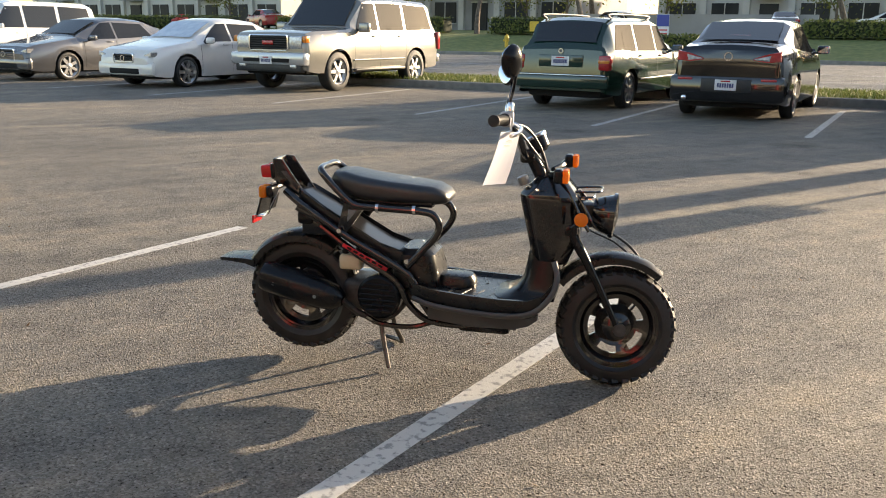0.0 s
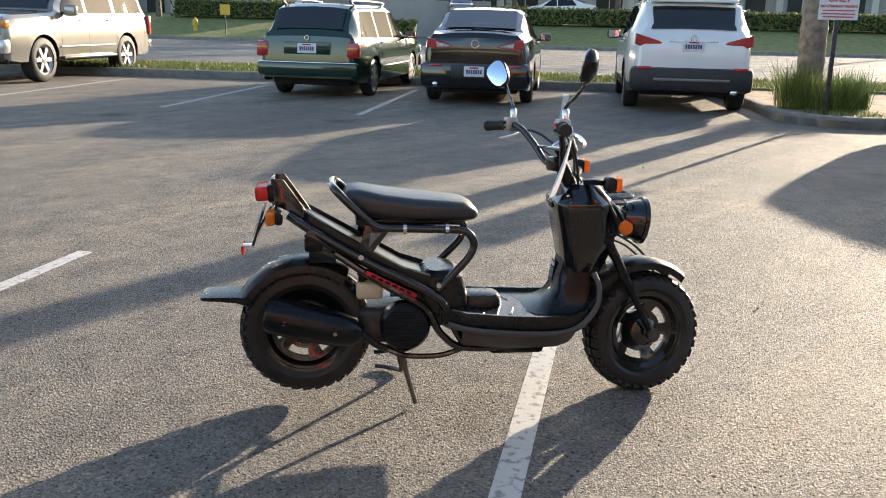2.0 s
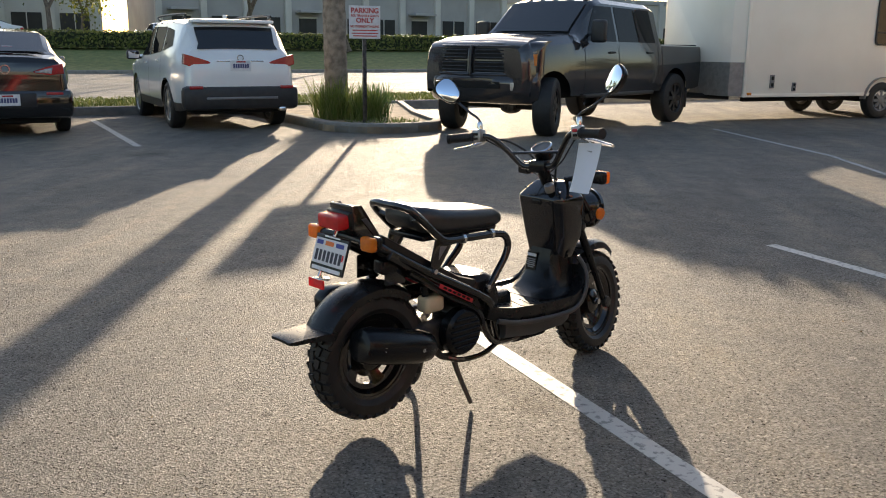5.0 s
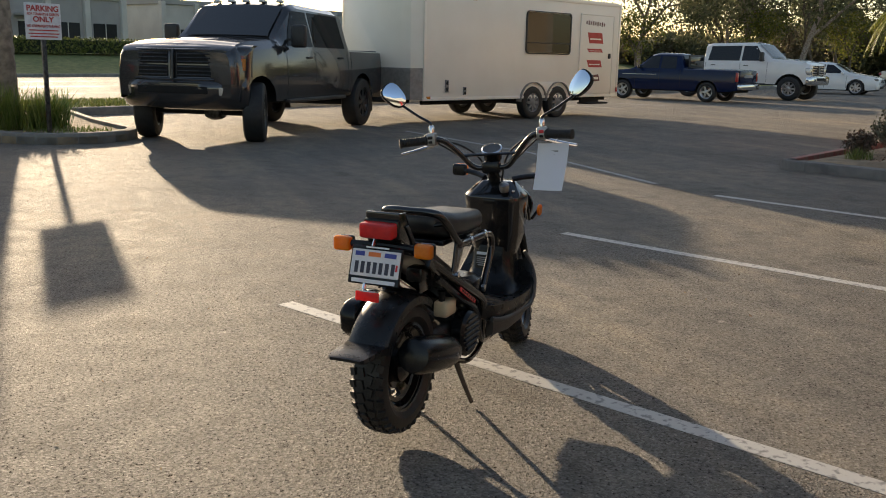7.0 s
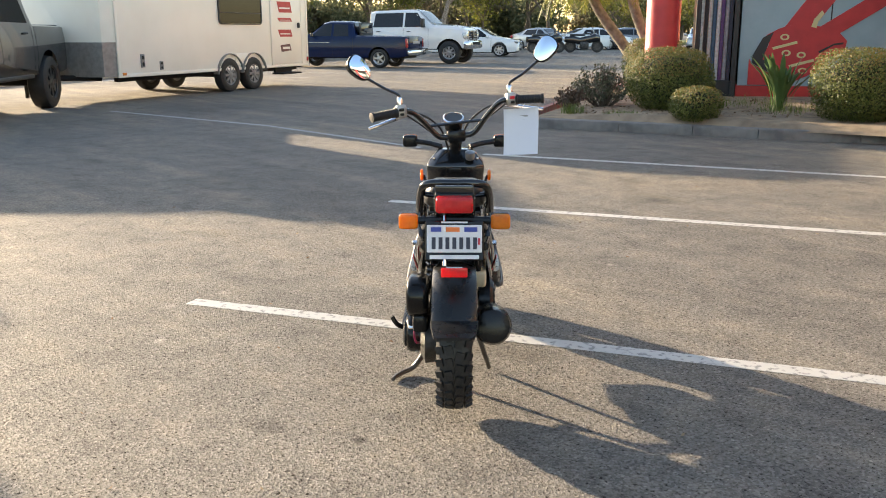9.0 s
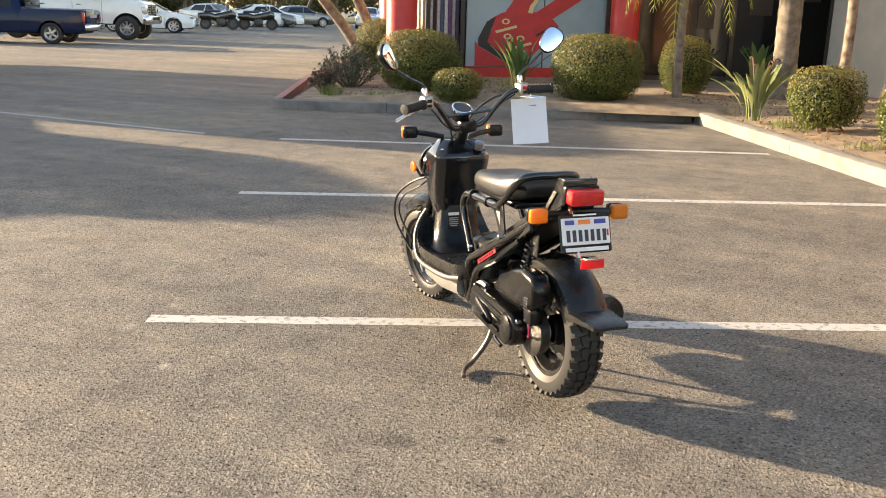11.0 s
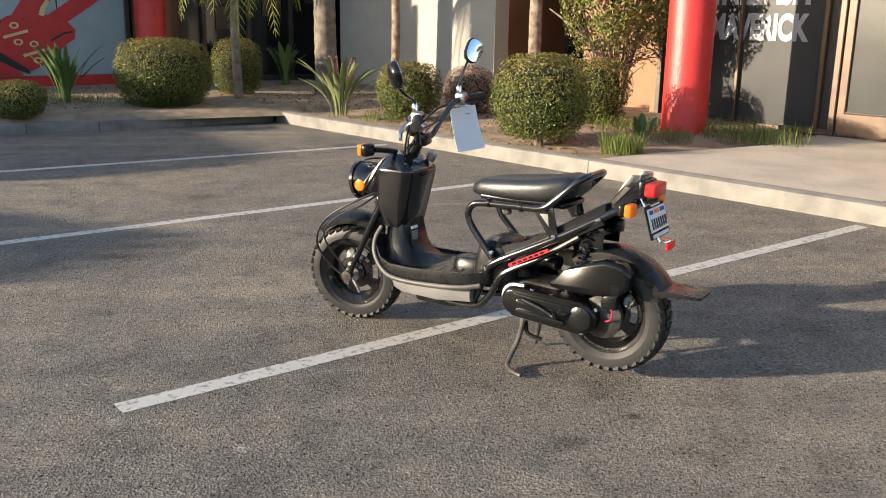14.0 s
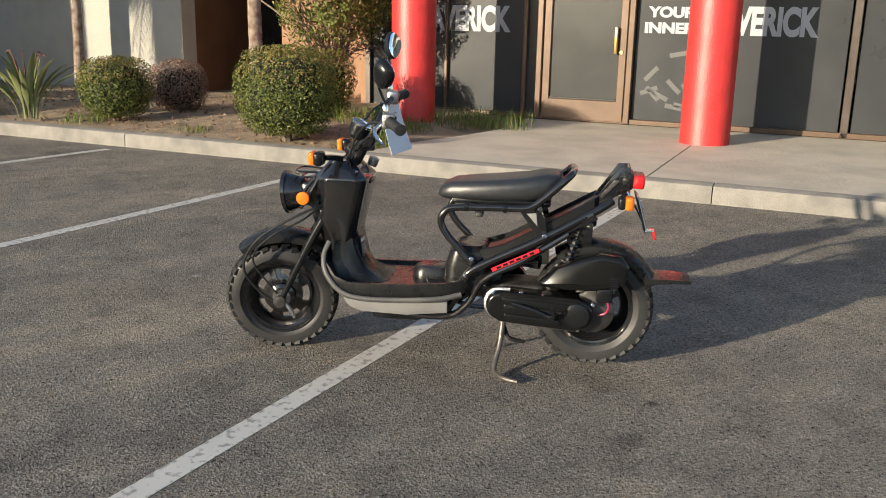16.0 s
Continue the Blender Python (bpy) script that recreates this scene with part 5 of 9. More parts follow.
for f, r in ((0, 0.034), (0.006, 0.053), (0.03, 0.061), (0.14, 0.063), (0.25, 0.06), (0.305, 0.05), (0.335, 0.025)):
    c = mp[0] + md * f
    rings.append([c + Vector((0, 1, 0)) * r * math.cos(2 * math.pi * k / 20) + md.cross(Vector((0, 1, 0))) * r * math.sin(2 * math.pi * k / 20) for k in range(20)])
mu = part("muffler", loft(rings, muf), satin_black, scooter, "matt black heat-shielded muffler")
for f in (0.07, 0.24):
    c = mp[0] + md * f
    part("bolt", lathe([(0.007, -0.004), (0.007, 0.004)], 8, None, (c.x, c.y - 0.057, c.z), "y"), chrome, mu)
part("exhaust_pipe", tube([(0.29, -0.12, 0.268), (0.36, -0.1, 0.21), (0.46, -0.07, 0.2), (0.52, -0.03, 0.26)], 0.013, 10), dirty_metal, scooter)
part("oil_tank", box(0.088, 0.055, 0.058, 0.012, (0.315, -0.082, 0.412), 3), cream_tank, scooter, "cream plastic oil tank")
part("tank_neck", lathe([(0.012, 0), (0.012, 0.025), (0.016, 0.026), (0.016, 0.038)], 14, None, (0.29, -0.08, 0.438)), satin_black, scooter)
spring = [(0.165 + 0.05 * (k / 60) + 0.02 * math.cos(k * 0.75) * 0.9, 0.07 + 0.022 * math.sin(k * 0.75), 0.545 - 0.15 * (k / 60)) for k in range(61)]
part("shock_spring", tube(spring, 0.005, 6, 1, None, False), gloss_black, scooter, "coiled shock absorber spring")
part("shock_rod", tube([(0.16, 0.07, 0.56), (0.215, 0.07, 0.38)], 0.012, 8), satin_black, scooter)
part("regulator", box(0.06, 0.06, 0.05, 0.01, (0.13, -0.06, 0.57)), satin_black, scooter)
for s in (1, -1):
    part("tail_stay", box(0.09, 0.006, 0.08, 0.003, (0.16, 0.075 * s, 0.545)), gloss_black, scooter)
part("skid_pipe", tube([(0.66, -0.1, 0.21), (0.56, -0.11, 0.18), (0.44, -0.12, 0.185), (0.38, -0.1, 0.2)], 0.01, 8), gloss_black, scooter)

# Centre stand.
stand_metal = material("worn_stand_metal", (0.09, 0.085, 0.08), 0.35, 0.6, (0.16, 0.14, 0.12), 0.15, 18, 0.1)
part("stand_leg", tube([(0.425, 0.075, 0.2), (0.432, 0.1, 0.11), (0.447, 0.15, 0.028), (0.42, 0.19, 0.014), (0.38, 0.215, 0.013), (0.352, 0.224, 0.013)], (0.011, 0.008), 10), stand_metal, scooter, "bent worn metal stand leg")
part("stand_leg", tube([(0.425, -0.075, 0.2), (0.445, -0.1, 0.11), (0.474, -0.13, 0.012)], (0.011, 0.008), 10), stand_metal, scooter, "worn metal stand leg")
part("stand_bridge", tube([(0.425, 0.085, 0.18), (0.425, -0.085, 0.18)], 0.011, 10), dirty_metal, scooter)
part("stand_tang", tube([(0.425, 0.06, 0.17), (0.4, 0.085, 0.13), (0.34, 0.09, 0.12)], 0.008, 8), gloss_black, scooter)

# A sales sheet in a plastic sleeve, hung from the bar.
paper = material("paper", (0.78, 0.78, 0.82), 0.45, 0, (0.7, 0.7, 0.76), 0, 6)
tm = SCOOT @ STEER @ Matrix.Translation((0.891, -0.263, 0.918)) @ Matrix.Rotation(radians(60), 4, "Z")
sheet_rings = []
for i in range(9):
    f = i / 8
    sheet_rings.append([Vector((x, 0.004 * math.sin(f * 3 + x * 30) + 0.045 * f + 0.012 * f * f + dy, -0.178 * f)) for x, dy in ((-0.072, 0), (-0.025, 0.003), (0.025, 0.003), (0.072, 0), (0.072, 0.0012), (0.025, 0.0042), (-0.025, 0.0042), (-0.072, 0.0012))])
tag = part("price_sheet", loft(sheet_rings), paper, None, "", tm)
tagged(tag, "white paper sheet in a clear sleeve hung from the handlebar", "paper sign")
part("string", tube([(0, 0.0, 0.0), (0.015, 0.005, 0.02), (0.0, 0.0, 0.045), (-0.015, -0.005, 0.02), (0, 0, 0)], 0.0015, 6), white_print, tag)
part("text_bar", box(0.06, 0.001, 0.006, 0, (0, 0.0125, -0.03), 1), grey_print, tag)
part("text_bar", box(0.04, 0.001, 0.004, 0, (0.005, 0.0165, -0.045), 1), grey_print, tag)

# ---- vehicles ----
def car_paint(name, colour, flake=0.0, rough=0.22):
    return material(name, colour, rough, flake, tuple(v * 0.95 for v in colour), 0, 3, 0.04, coat=0.8)


car_glass = glass("car_glass", (0.35, 0.38, 0.38), 0.0, 0.04, 1.9)
side_glass = glass("side_glass", (0.35, 0.38, 0.38), 0.0, 0.03, 1.45, 0.055)
silver_shade = material("silver_sun_shade", (0.5, 0.56, 0.62), 0.22, 0.3, (0.62, 0.68, 0.74), 0.25, 5, 0.1, coat=0.6)
trim_black = material("black_trim", (0.015, 0.015, 0.016), 0.5, 0, (0.024, 0.024, 0.024), 0.15, 10, 0.08)
under_black = material("underbody", (0.006, 0.006, 0.006), 0.9)
seam_dark = material("panel_gap", (0.004, 0.004, 0.004), 0.8)
alloy_wheel = material("alloy_wheel", (0.55, 0.55, 0.56), 0.3, 0.9, (0.4, 0.4, 0.4), 0.05, 12, 0.08)
dark_wheel = material("dark_wheel", (0.05, 0.05, 0.052), 0.35, 0.7, (0.08, 0.08, 0.08), 0.05, 12, 0.08)
lamp_clear = material("clear_lamp", (0.6, 0.6, 0.6), 0.08, 0.6, (0.35, 0.35, 0.36), 0.2, 30, 0, coat=0.8)
lamp_red = material("red_lamp", (0.42, 0.012, 0.014), 0.12, 0, (0.3, 0.008, 0.01), 0.2, 30, 0, coat=0.8)
lamp_amber = material("amber_lamp", (0.6, 0.2, 0.02), 0.15, 0, (0.5, 0.14, 0.01), 0.2, 30, 0, coat=0.6)
lamp_smoke = material("smoked_lamp", (0.16, 0.15, 0.14), 0.1, 0.5, (0.08, 0.075, 0.07), 0.2, 30, 0, coat=0.8)
plate_white = material("plate_white", (0.7, 0.7, 0.7), 0.45, 0, (0.6, 0.6, 0.62), 0, 20)
plate_ink = material("plate_ink", (0.05, 0.06, 0.16), 0.5)


def interp(pts, x):
    if x <= pts[0][0]:
        return pts[0][1]
    for (x0, z0), (x1, z1) in zip(pts, pts[1:]):
        if x <= x1:
            return z0 + (z1 - z0) * (x - x0) / max(1e-6, x1 - x0)
    return pts[-1][1]


def road_wheel(car_ob, centre, r, width, rim_mat, spokes, side, steer=0.0, rim_f=0.64):
    """Tyre, rim, spokes and hub; side +1 faces y+."""
    m = Matrix.Translation(centre) @ Matrix.Rotation(radians(steer), 4, "Z")
    w = width / 2
    ri = r * rim_f
    wheel = part("wheel", lathe([(ri, -w * 0.85), (ri + 0.012, -w * 0.9), (ri + 0.012, -w * 0.8), (ri - 0.03, -w * 0.5), (ri - 0.03, w * 0.5), (ri + 0.012, w * 0.8), (ri + 0.012, w * 0.9), (ri, w * 0.85)], 32, axis="y", closed=True), rim_mat, car_ob, "", m)
    part("tyre", lathe([(ri + 0.005, -w * 0.86), (ri + 0.03, -w), (r - 0.05, -w), (r - 0.012, -w * 0.84), (r, -w * 0.6), (r, w * 0.6), (r - 0.012, w * 0.84), (r - 0.05, w), (ri + 0.03, w), (ri + 0.005, w * 0.86)], 36, axis="y", closed=True), rubber, wheel)
    part("brake_disc", lathe([(0.02, side * w * 0.1), (ri * 0.8, side * w * 0.1), (ri * 0.8, side * w * 0.2), (0.02, side * w * 0.2)], 20, axis="y"), dirty_metal, wheel)
    y = side * w * 0.72
    bm = bmesh.new()
    for k in range(spokes):
        a = 2 * math.pi * k / spokes
        o = [(0.04, -ri * 0.17), (ri * 0.55, -ri * 0.12), (ri - 0.012, -ri * 0.16), (ri - 0.012, ri * 0.16), (ri * 0.55, ri * 0.12), (0.04, ri * 0.17)]
        prism(o, 0.03, 0.006, bm, Matrix.Translation((0, y, 0)) @ Matrix.Rotation(-a, 4, "Y"), 1)
    part("spokes", bm, rim_mat, wheel)
    part("hub_cap", lathe([(0.07, y - 0.02), (0.07, y + side * 0.018), (0.03, y + side * 0.03)], 16, axis="y"), rim_mat, wheel)
    return wheel


def car(name, label, m, s):
    """A car from its side profile: a skin over cross sections with cut wheel arches, glass, lamps, wheels."""
    ob = thing(name, label, s.get("category", "car"), m, s.get("group", "parked cars"))
    L, W, wb, r, sill = s["L"], s["W"], s["wb"], s["r"], s["sill"]
    top, belt, paint = s["top"], s["belt"], s["paint"]
    roof_w, Ra = s.get("roof_w", 0.72), s["r"] * s.get("arch", 1.17)
    xo = s.get("xo", 0.0)
    axles = (wb / 2 + xo, -wb / 2 + xo)
    end = L / 2

    def plan(x):
        f = abs(x) / end
        return W / 2 * (1 - s.get("taper", 0.1) * max(0, (f - 0.55) / 0.45) ** 2.2)

    def bottom(x):
        z = sill + s.get("tuck", 0.05) * max(0, (abs(x) - end + 0.35) / 0.35)
        for ax in axles:
            d = abs(x - ax)
            if d < Ra:
                z = max(z, r + math.sqrt(Ra * Ra - d * d))
        return z

    def side_y(x, z):
        w, b, t = plan(x), interp(belt, x), interp(top, x)
        if z <= b or t < b + 0.1:
            f = (z - sill) / max(0.1, b - sill)
            return w * (0.965 + 0.035 * math.sin(math.pi * min(1, max(0, f)) ** 0.8)) if f < 1 else w * 0.96
        f = min(1, (z - b) / max(0.2, t - b))
        return w * 0.955 * (1 - f) + w * (roof_w / 0.9) * 0.9 * f

    xs = {round(-end + L * k / 44, 4) for k in range(45)}
    for ax in axles:
        xs |= {round(ax + Ra * math.cos(math.pi * k / 12), 4) for k in range(13)} | {round(ax + q * (Ra + 0.012), 4) for q in (1, -1)}
    xs |= {round(x, 4) for x, z in top if abs(x) < end} | {round(q * (end - d), 4) for q in (1, -1) for d in (0.02, 0.05, 0.1)}
    rings = []
    for x in sorted(xs):
        e = max(0.0, 1 - (end - abs(x)) / 0.1)
        pull = 1 - 0.07 * e ** 2
        z0, b, t, w = bottom(x), interp(belt, x), interp(top, x), plan(x) * pull
        t -= 0.03 * e ** 2
        b = min(b, t - 0.02)
        z0 = min(z0 + 0.03 * e ** 2, b - 0.04)
        half = []
        for f in (0, 0.25, 0.5, 0.75, 1.0):
            z = z0 + (b - z0) * f
            half.append((side_y(x, z) * pull if f < 1 else w * 0.955, z))
        if t > b + 0.12:
            half += [((side_y(x, b + (t - b) * f)) * pull, b + (t - b) * f) for f in (0.3, 0.65, 0.88)]
            wr = side_y(x, t) * pull
            half += [(wr * 0.9, t - 0.012), (wr * 0.5, t + 0.012), (0, t + 0.02)]
        else:
            half += [(w * (0.955 - 0.06 * f), b + (t - b) * f) for f in (0.3, 0.65, 0.88)]
            half += [(w * 0.8, t), (w * 0.4, t + 0.012), (0, t + 0.016)]
        rings.append([Vector((x, y, z)) for y, z in half] + [Vector((x, -y, z)) for y, z in half[-2::-1]])
    body = part("body", loft(rings, None, True, False), paint, ob, "", None, 28)
    part("underbody", box(L - 0.35, W - 0.42, max(0.2, r * 1.0), 0.05, (0, 0, sill + r * 0.5 - 0.04)), under_black, ob)
    if s.get("two_tone"):
        mt, zt = s["two_tone"]
        rows = []
        for x in sorted(xs):
            z0 = bottom(x)
            if z0 < zt - 0.01:
                rows.append([Vector((x, q * (side_y(x, z) + 0.006), z)) for q, z in ((1, z0 - 0.01), (1, zt))])
            elif rows and len(rows) > 1:
                for q in (1, -1):
                    part("lower_trim", loft([[Vector((v.x, v.y * q, v.z)) for v in row] for row in rows], None, False, False), mt, ob)
                rows = []
            else:
                rows = []
        if len(rows) > 1:
            for q in (1, -1):
                part("lower_trim", loft([[Vector((v.x, v.y * q, v.z)) for v in row] for row in rows], None, False, False), mt, ob)

    def pane(nm, quad, q, mat, lift=0.006, parent=ob):
        """A patch of the flank between four x, z corners: low front, low back, top back, top front."""
        a, b2, c, d = quad
        rr = []
        for i in range(5):
            u = i / 4
            lo = (a[0] + (b2[0] - a[0]) * u, a[1] + (b2[1] - a[1]) * u)
            hi = (d[0] + (c[0] - d[0]) * u, d[1] + (c[1] - d[1]) * u)
            line = []
            for j in range(4):
                v = j / 3
                x, z = lo[0] + (hi[0] - lo[0]) * v, lo[1] + (hi[1] - lo[1]) * v
                line.append(Vector((x, q * (side_y(x, z) + lift), z)))
            rr.append(line)
        return facing(part(nm, loft(rr, None, False, False), mat, parent), (rr[2][1].x, 0, rr[2][1].z))

    for quad in s["windows"]:
        for q in (1, -1):
            pane("side_window", quad, q, side_glass)
    for nm, x0, x1 in s["screens"]:
        rr = []
        for i in range(9):
            x = x0 + (x1 - x0) * i / 8
            f = 0.9 if i in (0, 8) else 0.91
            wr = side_y(x, interp(top, x)) * f
            if s.get("boxy"):
                wr *= 0.98
            rr.append([Vector((x, wr * v, interp(top, x) + 0.012 + 0.012 * (1 - v * v))) for v in (-1, -0.6, -0.2, 0.2, 0.6, 1)])
        dz = Vector((0.012 if x1 > 0 else -0.012, 0, 0.004))
        facing(part(nm, loft([[v + dz for v in row] for row in rr], None, False, False), s.get("shade", car_glass) if nm == "windscreen" else car_glass, ob), (0, 0, 0.6))
    for x in s.get("seams", ()):
        for q in (1, -1):
            zb = interp(belt, x)
            pane("door_gap", ((x + 0.005, sill + 0.07), (x - 0.005, sill + 0.07), (x - 0.005, zb - 0.01), (x + 0.005, zb - 0.01)), q, seam_dark, 0.003)
    for x, z in s.get("handles", ()):
        for q in (1, -1):
            part("door_handle", box(0.17, 0.03, 0.03, 0.01, (x, q * (side_y(x, z) + 0.012), z)), s.get("handle_mat", paint), ob)
    if s.get("moulding"):
        z, mt = s["moulding"]
        for q in (1, -1):
            xa, xb = axles[0] - Ra - 0.05, axles[1] + Ra + 0.05
            part("side_moulding", tube([(xa, q * (side_y(xa, z) + 0.004), z), (0, q * (side_y(0, z) + 0.006), z), (xb, q * (side_y(xb, z) + 0.004), z)], 0.018, 8), mt, ob)
    mx, mz = s.get("mirror", (0.75, 1.02))
    ms = s.get("mirror_size", (0.1, 0.2, 0.13))
    for q in (1, -1):
        mir = part("side_mirror", box(*ms, 0.04, (mx, q * (W / 2 + ms[1] * 0.42), mz), 3), s.get("mirror_mat", paint), ob)
        part("mirror_arm", box(0.06, 0.16, 0.04, 0.01, (mx, q * (W / 2 - 0.02), mz - 0.05)), trim_black, mir)
        part("mirror_glass", box(0.006, ms[1] * 0.82, ms[2] * 0.76, 0.003, (mx - ms[0] / 2 - 0.002, q * (W / 2 + ms[1] * 0.42), mz), 1), mirror_face, mir)
    for ax in axles:
        for q in (1, -1):
            road_wheel(ob, (ax, q * (W / 2 - s["tw"] / 2 - s.get("inset", 0.02)), r), r, s["tw"], s["rim"], s["spokes"], q, s.get("steer", 0) if ax > 0 else 0, s.get("rim_f", 0.64))
    for nm, mt, at, size, bev, both, lab in s["bits"]:
        for q in ((1, -1) if both else (1,)):
            part(nm, box(*size, bev, (at[0], at[1] * q, at[2]), 2), mt, ob, lab)
    for fn in s.get("more", ()):
        fn(ob, side_y)
    return ob


def number_plate(x, z, way, y=0.0, w=0.31, h=0.155):
    def add(ob, side_y):
        p = part("number_plate", box(0.012, w, h, 0.003, (x, y, z), 1), plate_white, ob, "white number plate")
        for k in range(7):
            part("number_bar", box(0.004, 0.026, 0.062, 0, (x + way * 0.007, y - 0.105 + 0.035 * k, z - 0.005), 1), plate_ink, p)
        part("plate_bar", box(0.004, 0.14, 0.02, 0, (x + way * 0.007, y, z + 0.055), 1), lamp_red, p)
    return add


def ring_badge(x, z, way, r=0.045):
    def add(ob, side_y):
        part("badge", lathe([(r * 0.75, -0.004), (r, -0.004), (r, 0.006), (r * 0.75, 0.006)], 20, None, (x + way * 0.004, 0, z), "x", True), chrome, ob)
    return add


def roof_rails(x0, x1, z, y):
    def add(ob, side_y):
        for q in (1, -1):
            part("roof_rail", tube([(x0, q * y, z - 0.06), (x0 - 0.12, q * y, z), ((x0 + x1) / 2, q * y, z + 0.015), (x1 + 0.12, q * y, z), (x1, q * y, z - 0.06)], 0.018, 8), trim_black, ob)
    return add


def slat_grille(x, z0, z1, w, n, mat, frame):
    def add(ob, side_y):
        g = part("grille", box(0.06, w, z1 - z0, 0.02, (x, 0, (z0 + z1) / 2)), under_black, ob)
        for k in range(n):
            part("grille_bar", box(0.03, w - 0.03, (z1 - z0) / n * 0.35, 0.004, (x + 0.03, 0, z0 + (z1 - z0) * (k + 0.5) / n), 1), mat, g)
        if frame:
            part("grille_frame", loft([[Vector((x + dx, cy * f, (z0 + z1) / 2 + cz * f)) for cy, cz in rounded(w + 0.05, z1 - z0 + 0.05, 0.05, 4)] for dx, f in ((0.0, 1.0), (0.04, 1.0), (0.045, 0.93), (0.0, 0.93))], None, False), frame, g)
    return add


def hood_dome(ob, side_y):
    rr = []
    for x, w, z in ((1.5, 0.36, 1.452), (1.72, 0.44, 1.472), (2.2, 0.44, 1.462), (2.5, 0.4, 1.415), (2.68, 0.34, 1.365)):
        rr.append([Vector((x, w * v, z + 0.03 * (1 - v * v) - (0.02 if abs(v) == 1 else 0))) for v in (-1, -0.8, -0.4, 0, 0.4, 0.8, 1)])
    part("hood_dome", loft(rr, None, False, False), truck_paint, ob)


def wedge_lamp(nm, x, outline, mat, thick=0.1):
    """Flush lamps on both corners: an outline in y, z pushed along x."""
    def add(ob, side_y):
        for q in (1, -1):
            part(nm, prism([(y * q, z) for y, z in outline], thick, 0.012, None, Matrix.Translation((x, 0, 0)) @ Matrix.Rotation(radians(90), 4, "Z") @ Matrix.Diagonal((1, 1, 1, 1)), 1), mat, ob)
    return add


silver_paint = car_paint("champagne_paint", (0.3, 0.285, 0.255), 0.5)
green_paint = car_paint("dark_green_paint", (0.007, 0.032, 0.022), 0.15, 0.15)
black_paint = car_paint("black_car_paint", (0.005, 0.005, 0.006), 0.0, 0.1)
pearl_paint = car_paint("pearl_white_paint", (0.72, 0.7, 0.67), 0.05)
white_paint = car_paint("white_car_paint", (0.76, 0.76, 0.75), 0.0)
grey_paint = car_paint("grey_metal_paint", (0.17, 0.165, 0.165), 0.6)
blue_paint = material("dark_blue_paint", (0.003, 0.012, 0.05), 0.12, 0, (0.003, 0.01, 0.044), 0, 3, 0.04, coat=0.15, spec=0.25)
truck_paint = car_paint("dark_grey_truck_paint", (0.045, 0.044, 0.046), 0.45, 0.16)
far_silver = car_paint("far_silver_paint", (0.45, 0.46, 0.47), 0.5)
far_red = car_paint("far_red_paint", (0.35, 0.02, 0.025), 0.0)


def at_heading(x, y, deg):
    return pose(x, y, 0, 0, 0, deg)


# Estate car, dark green.
car("estate_car", "dark green older estate car parked nose to the kerb", at_heading(11.88, 13.72, 28.5), dict(
    L=4.72, W=1.74, wb=2.8, r=0.31, tw=0.2, sill=0.24, xo=0.02, paint=green_paint, rim=alloy_wheel, spokes=8, rim_f=0.68, roof_w=0.74,
    top=[(-2.36, 0.75), (-2.33, 0.98), (-2.28, 1.02), (-1.98, 1.42), (-1.8, 1.47), (0.1, 1.49), (0.35, 1.45), (1.0, 1.0), (1.15, 0.96), (2.2, 0.86), (2.36, 0.72)],
    belt=[(-2.36, 0.92), (0.9, 0.9), (1.2, 0.88), (2.2, 0.82), (2.36, 0.7)],
    windows=[((0.72, 0.94), (0.0, 0.94), (0.02, 1.38), (0.38, 1.38)), ((-0.08, 0.94), (-0.98, 0.95), (-0.95, 1.39), (-0.05, 1.39)), ((-1.08, 0.95), (-1.98, 0.97), (-1.75, 1.37), (-1.05, 1.39))],
    screens=[("windscreen", 0.42, 0.96), ("rear_window", -2.24, -2.0)], seams=(0.95, -0.04, -1.03), handles=((-0.02 + 0.2, 0.86), (-0.85, 0.87)), handle_mat=chrome, mirror=(0.78, 0.98), mirror_mat=trim_black,
    moulding=(0.48, trim_black), more=(number_plate(-2.375, 0.79, -1), ring_badge(-2.36, 0.95, -1, 0.04), roof_rails(-1.7, 0.0, 1.53, 0.58)),
    bits=[("rear_bumper", green_paint, (-2.34, 0, 0.47), (0.13, 1.68, 0.24), 0.06, False, ""), ("bumper_strip", chrome, (-2.405, 0, 0.57), (0.03, 1.62, 0.02), 0.008, False, ""), ("plate_recess", green_paint, (-2.355, 0, 0.79), (0.03, 0.78, 0.19), 0.01, False, ""),
          ("tail_lamp", lamp_red, (-2.29, 0.755, 0.77), (0.16, 0.2, 0.24), 0.03, True, ""), ("tail_lamp_band", lamp_amber, (-2.36, 0.75, 0.79), (0.03, 0.19, 0.05), 0.01, True, ""), ("rear_wiper", trim_black, (-2.24, 0.1, 1.06), (0.02, 0.5, 0.02), 0.006, False, ""),
          ("front_bumper", trim_black, (2.33, 0, 0.45), (0.16, 1.68, 0.22), 0.05, False, ""), ("headlamp", lamp_clear, (2.28, 0.68, 0.68), (0.16, 0.3, 0.15), 0.03, True, "")]))

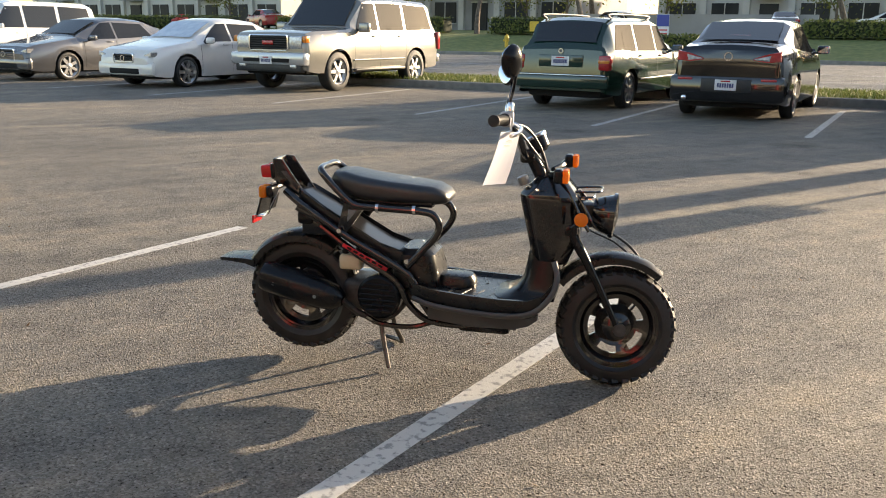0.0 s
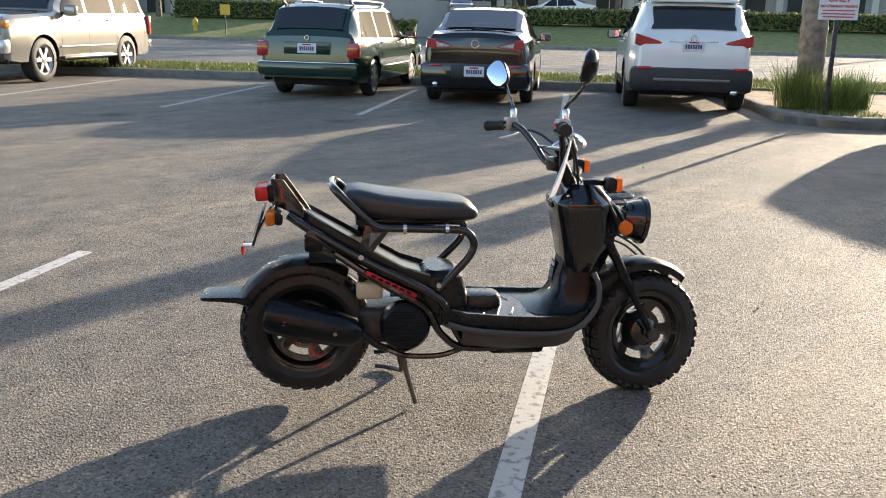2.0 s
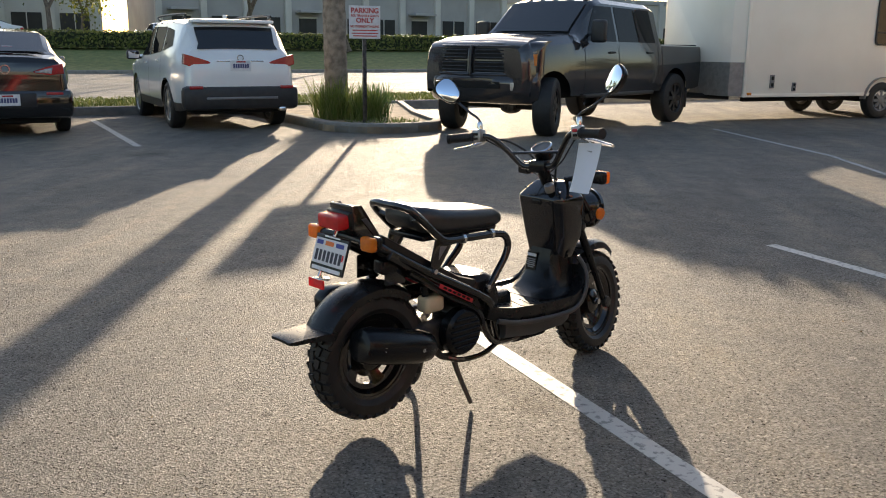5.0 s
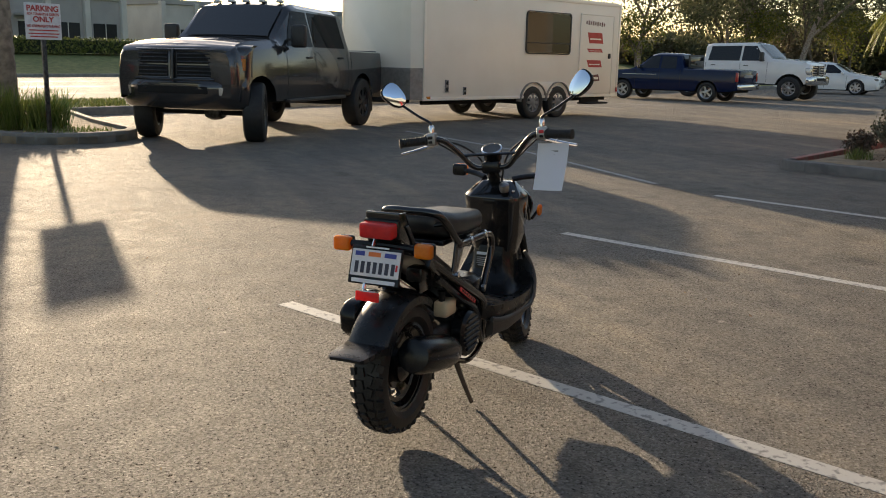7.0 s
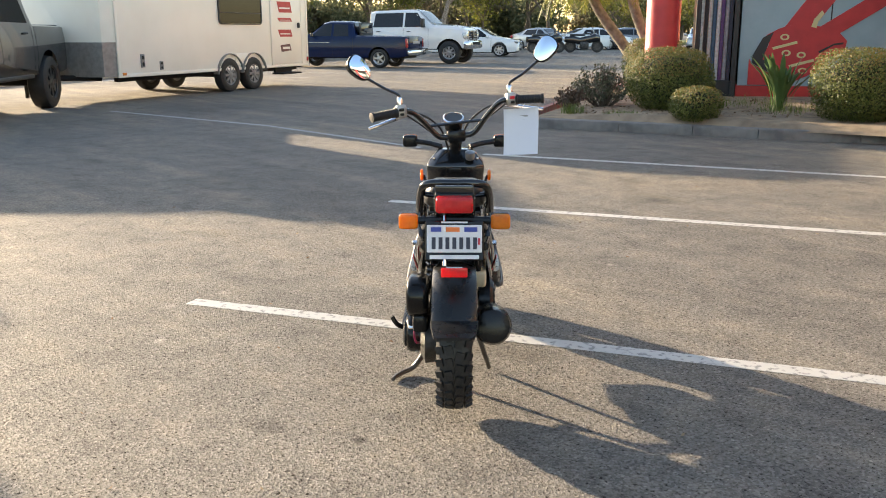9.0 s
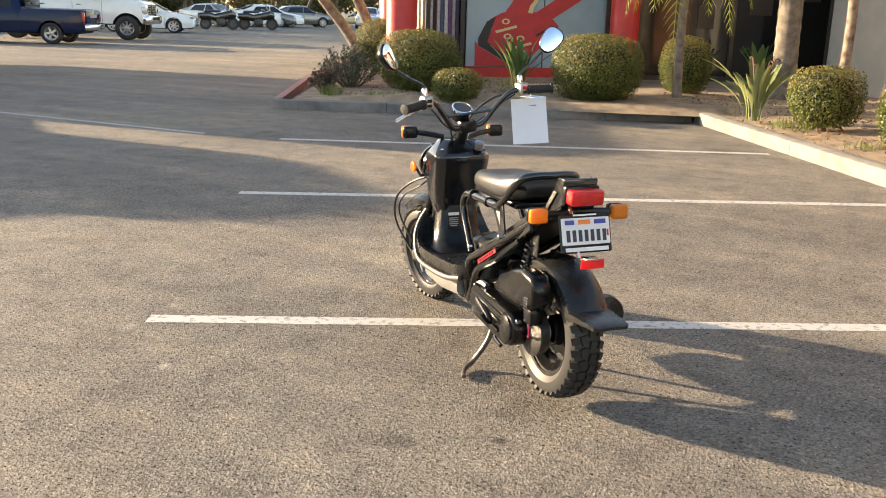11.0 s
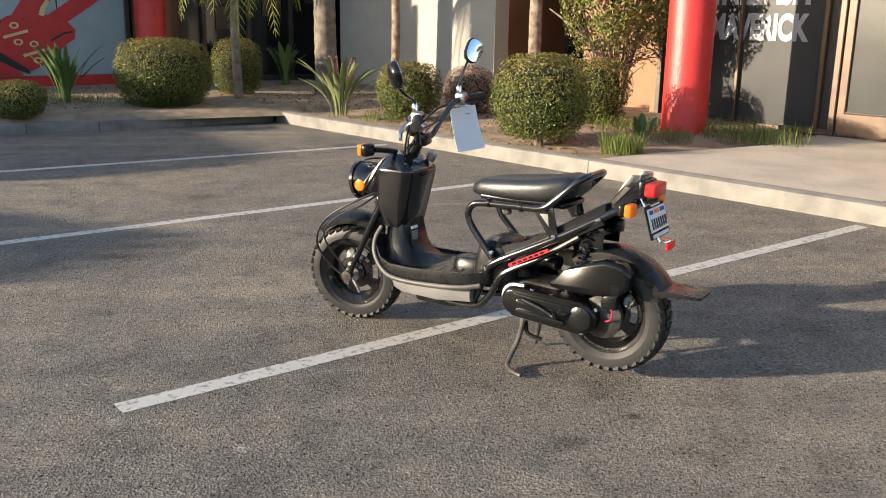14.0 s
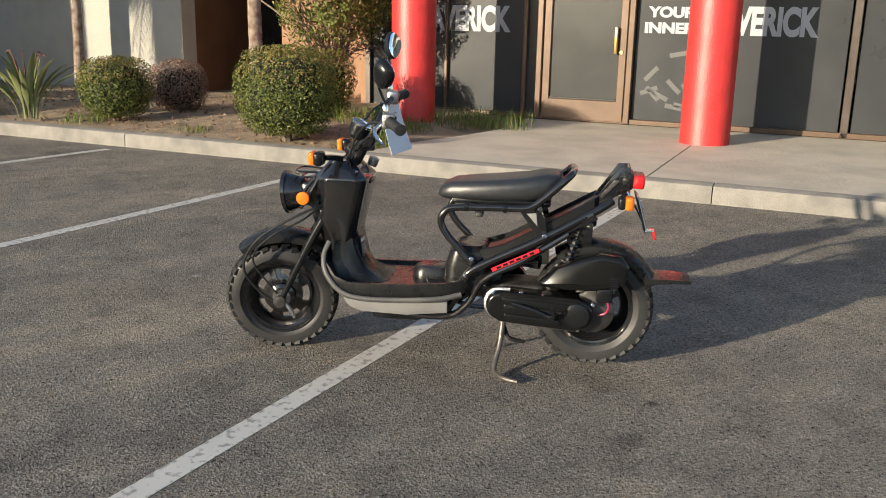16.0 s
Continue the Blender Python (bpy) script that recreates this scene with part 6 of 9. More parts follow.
# Saloon, black.
car("saloon_car", "glossy black compact saloon parked nose to the kerb", at_heading(12.93, 11.32, 31.5), dict(
    L=4.58, W=1.755, wb=2.64, r=0.315, tw=0.2, sill=0.22, paint=black_paint, rim=alloy_wheel, spokes=5, rim_f=0.7, roof_w=0.7, taper=0.13,
    top=[(-2.29, 0.82), (-2.26, 1.02), (-2.2, 1.08), (-1.72, 1.12), (-0.95, 1.43), (-0.5, 1.47), (0.1, 1.47), (0.35, 1.43), (1.1, 1.02), (1.3, 0.97), (2.1, 0.8), (2.29, 0.6)],
    belt=[(-2.29, 0.95), (-1.7, 1.0), (0.9, 0.92), (1.3, 0.88), (2.1, 0.74), (2.29, 0.58)],
    windows=[((0.85, 0.97), (0.02, 0.98), (0.05, 1.38), (0.34, 1.37)), ((-0.06, 0.98), (-0.95, 1.02), (-0.85, 1.33), (-0.03, 1.38)), ((-1.02, 1.03), (-1.35, 1.05), (-1.02, 1.22), (-0.92, 1.28))],
    screens=[("windscreen", 0.42, 1.05), ("rear_window", -1.66, -0.98)], seams=(0.95, 0.0, -1.0), handles=((0.2, 0.9), (-0.75, 0.93)), mirror=(0.82, 1.0), mirror_size=(0.12, 0.2, 0.14),
    more=(number_plate(-2.335, 0.52, -1), ring_badge(-2.275, 0.93, -1, 0.065), wedge_lamp("tail_lamp", -2.225, [(0.735, 1.01), (0.745, 0.87), (0.56, 0.84), (0.36, 0.875), (0.34, 0.9), (0.55, 0.97)], lamp_red, 0.12), wedge_lamp("reverse_lamp", -2.285, [(0.6, 0.955), (0.58, 0.87), (0.38, 0.885), (0.37, 0.9)], lamp_clear, 0.02)),
    bits=[("rear_bumper", black_paint, (-2.24, 0, 0.46), (0.16, 1.68, 0.4), 0.08, False, ""), ("plate_panel", trim_black, (-2.305, 0, 0.51), (0.04, 0.74, 0.2), 0.02, False, ""), 
          ("reflector", lamp_red, (-2.31, 0.6, 0.6), (0.02, 0.22, 0.04), 0.008, True, ""), ("brake_lamp", lamp_red, (-1.5, 0, 1.225), (0.03, 0.32, 0.03), 0.01, False, ""), ("tail_pipe", chrome, (-2.3, 0.6, 0.32), (0.1, 0.09, 0.08), 0.035, False, ""), ("name_bar", chrome, (-2.285, 0.52, 0.78), (0.008, 0.2, 0.022), 0.002, False, ""), ("name_bar", chrome, (-2.285, -0.55, 0.78), (0.008, 0.12, 0.02), 0.002, False, ""),
          ("headlamp", lamp_clear, (2.12, 0.62, 0.68), (0.22, 0.32, 0.14), 0.05, True, "")]))

# Sport-utility, white.
car("sport_utility", "white mid-size sport utility parked nose to the kerb", at_heading(14.58, 8.56, 31.5), dict(
    L=4.69, W=1.88, wb=2.7, r=0.36, tw=0.235, sill=0.3, paint=white_paint, rim=alloy_wheel, spokes=5, rim_f=0.66, roof_w=0.74, taper=0.14, arch=1.15,
    top=[(-2.345, 0.9), (-2.32, 1.05), (-2.26, 1.12), (-1.92, 1.58), (-1.8, 1.63), (-1.0, 1.68), (0.2, 1.68), (0.5, 1.63), (1.2, 1.15), (1.4, 1.1), (2.15, 0.98), (2.345, 0.75)],
    belt=[(-2.345, 1.02), (-1.9, 1.16), (0.9, 1.04), (1.3, 1.0), (2.1, 0.9), (2.345, 0.72)],
    windows=[((0.95, 1.09), (0.1, 1.11), (0.12, 1.57), (0.48, 1.56)), ((0.02, 1.11), (-0.92, 1.17), (-0.82, 1.56), (0.04, 1.57)), ((-1.0, 1.18), (-1.62, 1.26), (-1.42, 1.5), (-0.9, 1.55))],
    screens=[("windscreen", 0.55, 1.16), ("rear_window", -2.2, -1.96)], seams=(1.0, 0.06, -0.95), handles=((0.3, 0.98), (-0.7, 1.03)), mirror=(0.9, 1.1), mirror_size=(0.13, 0.22, 0.16), mirror_mat=trim_black,
    two_tone=(trim_black, 0.42), more=(number_plate(-2.345, 0.98, -1), ring_badge(-2.325, 1.09, -1, 0.05), roof_rails(-1.6, 0.2, 1.73, 0.66), wedge_lamp("tail_lamp", -2.255, [(0.835, 1.15), (0.845, 1.0), (0.7, 0.945), (0.47, 0.985), (0.43, 1.03), (0.66, 1.1)], lamp_red, 0.14)),
    bits=[("rear_bumper", trim_black, (-2.29, 0, 0.5), (0.22, 1.78, 0.36), 0.08, False, ""), ("skid_panel", grey_plastic, (-2.39, 0, 0.5), (0.04, 1.1, 0.04), 0.015, False, ""), ("reflector", lamp_red, (-2.385, 0.69, 0.66), (0.03, 0.2, 0.05), 0.01, True, ""),
          ("rear_spoiler", white_paint, (-1.9, 0, 1.63), (0.3, 1.25, 0.05), 0.02, False, ""), ("roof_fin", white_paint, (-1.5, 0, 1.71), (0.16, 0.04, 0.06), 0.018, False, ""), ("chrome_strip", chrome, (-2.315, 0, 1.045), (0.02, 0.72, 0.02), 0.006, False, ""), ("exhaust_tip", chrome, (-2.33, -0.62, 0.33), (0.12, 0.12, 0.07), 0.03, False, ""),
          ("headlamp", lamp_clear, (2.14, 0.68, 0.86), (0.22, 0.34, 0.16), 0.05, True, "")]))

# Large sport-utility, champagne.
car("large_sport_utility", "champagne full-size sport utility backed into its stall", at_heading(9.05, 19.5, 209.5), dict(
    L=5.05, W=2.0, wb=2.95, r=0.4, tw=0.27, sill=0.38, xo=0.06, paint=silver_paint, rim=alloy_wheel, spokes=6, rim_f=0.62, roof_w=0.8, taper=0.07, arch=1.14, boxy=True,
    top=[(-2.52, 1.05), (-2.47, 1.25), (-2.25, 1.8), (-2.1, 1.88), (-0.5, 1.93), (0.3, 1.92), (0.5, 1.87), (1.05, 1.27), (1.2, 1.24), (2.25, 1.2), (2.46, 1.16), (2.52, 1.04)],
    belt=[(-2.52, 1.2), (0.9, 1.19), (1.2, 1.18), (2.25, 1.12), (2.46, 1.08), (2.52, 1.0)],
    windows=[((0.86, 1.23), (0.08, 1.23), (0.1, 1.78), (0.5, 1.78)), ((0.0, 1.23), (-0.95, 1.23), (-0.95, 1.8), (0.02, 1.8)), ((-1.05, 1.23), (-2.2, 1.25), (-2.05, 1.77), (-1.05, 1.8))],
    screens=[("windscreen", 0.52, 1.02), ("rear_window", -2.44, -2.27)], seams=(0.98, 0.04, -1.0), handles=((0.25, 1.1), (-0.75, 1.1)), mirror=(0.8, 1.28), mirror_size=(0.13, 0.26, 0.2),
    moulding=(0.62, silver_paint), more=(number_plate(2.65, 0.63, 1), slat_grille(2.515, 0.84, 1.1, 0.98, 6, trim_black, chrome)),
    bits=[("front_bumper", far_silver, (2.53, 0, 0.66), (0.22, 1.92, 0.26), 0.06, False, ""), ("bumper_intake", under_black, (2.63, 0, 0.63), (0.05, 1.2, 0.08), 0.02, False, ""), ("bumper_valance", trim_black, (2.52, 0, 0.48), (0.16, 1.7, 0.16), 0.03, False, ""), ("headlamp", lamp_clear, (2.49, 0.68, 0.98), (0.12, 0.32, 0.25), 0.03, True, ""), ("signal_lamp", lamp_amber, (2.47, 0.89, 1.04), (0.13, 0.1, 0.13), 0.02, True, ""), ("fog_lamp", lamp_clear, (2.6, 0.66, 0.52), (0.04, 0.16, 0.08), 0.02, True, ""),
          ("maker_bar", lamp_red, (2.575, 0, 0.97), (0.02, 0.28, 0.08), 0.008, False, ""), ("running_board", trim_black, (0.1, 0.99, 0.42), (1.9, 0.16, 0.05), 0.02, True, ""), ("tail_lamp", lamp_red, (-2.47, 0.93, 1.0), (0.12, 0.1, 0.4), 0.02, True, ""), ("rear_bumper", chrome, (-2.5, 0, 0.6), (0.16, 1.9, 0.2), 0.05, False, ""), ("wiper", trim_black, (1.08, 0.3, 1.27), (0.03, 0.6, 0.02), 0.006, True, "")]))

# Saloons further along.
saloon = dict(L=4.6, W=1.8, wb=2.73, r=0.325, tw=0.22, sill=0.22, paint=pearl_paint, rim=alloy_wheel, spokes=7, rim_f=0.72, roof_w=0.7, taper=0.15,
    top=[(-2.3, 0.8), (-2.25, 1.0), (-1.75, 1.08), (-1.0, 1.38), (-0.5, 1.43), (0.0, 1.43), (0.3, 1.38), (1.05, 0.99), (1.25, 0.95), (2.0, 0.83), (2.2, 0.77), (2.3, 0.64)],
    belt=[(-2.3, 0.93), (-1.7, 0.98), (0.9, 0.89), (1.25, 0.85), (2.0, 0.75), (2.2, 0.7), (2.3, 0.6)],
    windows=[((0.82, 0.94), (0.0, 0.95), (0.03, 1.33), (0.3, 1.32)), ((-0.06, 0.95), (-1.15, 1.0), (-0.9, 1.3), (-0.03, 1.33))],
    screens=[("windscreen", 0.36, 1.0), ("rear_window", -1.7, -1.05)], seams=(0.95, 0.0, -1.0), handles=((0.2, 0.88), (-0.8, 0.9)), mirror=(0.78, 0.97), mirror_size=(0.12, 0.2, 0.13),
    more=(slat_grille(2.27, 0.54, 0.68, 0.56, 3, trim_black, chrome), ring_badge(2.33, 0.61, 1, 0.06), wedge_lamp("headlamp", 2.18, [(0.79, 0.735), (0.78, 0.64), (0.52, 0.61), (0.47, 0.64), (0.62, 0.7)], lamp_clear, 0.18)),
    bits=[("front_bumper", pearl_paint, (2.22, 0, 0.4), (0.18, 1.66, 0.3), 0.09, False, ""), ("lower_grille", under_black, (2.29, 0, 0.35), (0.06, 0.9, 0.12), 0.03, False, ""), ("fog_lamp", under_black, (2.26, 0.66, 0.36), (0.08, 0.18, 0.1), 0.03, True, ""), ("tail_lamp", lamp_red, (-2.2, 0.7, 0.86), (0.18, 0.3, 0.16), 0.05, True, "")])
pearl_car = car("saloon_car", "pearl white sports saloon with a sun shade, backed in", at_heading(6.45, 21.55, 209.5), dict(saloon, shade=silver_shade))
grey_spec = dict(saloon, L=4.9, W=1.82, wb=2.82, paint=grey_paint)
grey_spec["bits"] = [(n, grey_paint if mt is pearl_paint else mt, (a[0] + (0.15 if a[0] > 0 else -0.15), a[1], a[2]), sz, bv, bo, lb) for n, mt, a, sz, bv, bo, lb in saloon["bits"]]
grey_spec["top"] = [(x * 1.065, z) for x, z in saloon["top"]]
grey_spec["belt"] = [(x * 1.065, z) for x, z in saloon["belt"]]
grey_spec["more"] = (slat_grille(2.41, 0.34, 0.7, 0.7, 7, trim_black, chrome), ring_badge(2.47, 0.6, 1, 0.07), wedge_lamp("headlamp", 2.33, [(0.79, 0.735), (0.78, 0.64), (0.52, 0.61), (0.47, 0.64), (0.62, 0.7)], lamp_clear, 0.18))
car("saloon_car", "grey metallic saloon with a large dark grille, backed in", at_heading(4.6, 24.9, 209.5), grey_spec)
van_spec = dict(L=4.9, W=1.95, wb=2.9, r=0.37, tw=0.24, sill=0.34, paint=white_paint, rim=alloy_wheel, spokes=6, roof_w=0.8, taper=0.08, boxy=True,
    top=[(-2.45, 1.0), (-2.4, 1.2), (-2.2, 1.75), (-2.0, 1.83), (0.2, 1.86), (0.5, 1.8), (1.1, 1.22), (1.3, 1.17), (2.25, 1.06), (2.45, 0.9)],
    belt=[(-2.45, 1.15), (0.9, 1.13), (1.3, 1.1), (2.25, 1.0), (2.45, 0.86)],
    windows=[((0.9, 1.18), (0.08, 1.18), (0.1, 1.72), (0.52, 1.72)), ((0.0, 1.18), (-0.95, 1.18), (-0.95, 1.74), (0.02, 1.74)), ((-1.05, 1.18), (-2.1, 1.2), (-2.0, 1.7), (-1.05, 1.74))],
    screens=[("windscreen", 0.55, 1.06), ("rear_window", -2.36, -2.22)], seams=(1.0, 0.04, -1.0), handles=((0.25, 1.05), (-0.75, 1.05)), mirror=(0.85, 1.22),
    more=(slat_grille(2.4, 0.75, 0.98, 1.0, 4, chrome, chrome),),
    bits=[("front_bumper", chrome, (2.42, 0, 0.55), (0.18, 1.8, 0.24), 0.06, False, ""), ("headlamp", lamp_clear, (2.36, 0.72, 0.88), (0.14, 0.36, 0.16), 0.04, True, ""), ("tail_lamp", lamp_red, (-2.4, 0.88, 0.98), (0.12, 0.12, 0.36), 0.03, True, ""), ("rear_bumper", white_paint, (-2.4, 0, 0.55), (0.18, 1.84, 0.26), 0.07, False, "")])
car("sport_utility", "white sport utility at the far end of the row", at_heading(2.9, 27.9, 209.5), van_spec)

# Crew-cab pickup, dark grey, its front wheels turned.
def cab_lamps(ob, side_y):
    for k in range(5):
        part("cab_lamp", box(0.14, 0.09, 0.045, 0.018, (0.77 - 0.04 * abs(k - 2), -0.56 + 0.28 * k, 2.085)), lamp_clear, ob)


truck_spec = dict(L=6.0, W=2.04, wb=3.85, r=0.43, tw=0.3, sill=0.57, xo=0.12, paint=truck_paint, rim=dark_wheel, spokes=8, rim_f=0.56, roof_w=0.78, taper=0.05, arch=1.22, boxy=True, steer=24, inset=-0.03,
    top=[(-3.0, 1.2), (-2.97, 1.34), (-1.35, 1.36), (-1.3, 1.38), (-1.22, 1.97), (-1.05, 2.02), (0.5, 2.06), (0.72, 2.01), (1.3, 1.5), (1.45, 1.48), (2.2, 1.46), (2.6, 1.42), (2.8, 1.37), (3.0, 1.3)],
    belt=[(-3.0, 1.32), (-1.4, 1.33), (1.2, 1.35), (1.45, 1.36), (2.5, 1.3), (2.8, 1.25), (3.0, 1.2)],
    windows=[((1.08, 1.4), (0.22, 1.39), (0.24, 1.93), (0.72, 1.93)), ((0.14, 1.39), (-1.08, 1.38), (-1.0, 1.91), (0.16, 1.93))],
    screens=[("windscreen", 0.76, 1.28), ("rear_window", -1.29, -1.22)], seams=(1.2, 0.18, -1.16, -1.3), handles=((0.4, 1.22), (-0.85, 1.22)), handle_mat=trim_black, mirror=(1.02, 1.54), mirror_size=(0.12, 0.24, 0.34), mirror_mat=trim_black, category="pickup truck",
    more=(slat_grille(2.835, 0.9, 1.25, 1.3, 3, dark_wheel, truck_paint), cab_lamps, hood_dome),
    bits=[("front_bumper", truck_paint, (3.03, 0, 0.72), (0.28, 2.02, 0.32), 0.09, False, ""), ("bumper_intake", under_black, (3.15, 0, 0.77), (0.06, 1.15, 0.11), 0.03, False, ""), ("valance", trim_black, (2.9, 0, 0.64), (0.2, 1.7, 0.14), 0.05, False, ""), ("grille_cross", dark_wheel, (3.03, 0, 1.08), (0.06, 0.15, 0.36), 0.03, False, ""), ("headlamp", lamp_smoke, (2.93, 0.81, 1.05), (0.2, 0.32, 0.27), 0.05, True, ""), ("signal_lamp", lamp_amber, (2.9, 0.965, 1.07), (0.1, 0.06, 0.2), 0.02, True, ""), ("fog_lamp", lamp_clear, (3.15, 0.76, 0.74), (0.06, 0.26, 0.12), 0.02, True, ""),
          ("running_board", trim_black, (0.1, 0.98, 0.56), (2.2, 0.12, 0.06), 0.02, True, ""), ("axle_beam", under_black, (2.05, 0, 0.44), (0.16, 1.5, 0.14), 0.05, False, ""), ("differential", dirty_metal, (2.05, 0.25, 0.44), (0.3, 0.3, 0.28), 0.1, False, ""), ("rear_axle", under_black, (-1.8, 0, 0.44), (0.16, 1.5, 0.14), 0.05, False, ""), ("mud_flap", trim_black, (-2.3, 0.86, 0.42), (0.03, 0.3, 0.36), 0.01, True, ""),
          ("tail_lamp", lamp_red, (-2.95, 0.95, 1.06), (0.12, 0.1, 0.4), 0.02, True, ""), ("rear_bumper", dark_wheel, (-3.05, 0, 0.74), (0.16, 1.9, 0.18), 0.04, False, ""), ("bed_floor_cover", trim_black, (-2.15, 0, 1.345), (1.5, 1.7, 0.03), 0.01, False, ""), ("hitch", under_black, (-3.2, 0, 0.55), (0.4, 0.1, 0.1), 0.02, False, "")])


def reshape(spec, knee, squeeze, shift):
    """Shortens the nose beyond `knee` and moves the whole body along x."""
    def mv(x):
        return (x if x < knee else knee + (x - knee) * squeeze) + shift
    out = dict(spec)
    for key in ("top", "belt"):
        out[key] = [(mv(x), z) for x, z in spec[key]]
    out["windows"] = [tuple((x + shift, z) for x, z in quad) for quad in spec["windows"]]
    out["screens"] = [(n, a + shift, b + shift) for n, a, b in spec["screens"]]
    out["seams"] = [x + shift for x in spec["seams"]]
    out["handles"] = [(x + shift, z) for x, z in spec["handles"]]
    out["mirror"] = (spec["mirror"][0] + shift, spec["mirror"][1])
    cut = (3.0 - knee) * (1 - squeeze)
    out["bits"] = [(n, mt, (a[0] + shift - (cut if a[0] > 2.6 else 0), a[1], a[2]), sz, bv, bo, lb) for n, mt, a, sz, bv, bo, lb in spec["bits"]]
    out["xo"] = spec["xo"] + shift
    return out


truck_spec = reshape(truck_spec, 1.45, 0.8065, 0.15)
truck_spec["L"] = 5.7


def truck_nose(ob, side_y):
    """Rounded nose: one curved fascia with bumper roll, lamps wrapped round its corners, a four-window grille."""
    low = [(0.47, 2.76), (0.5, 2.86), (0.6, 2.93), (0.76, 2.96), (0.84, 2.955), (0.88, 2.9), (0.94, 2.89), (1.1, 2.885), (1.24, 2.875), (1.31, 2.85), (1.35, 2.79), (1.375, 2.7)]

    def face(v, z):
        return Vector((interp([(b, a) for b, a in low], z) - 0.3 * abs(v) ** 3.4, 1.02 * v, z))

    steps = [k / 12 - 1 for k in range(25)]
    shell = loft([[face(v, z) for v in steps] + [face(v, z) - Vector((0.12, 0, 0)) for v in reversed(steps)] for z, x in low])
    nose = part("front_fascia", shell, truck_paint, ob, "dark painted bumper and nose", None, 50)
    for q in (1, -1):
        for z0, z1 in ((0.93, 1.09), (1.11, 1.27)):
            rows = [[face(q * v, z) + Vector((0.006, 0, 0)) for v in (0.07, 0.2, 0.34, 0.48, 0.58)] for z in (z0, (z0 + z1) / 2, z1)]
            facing(part("grille_mesh", loft(rows, None, False, False), under_black, nose), (0, 0, 1.0))
            for k in range(3):
                z = z0 + (z1 - z0) * (k + 0.5) / 3
                part("grille_bar", tube([face(q * v, z) + Vector((0.012, 0, 0)) for v in (0.08, 0.22, 0.36, 0.5, 0.57)], 0.011, 6, 2), dark_wheel, nose)
        rows = [[face(q * (v + s), z) + Vector((0.012, 0, 0)) for v in (0.64, 0.72, 0.8, 0.88, 0.96)] for z, s in ((0.99, 0.0), (1.06, -0.02), (1.14, -0.02), (1.23, 0.015))]
        lens = facing(part("headlamp", loft(rows, None, False, False), lamp_smoke, nose, "smoked wraparound headlamp"), (0, 0, 1.0))
        for v in (0.71, 0.81):
            part("lamp_bulb", lathe([(0.001, 0.02), (0.04, 0.012), (0.05, -0.01)], 16, None, face(q * v, 1.11), "x"), lamp_clear, lens)
        rows = [[face(q * v, z) + Vector((0.016, q * 0.006, 0)) for v in (0.9, 0.94, 0.975)] for z in (1.03, 1.1, 1.19)]
        facing(part("signal_lamp", loft(rows, None, False, False), lamp_amber, lens), (0, 0, 1.0))
        rows = [[face(q * v, z) + Vector((0.008, 0, 0)) for v in (0.7, 0.78, 0.86)] for z in (0.68, 0.73, 0.79)]
        facing(part("fog_lamp", loft(rows, None, False, False), lamp_clear, nose), (0, 0, 0.7))
    for z0, z1, w in ((0.88, 0.91, 0.62), (1.285, 1.31, 0.62)):
        part("grille_frame", tube([face(v, (z0 + z1) / 2) + Vector((0.008, 0, 0)) for v in (-w, -0.3, 0, 0.3, w)], 0.02, 8, 3), truck_paint, nose)
    part("grille_cross", tube([face(0, z) + Vector((0.014, 0, 0)) for z in (0.9, 1.0, 1.1, 1.2, 1.3)], 0.05, 8, 3, None, True, 0.5), dark_wheel, nose)
    rows = [[face(v, z) + Vector((0.006, 0, 0)) for v in (-0.55, -0.3, 0, 0.3, 0.55)] for z in (0.7, 0.75, 0.8)]
    facing(part("bumper_intake", loft(rows, None, False, False), under_black, nose), (0, 0, 0.7))


dark_truck = dict(truck_spec, more=(cab_lamps, hood_dome, truck_nose))
dark_truck["bits"] = [e for e in truck_spec["bits"] if e[0] not in ("front_bumper", "bumper_intake", "valance", "grille_cross", "headlamp", "signal_lamp", "fog_lamp")]
car("pickup_truck", "dark grey lifted crew-cab pickup with turned front wheels", at_heading(14.72 - 0.15 * math.cos(radians(143)), 2.22 - 0.15 * math.sin(radians(143)), 143.0), dark_truck)

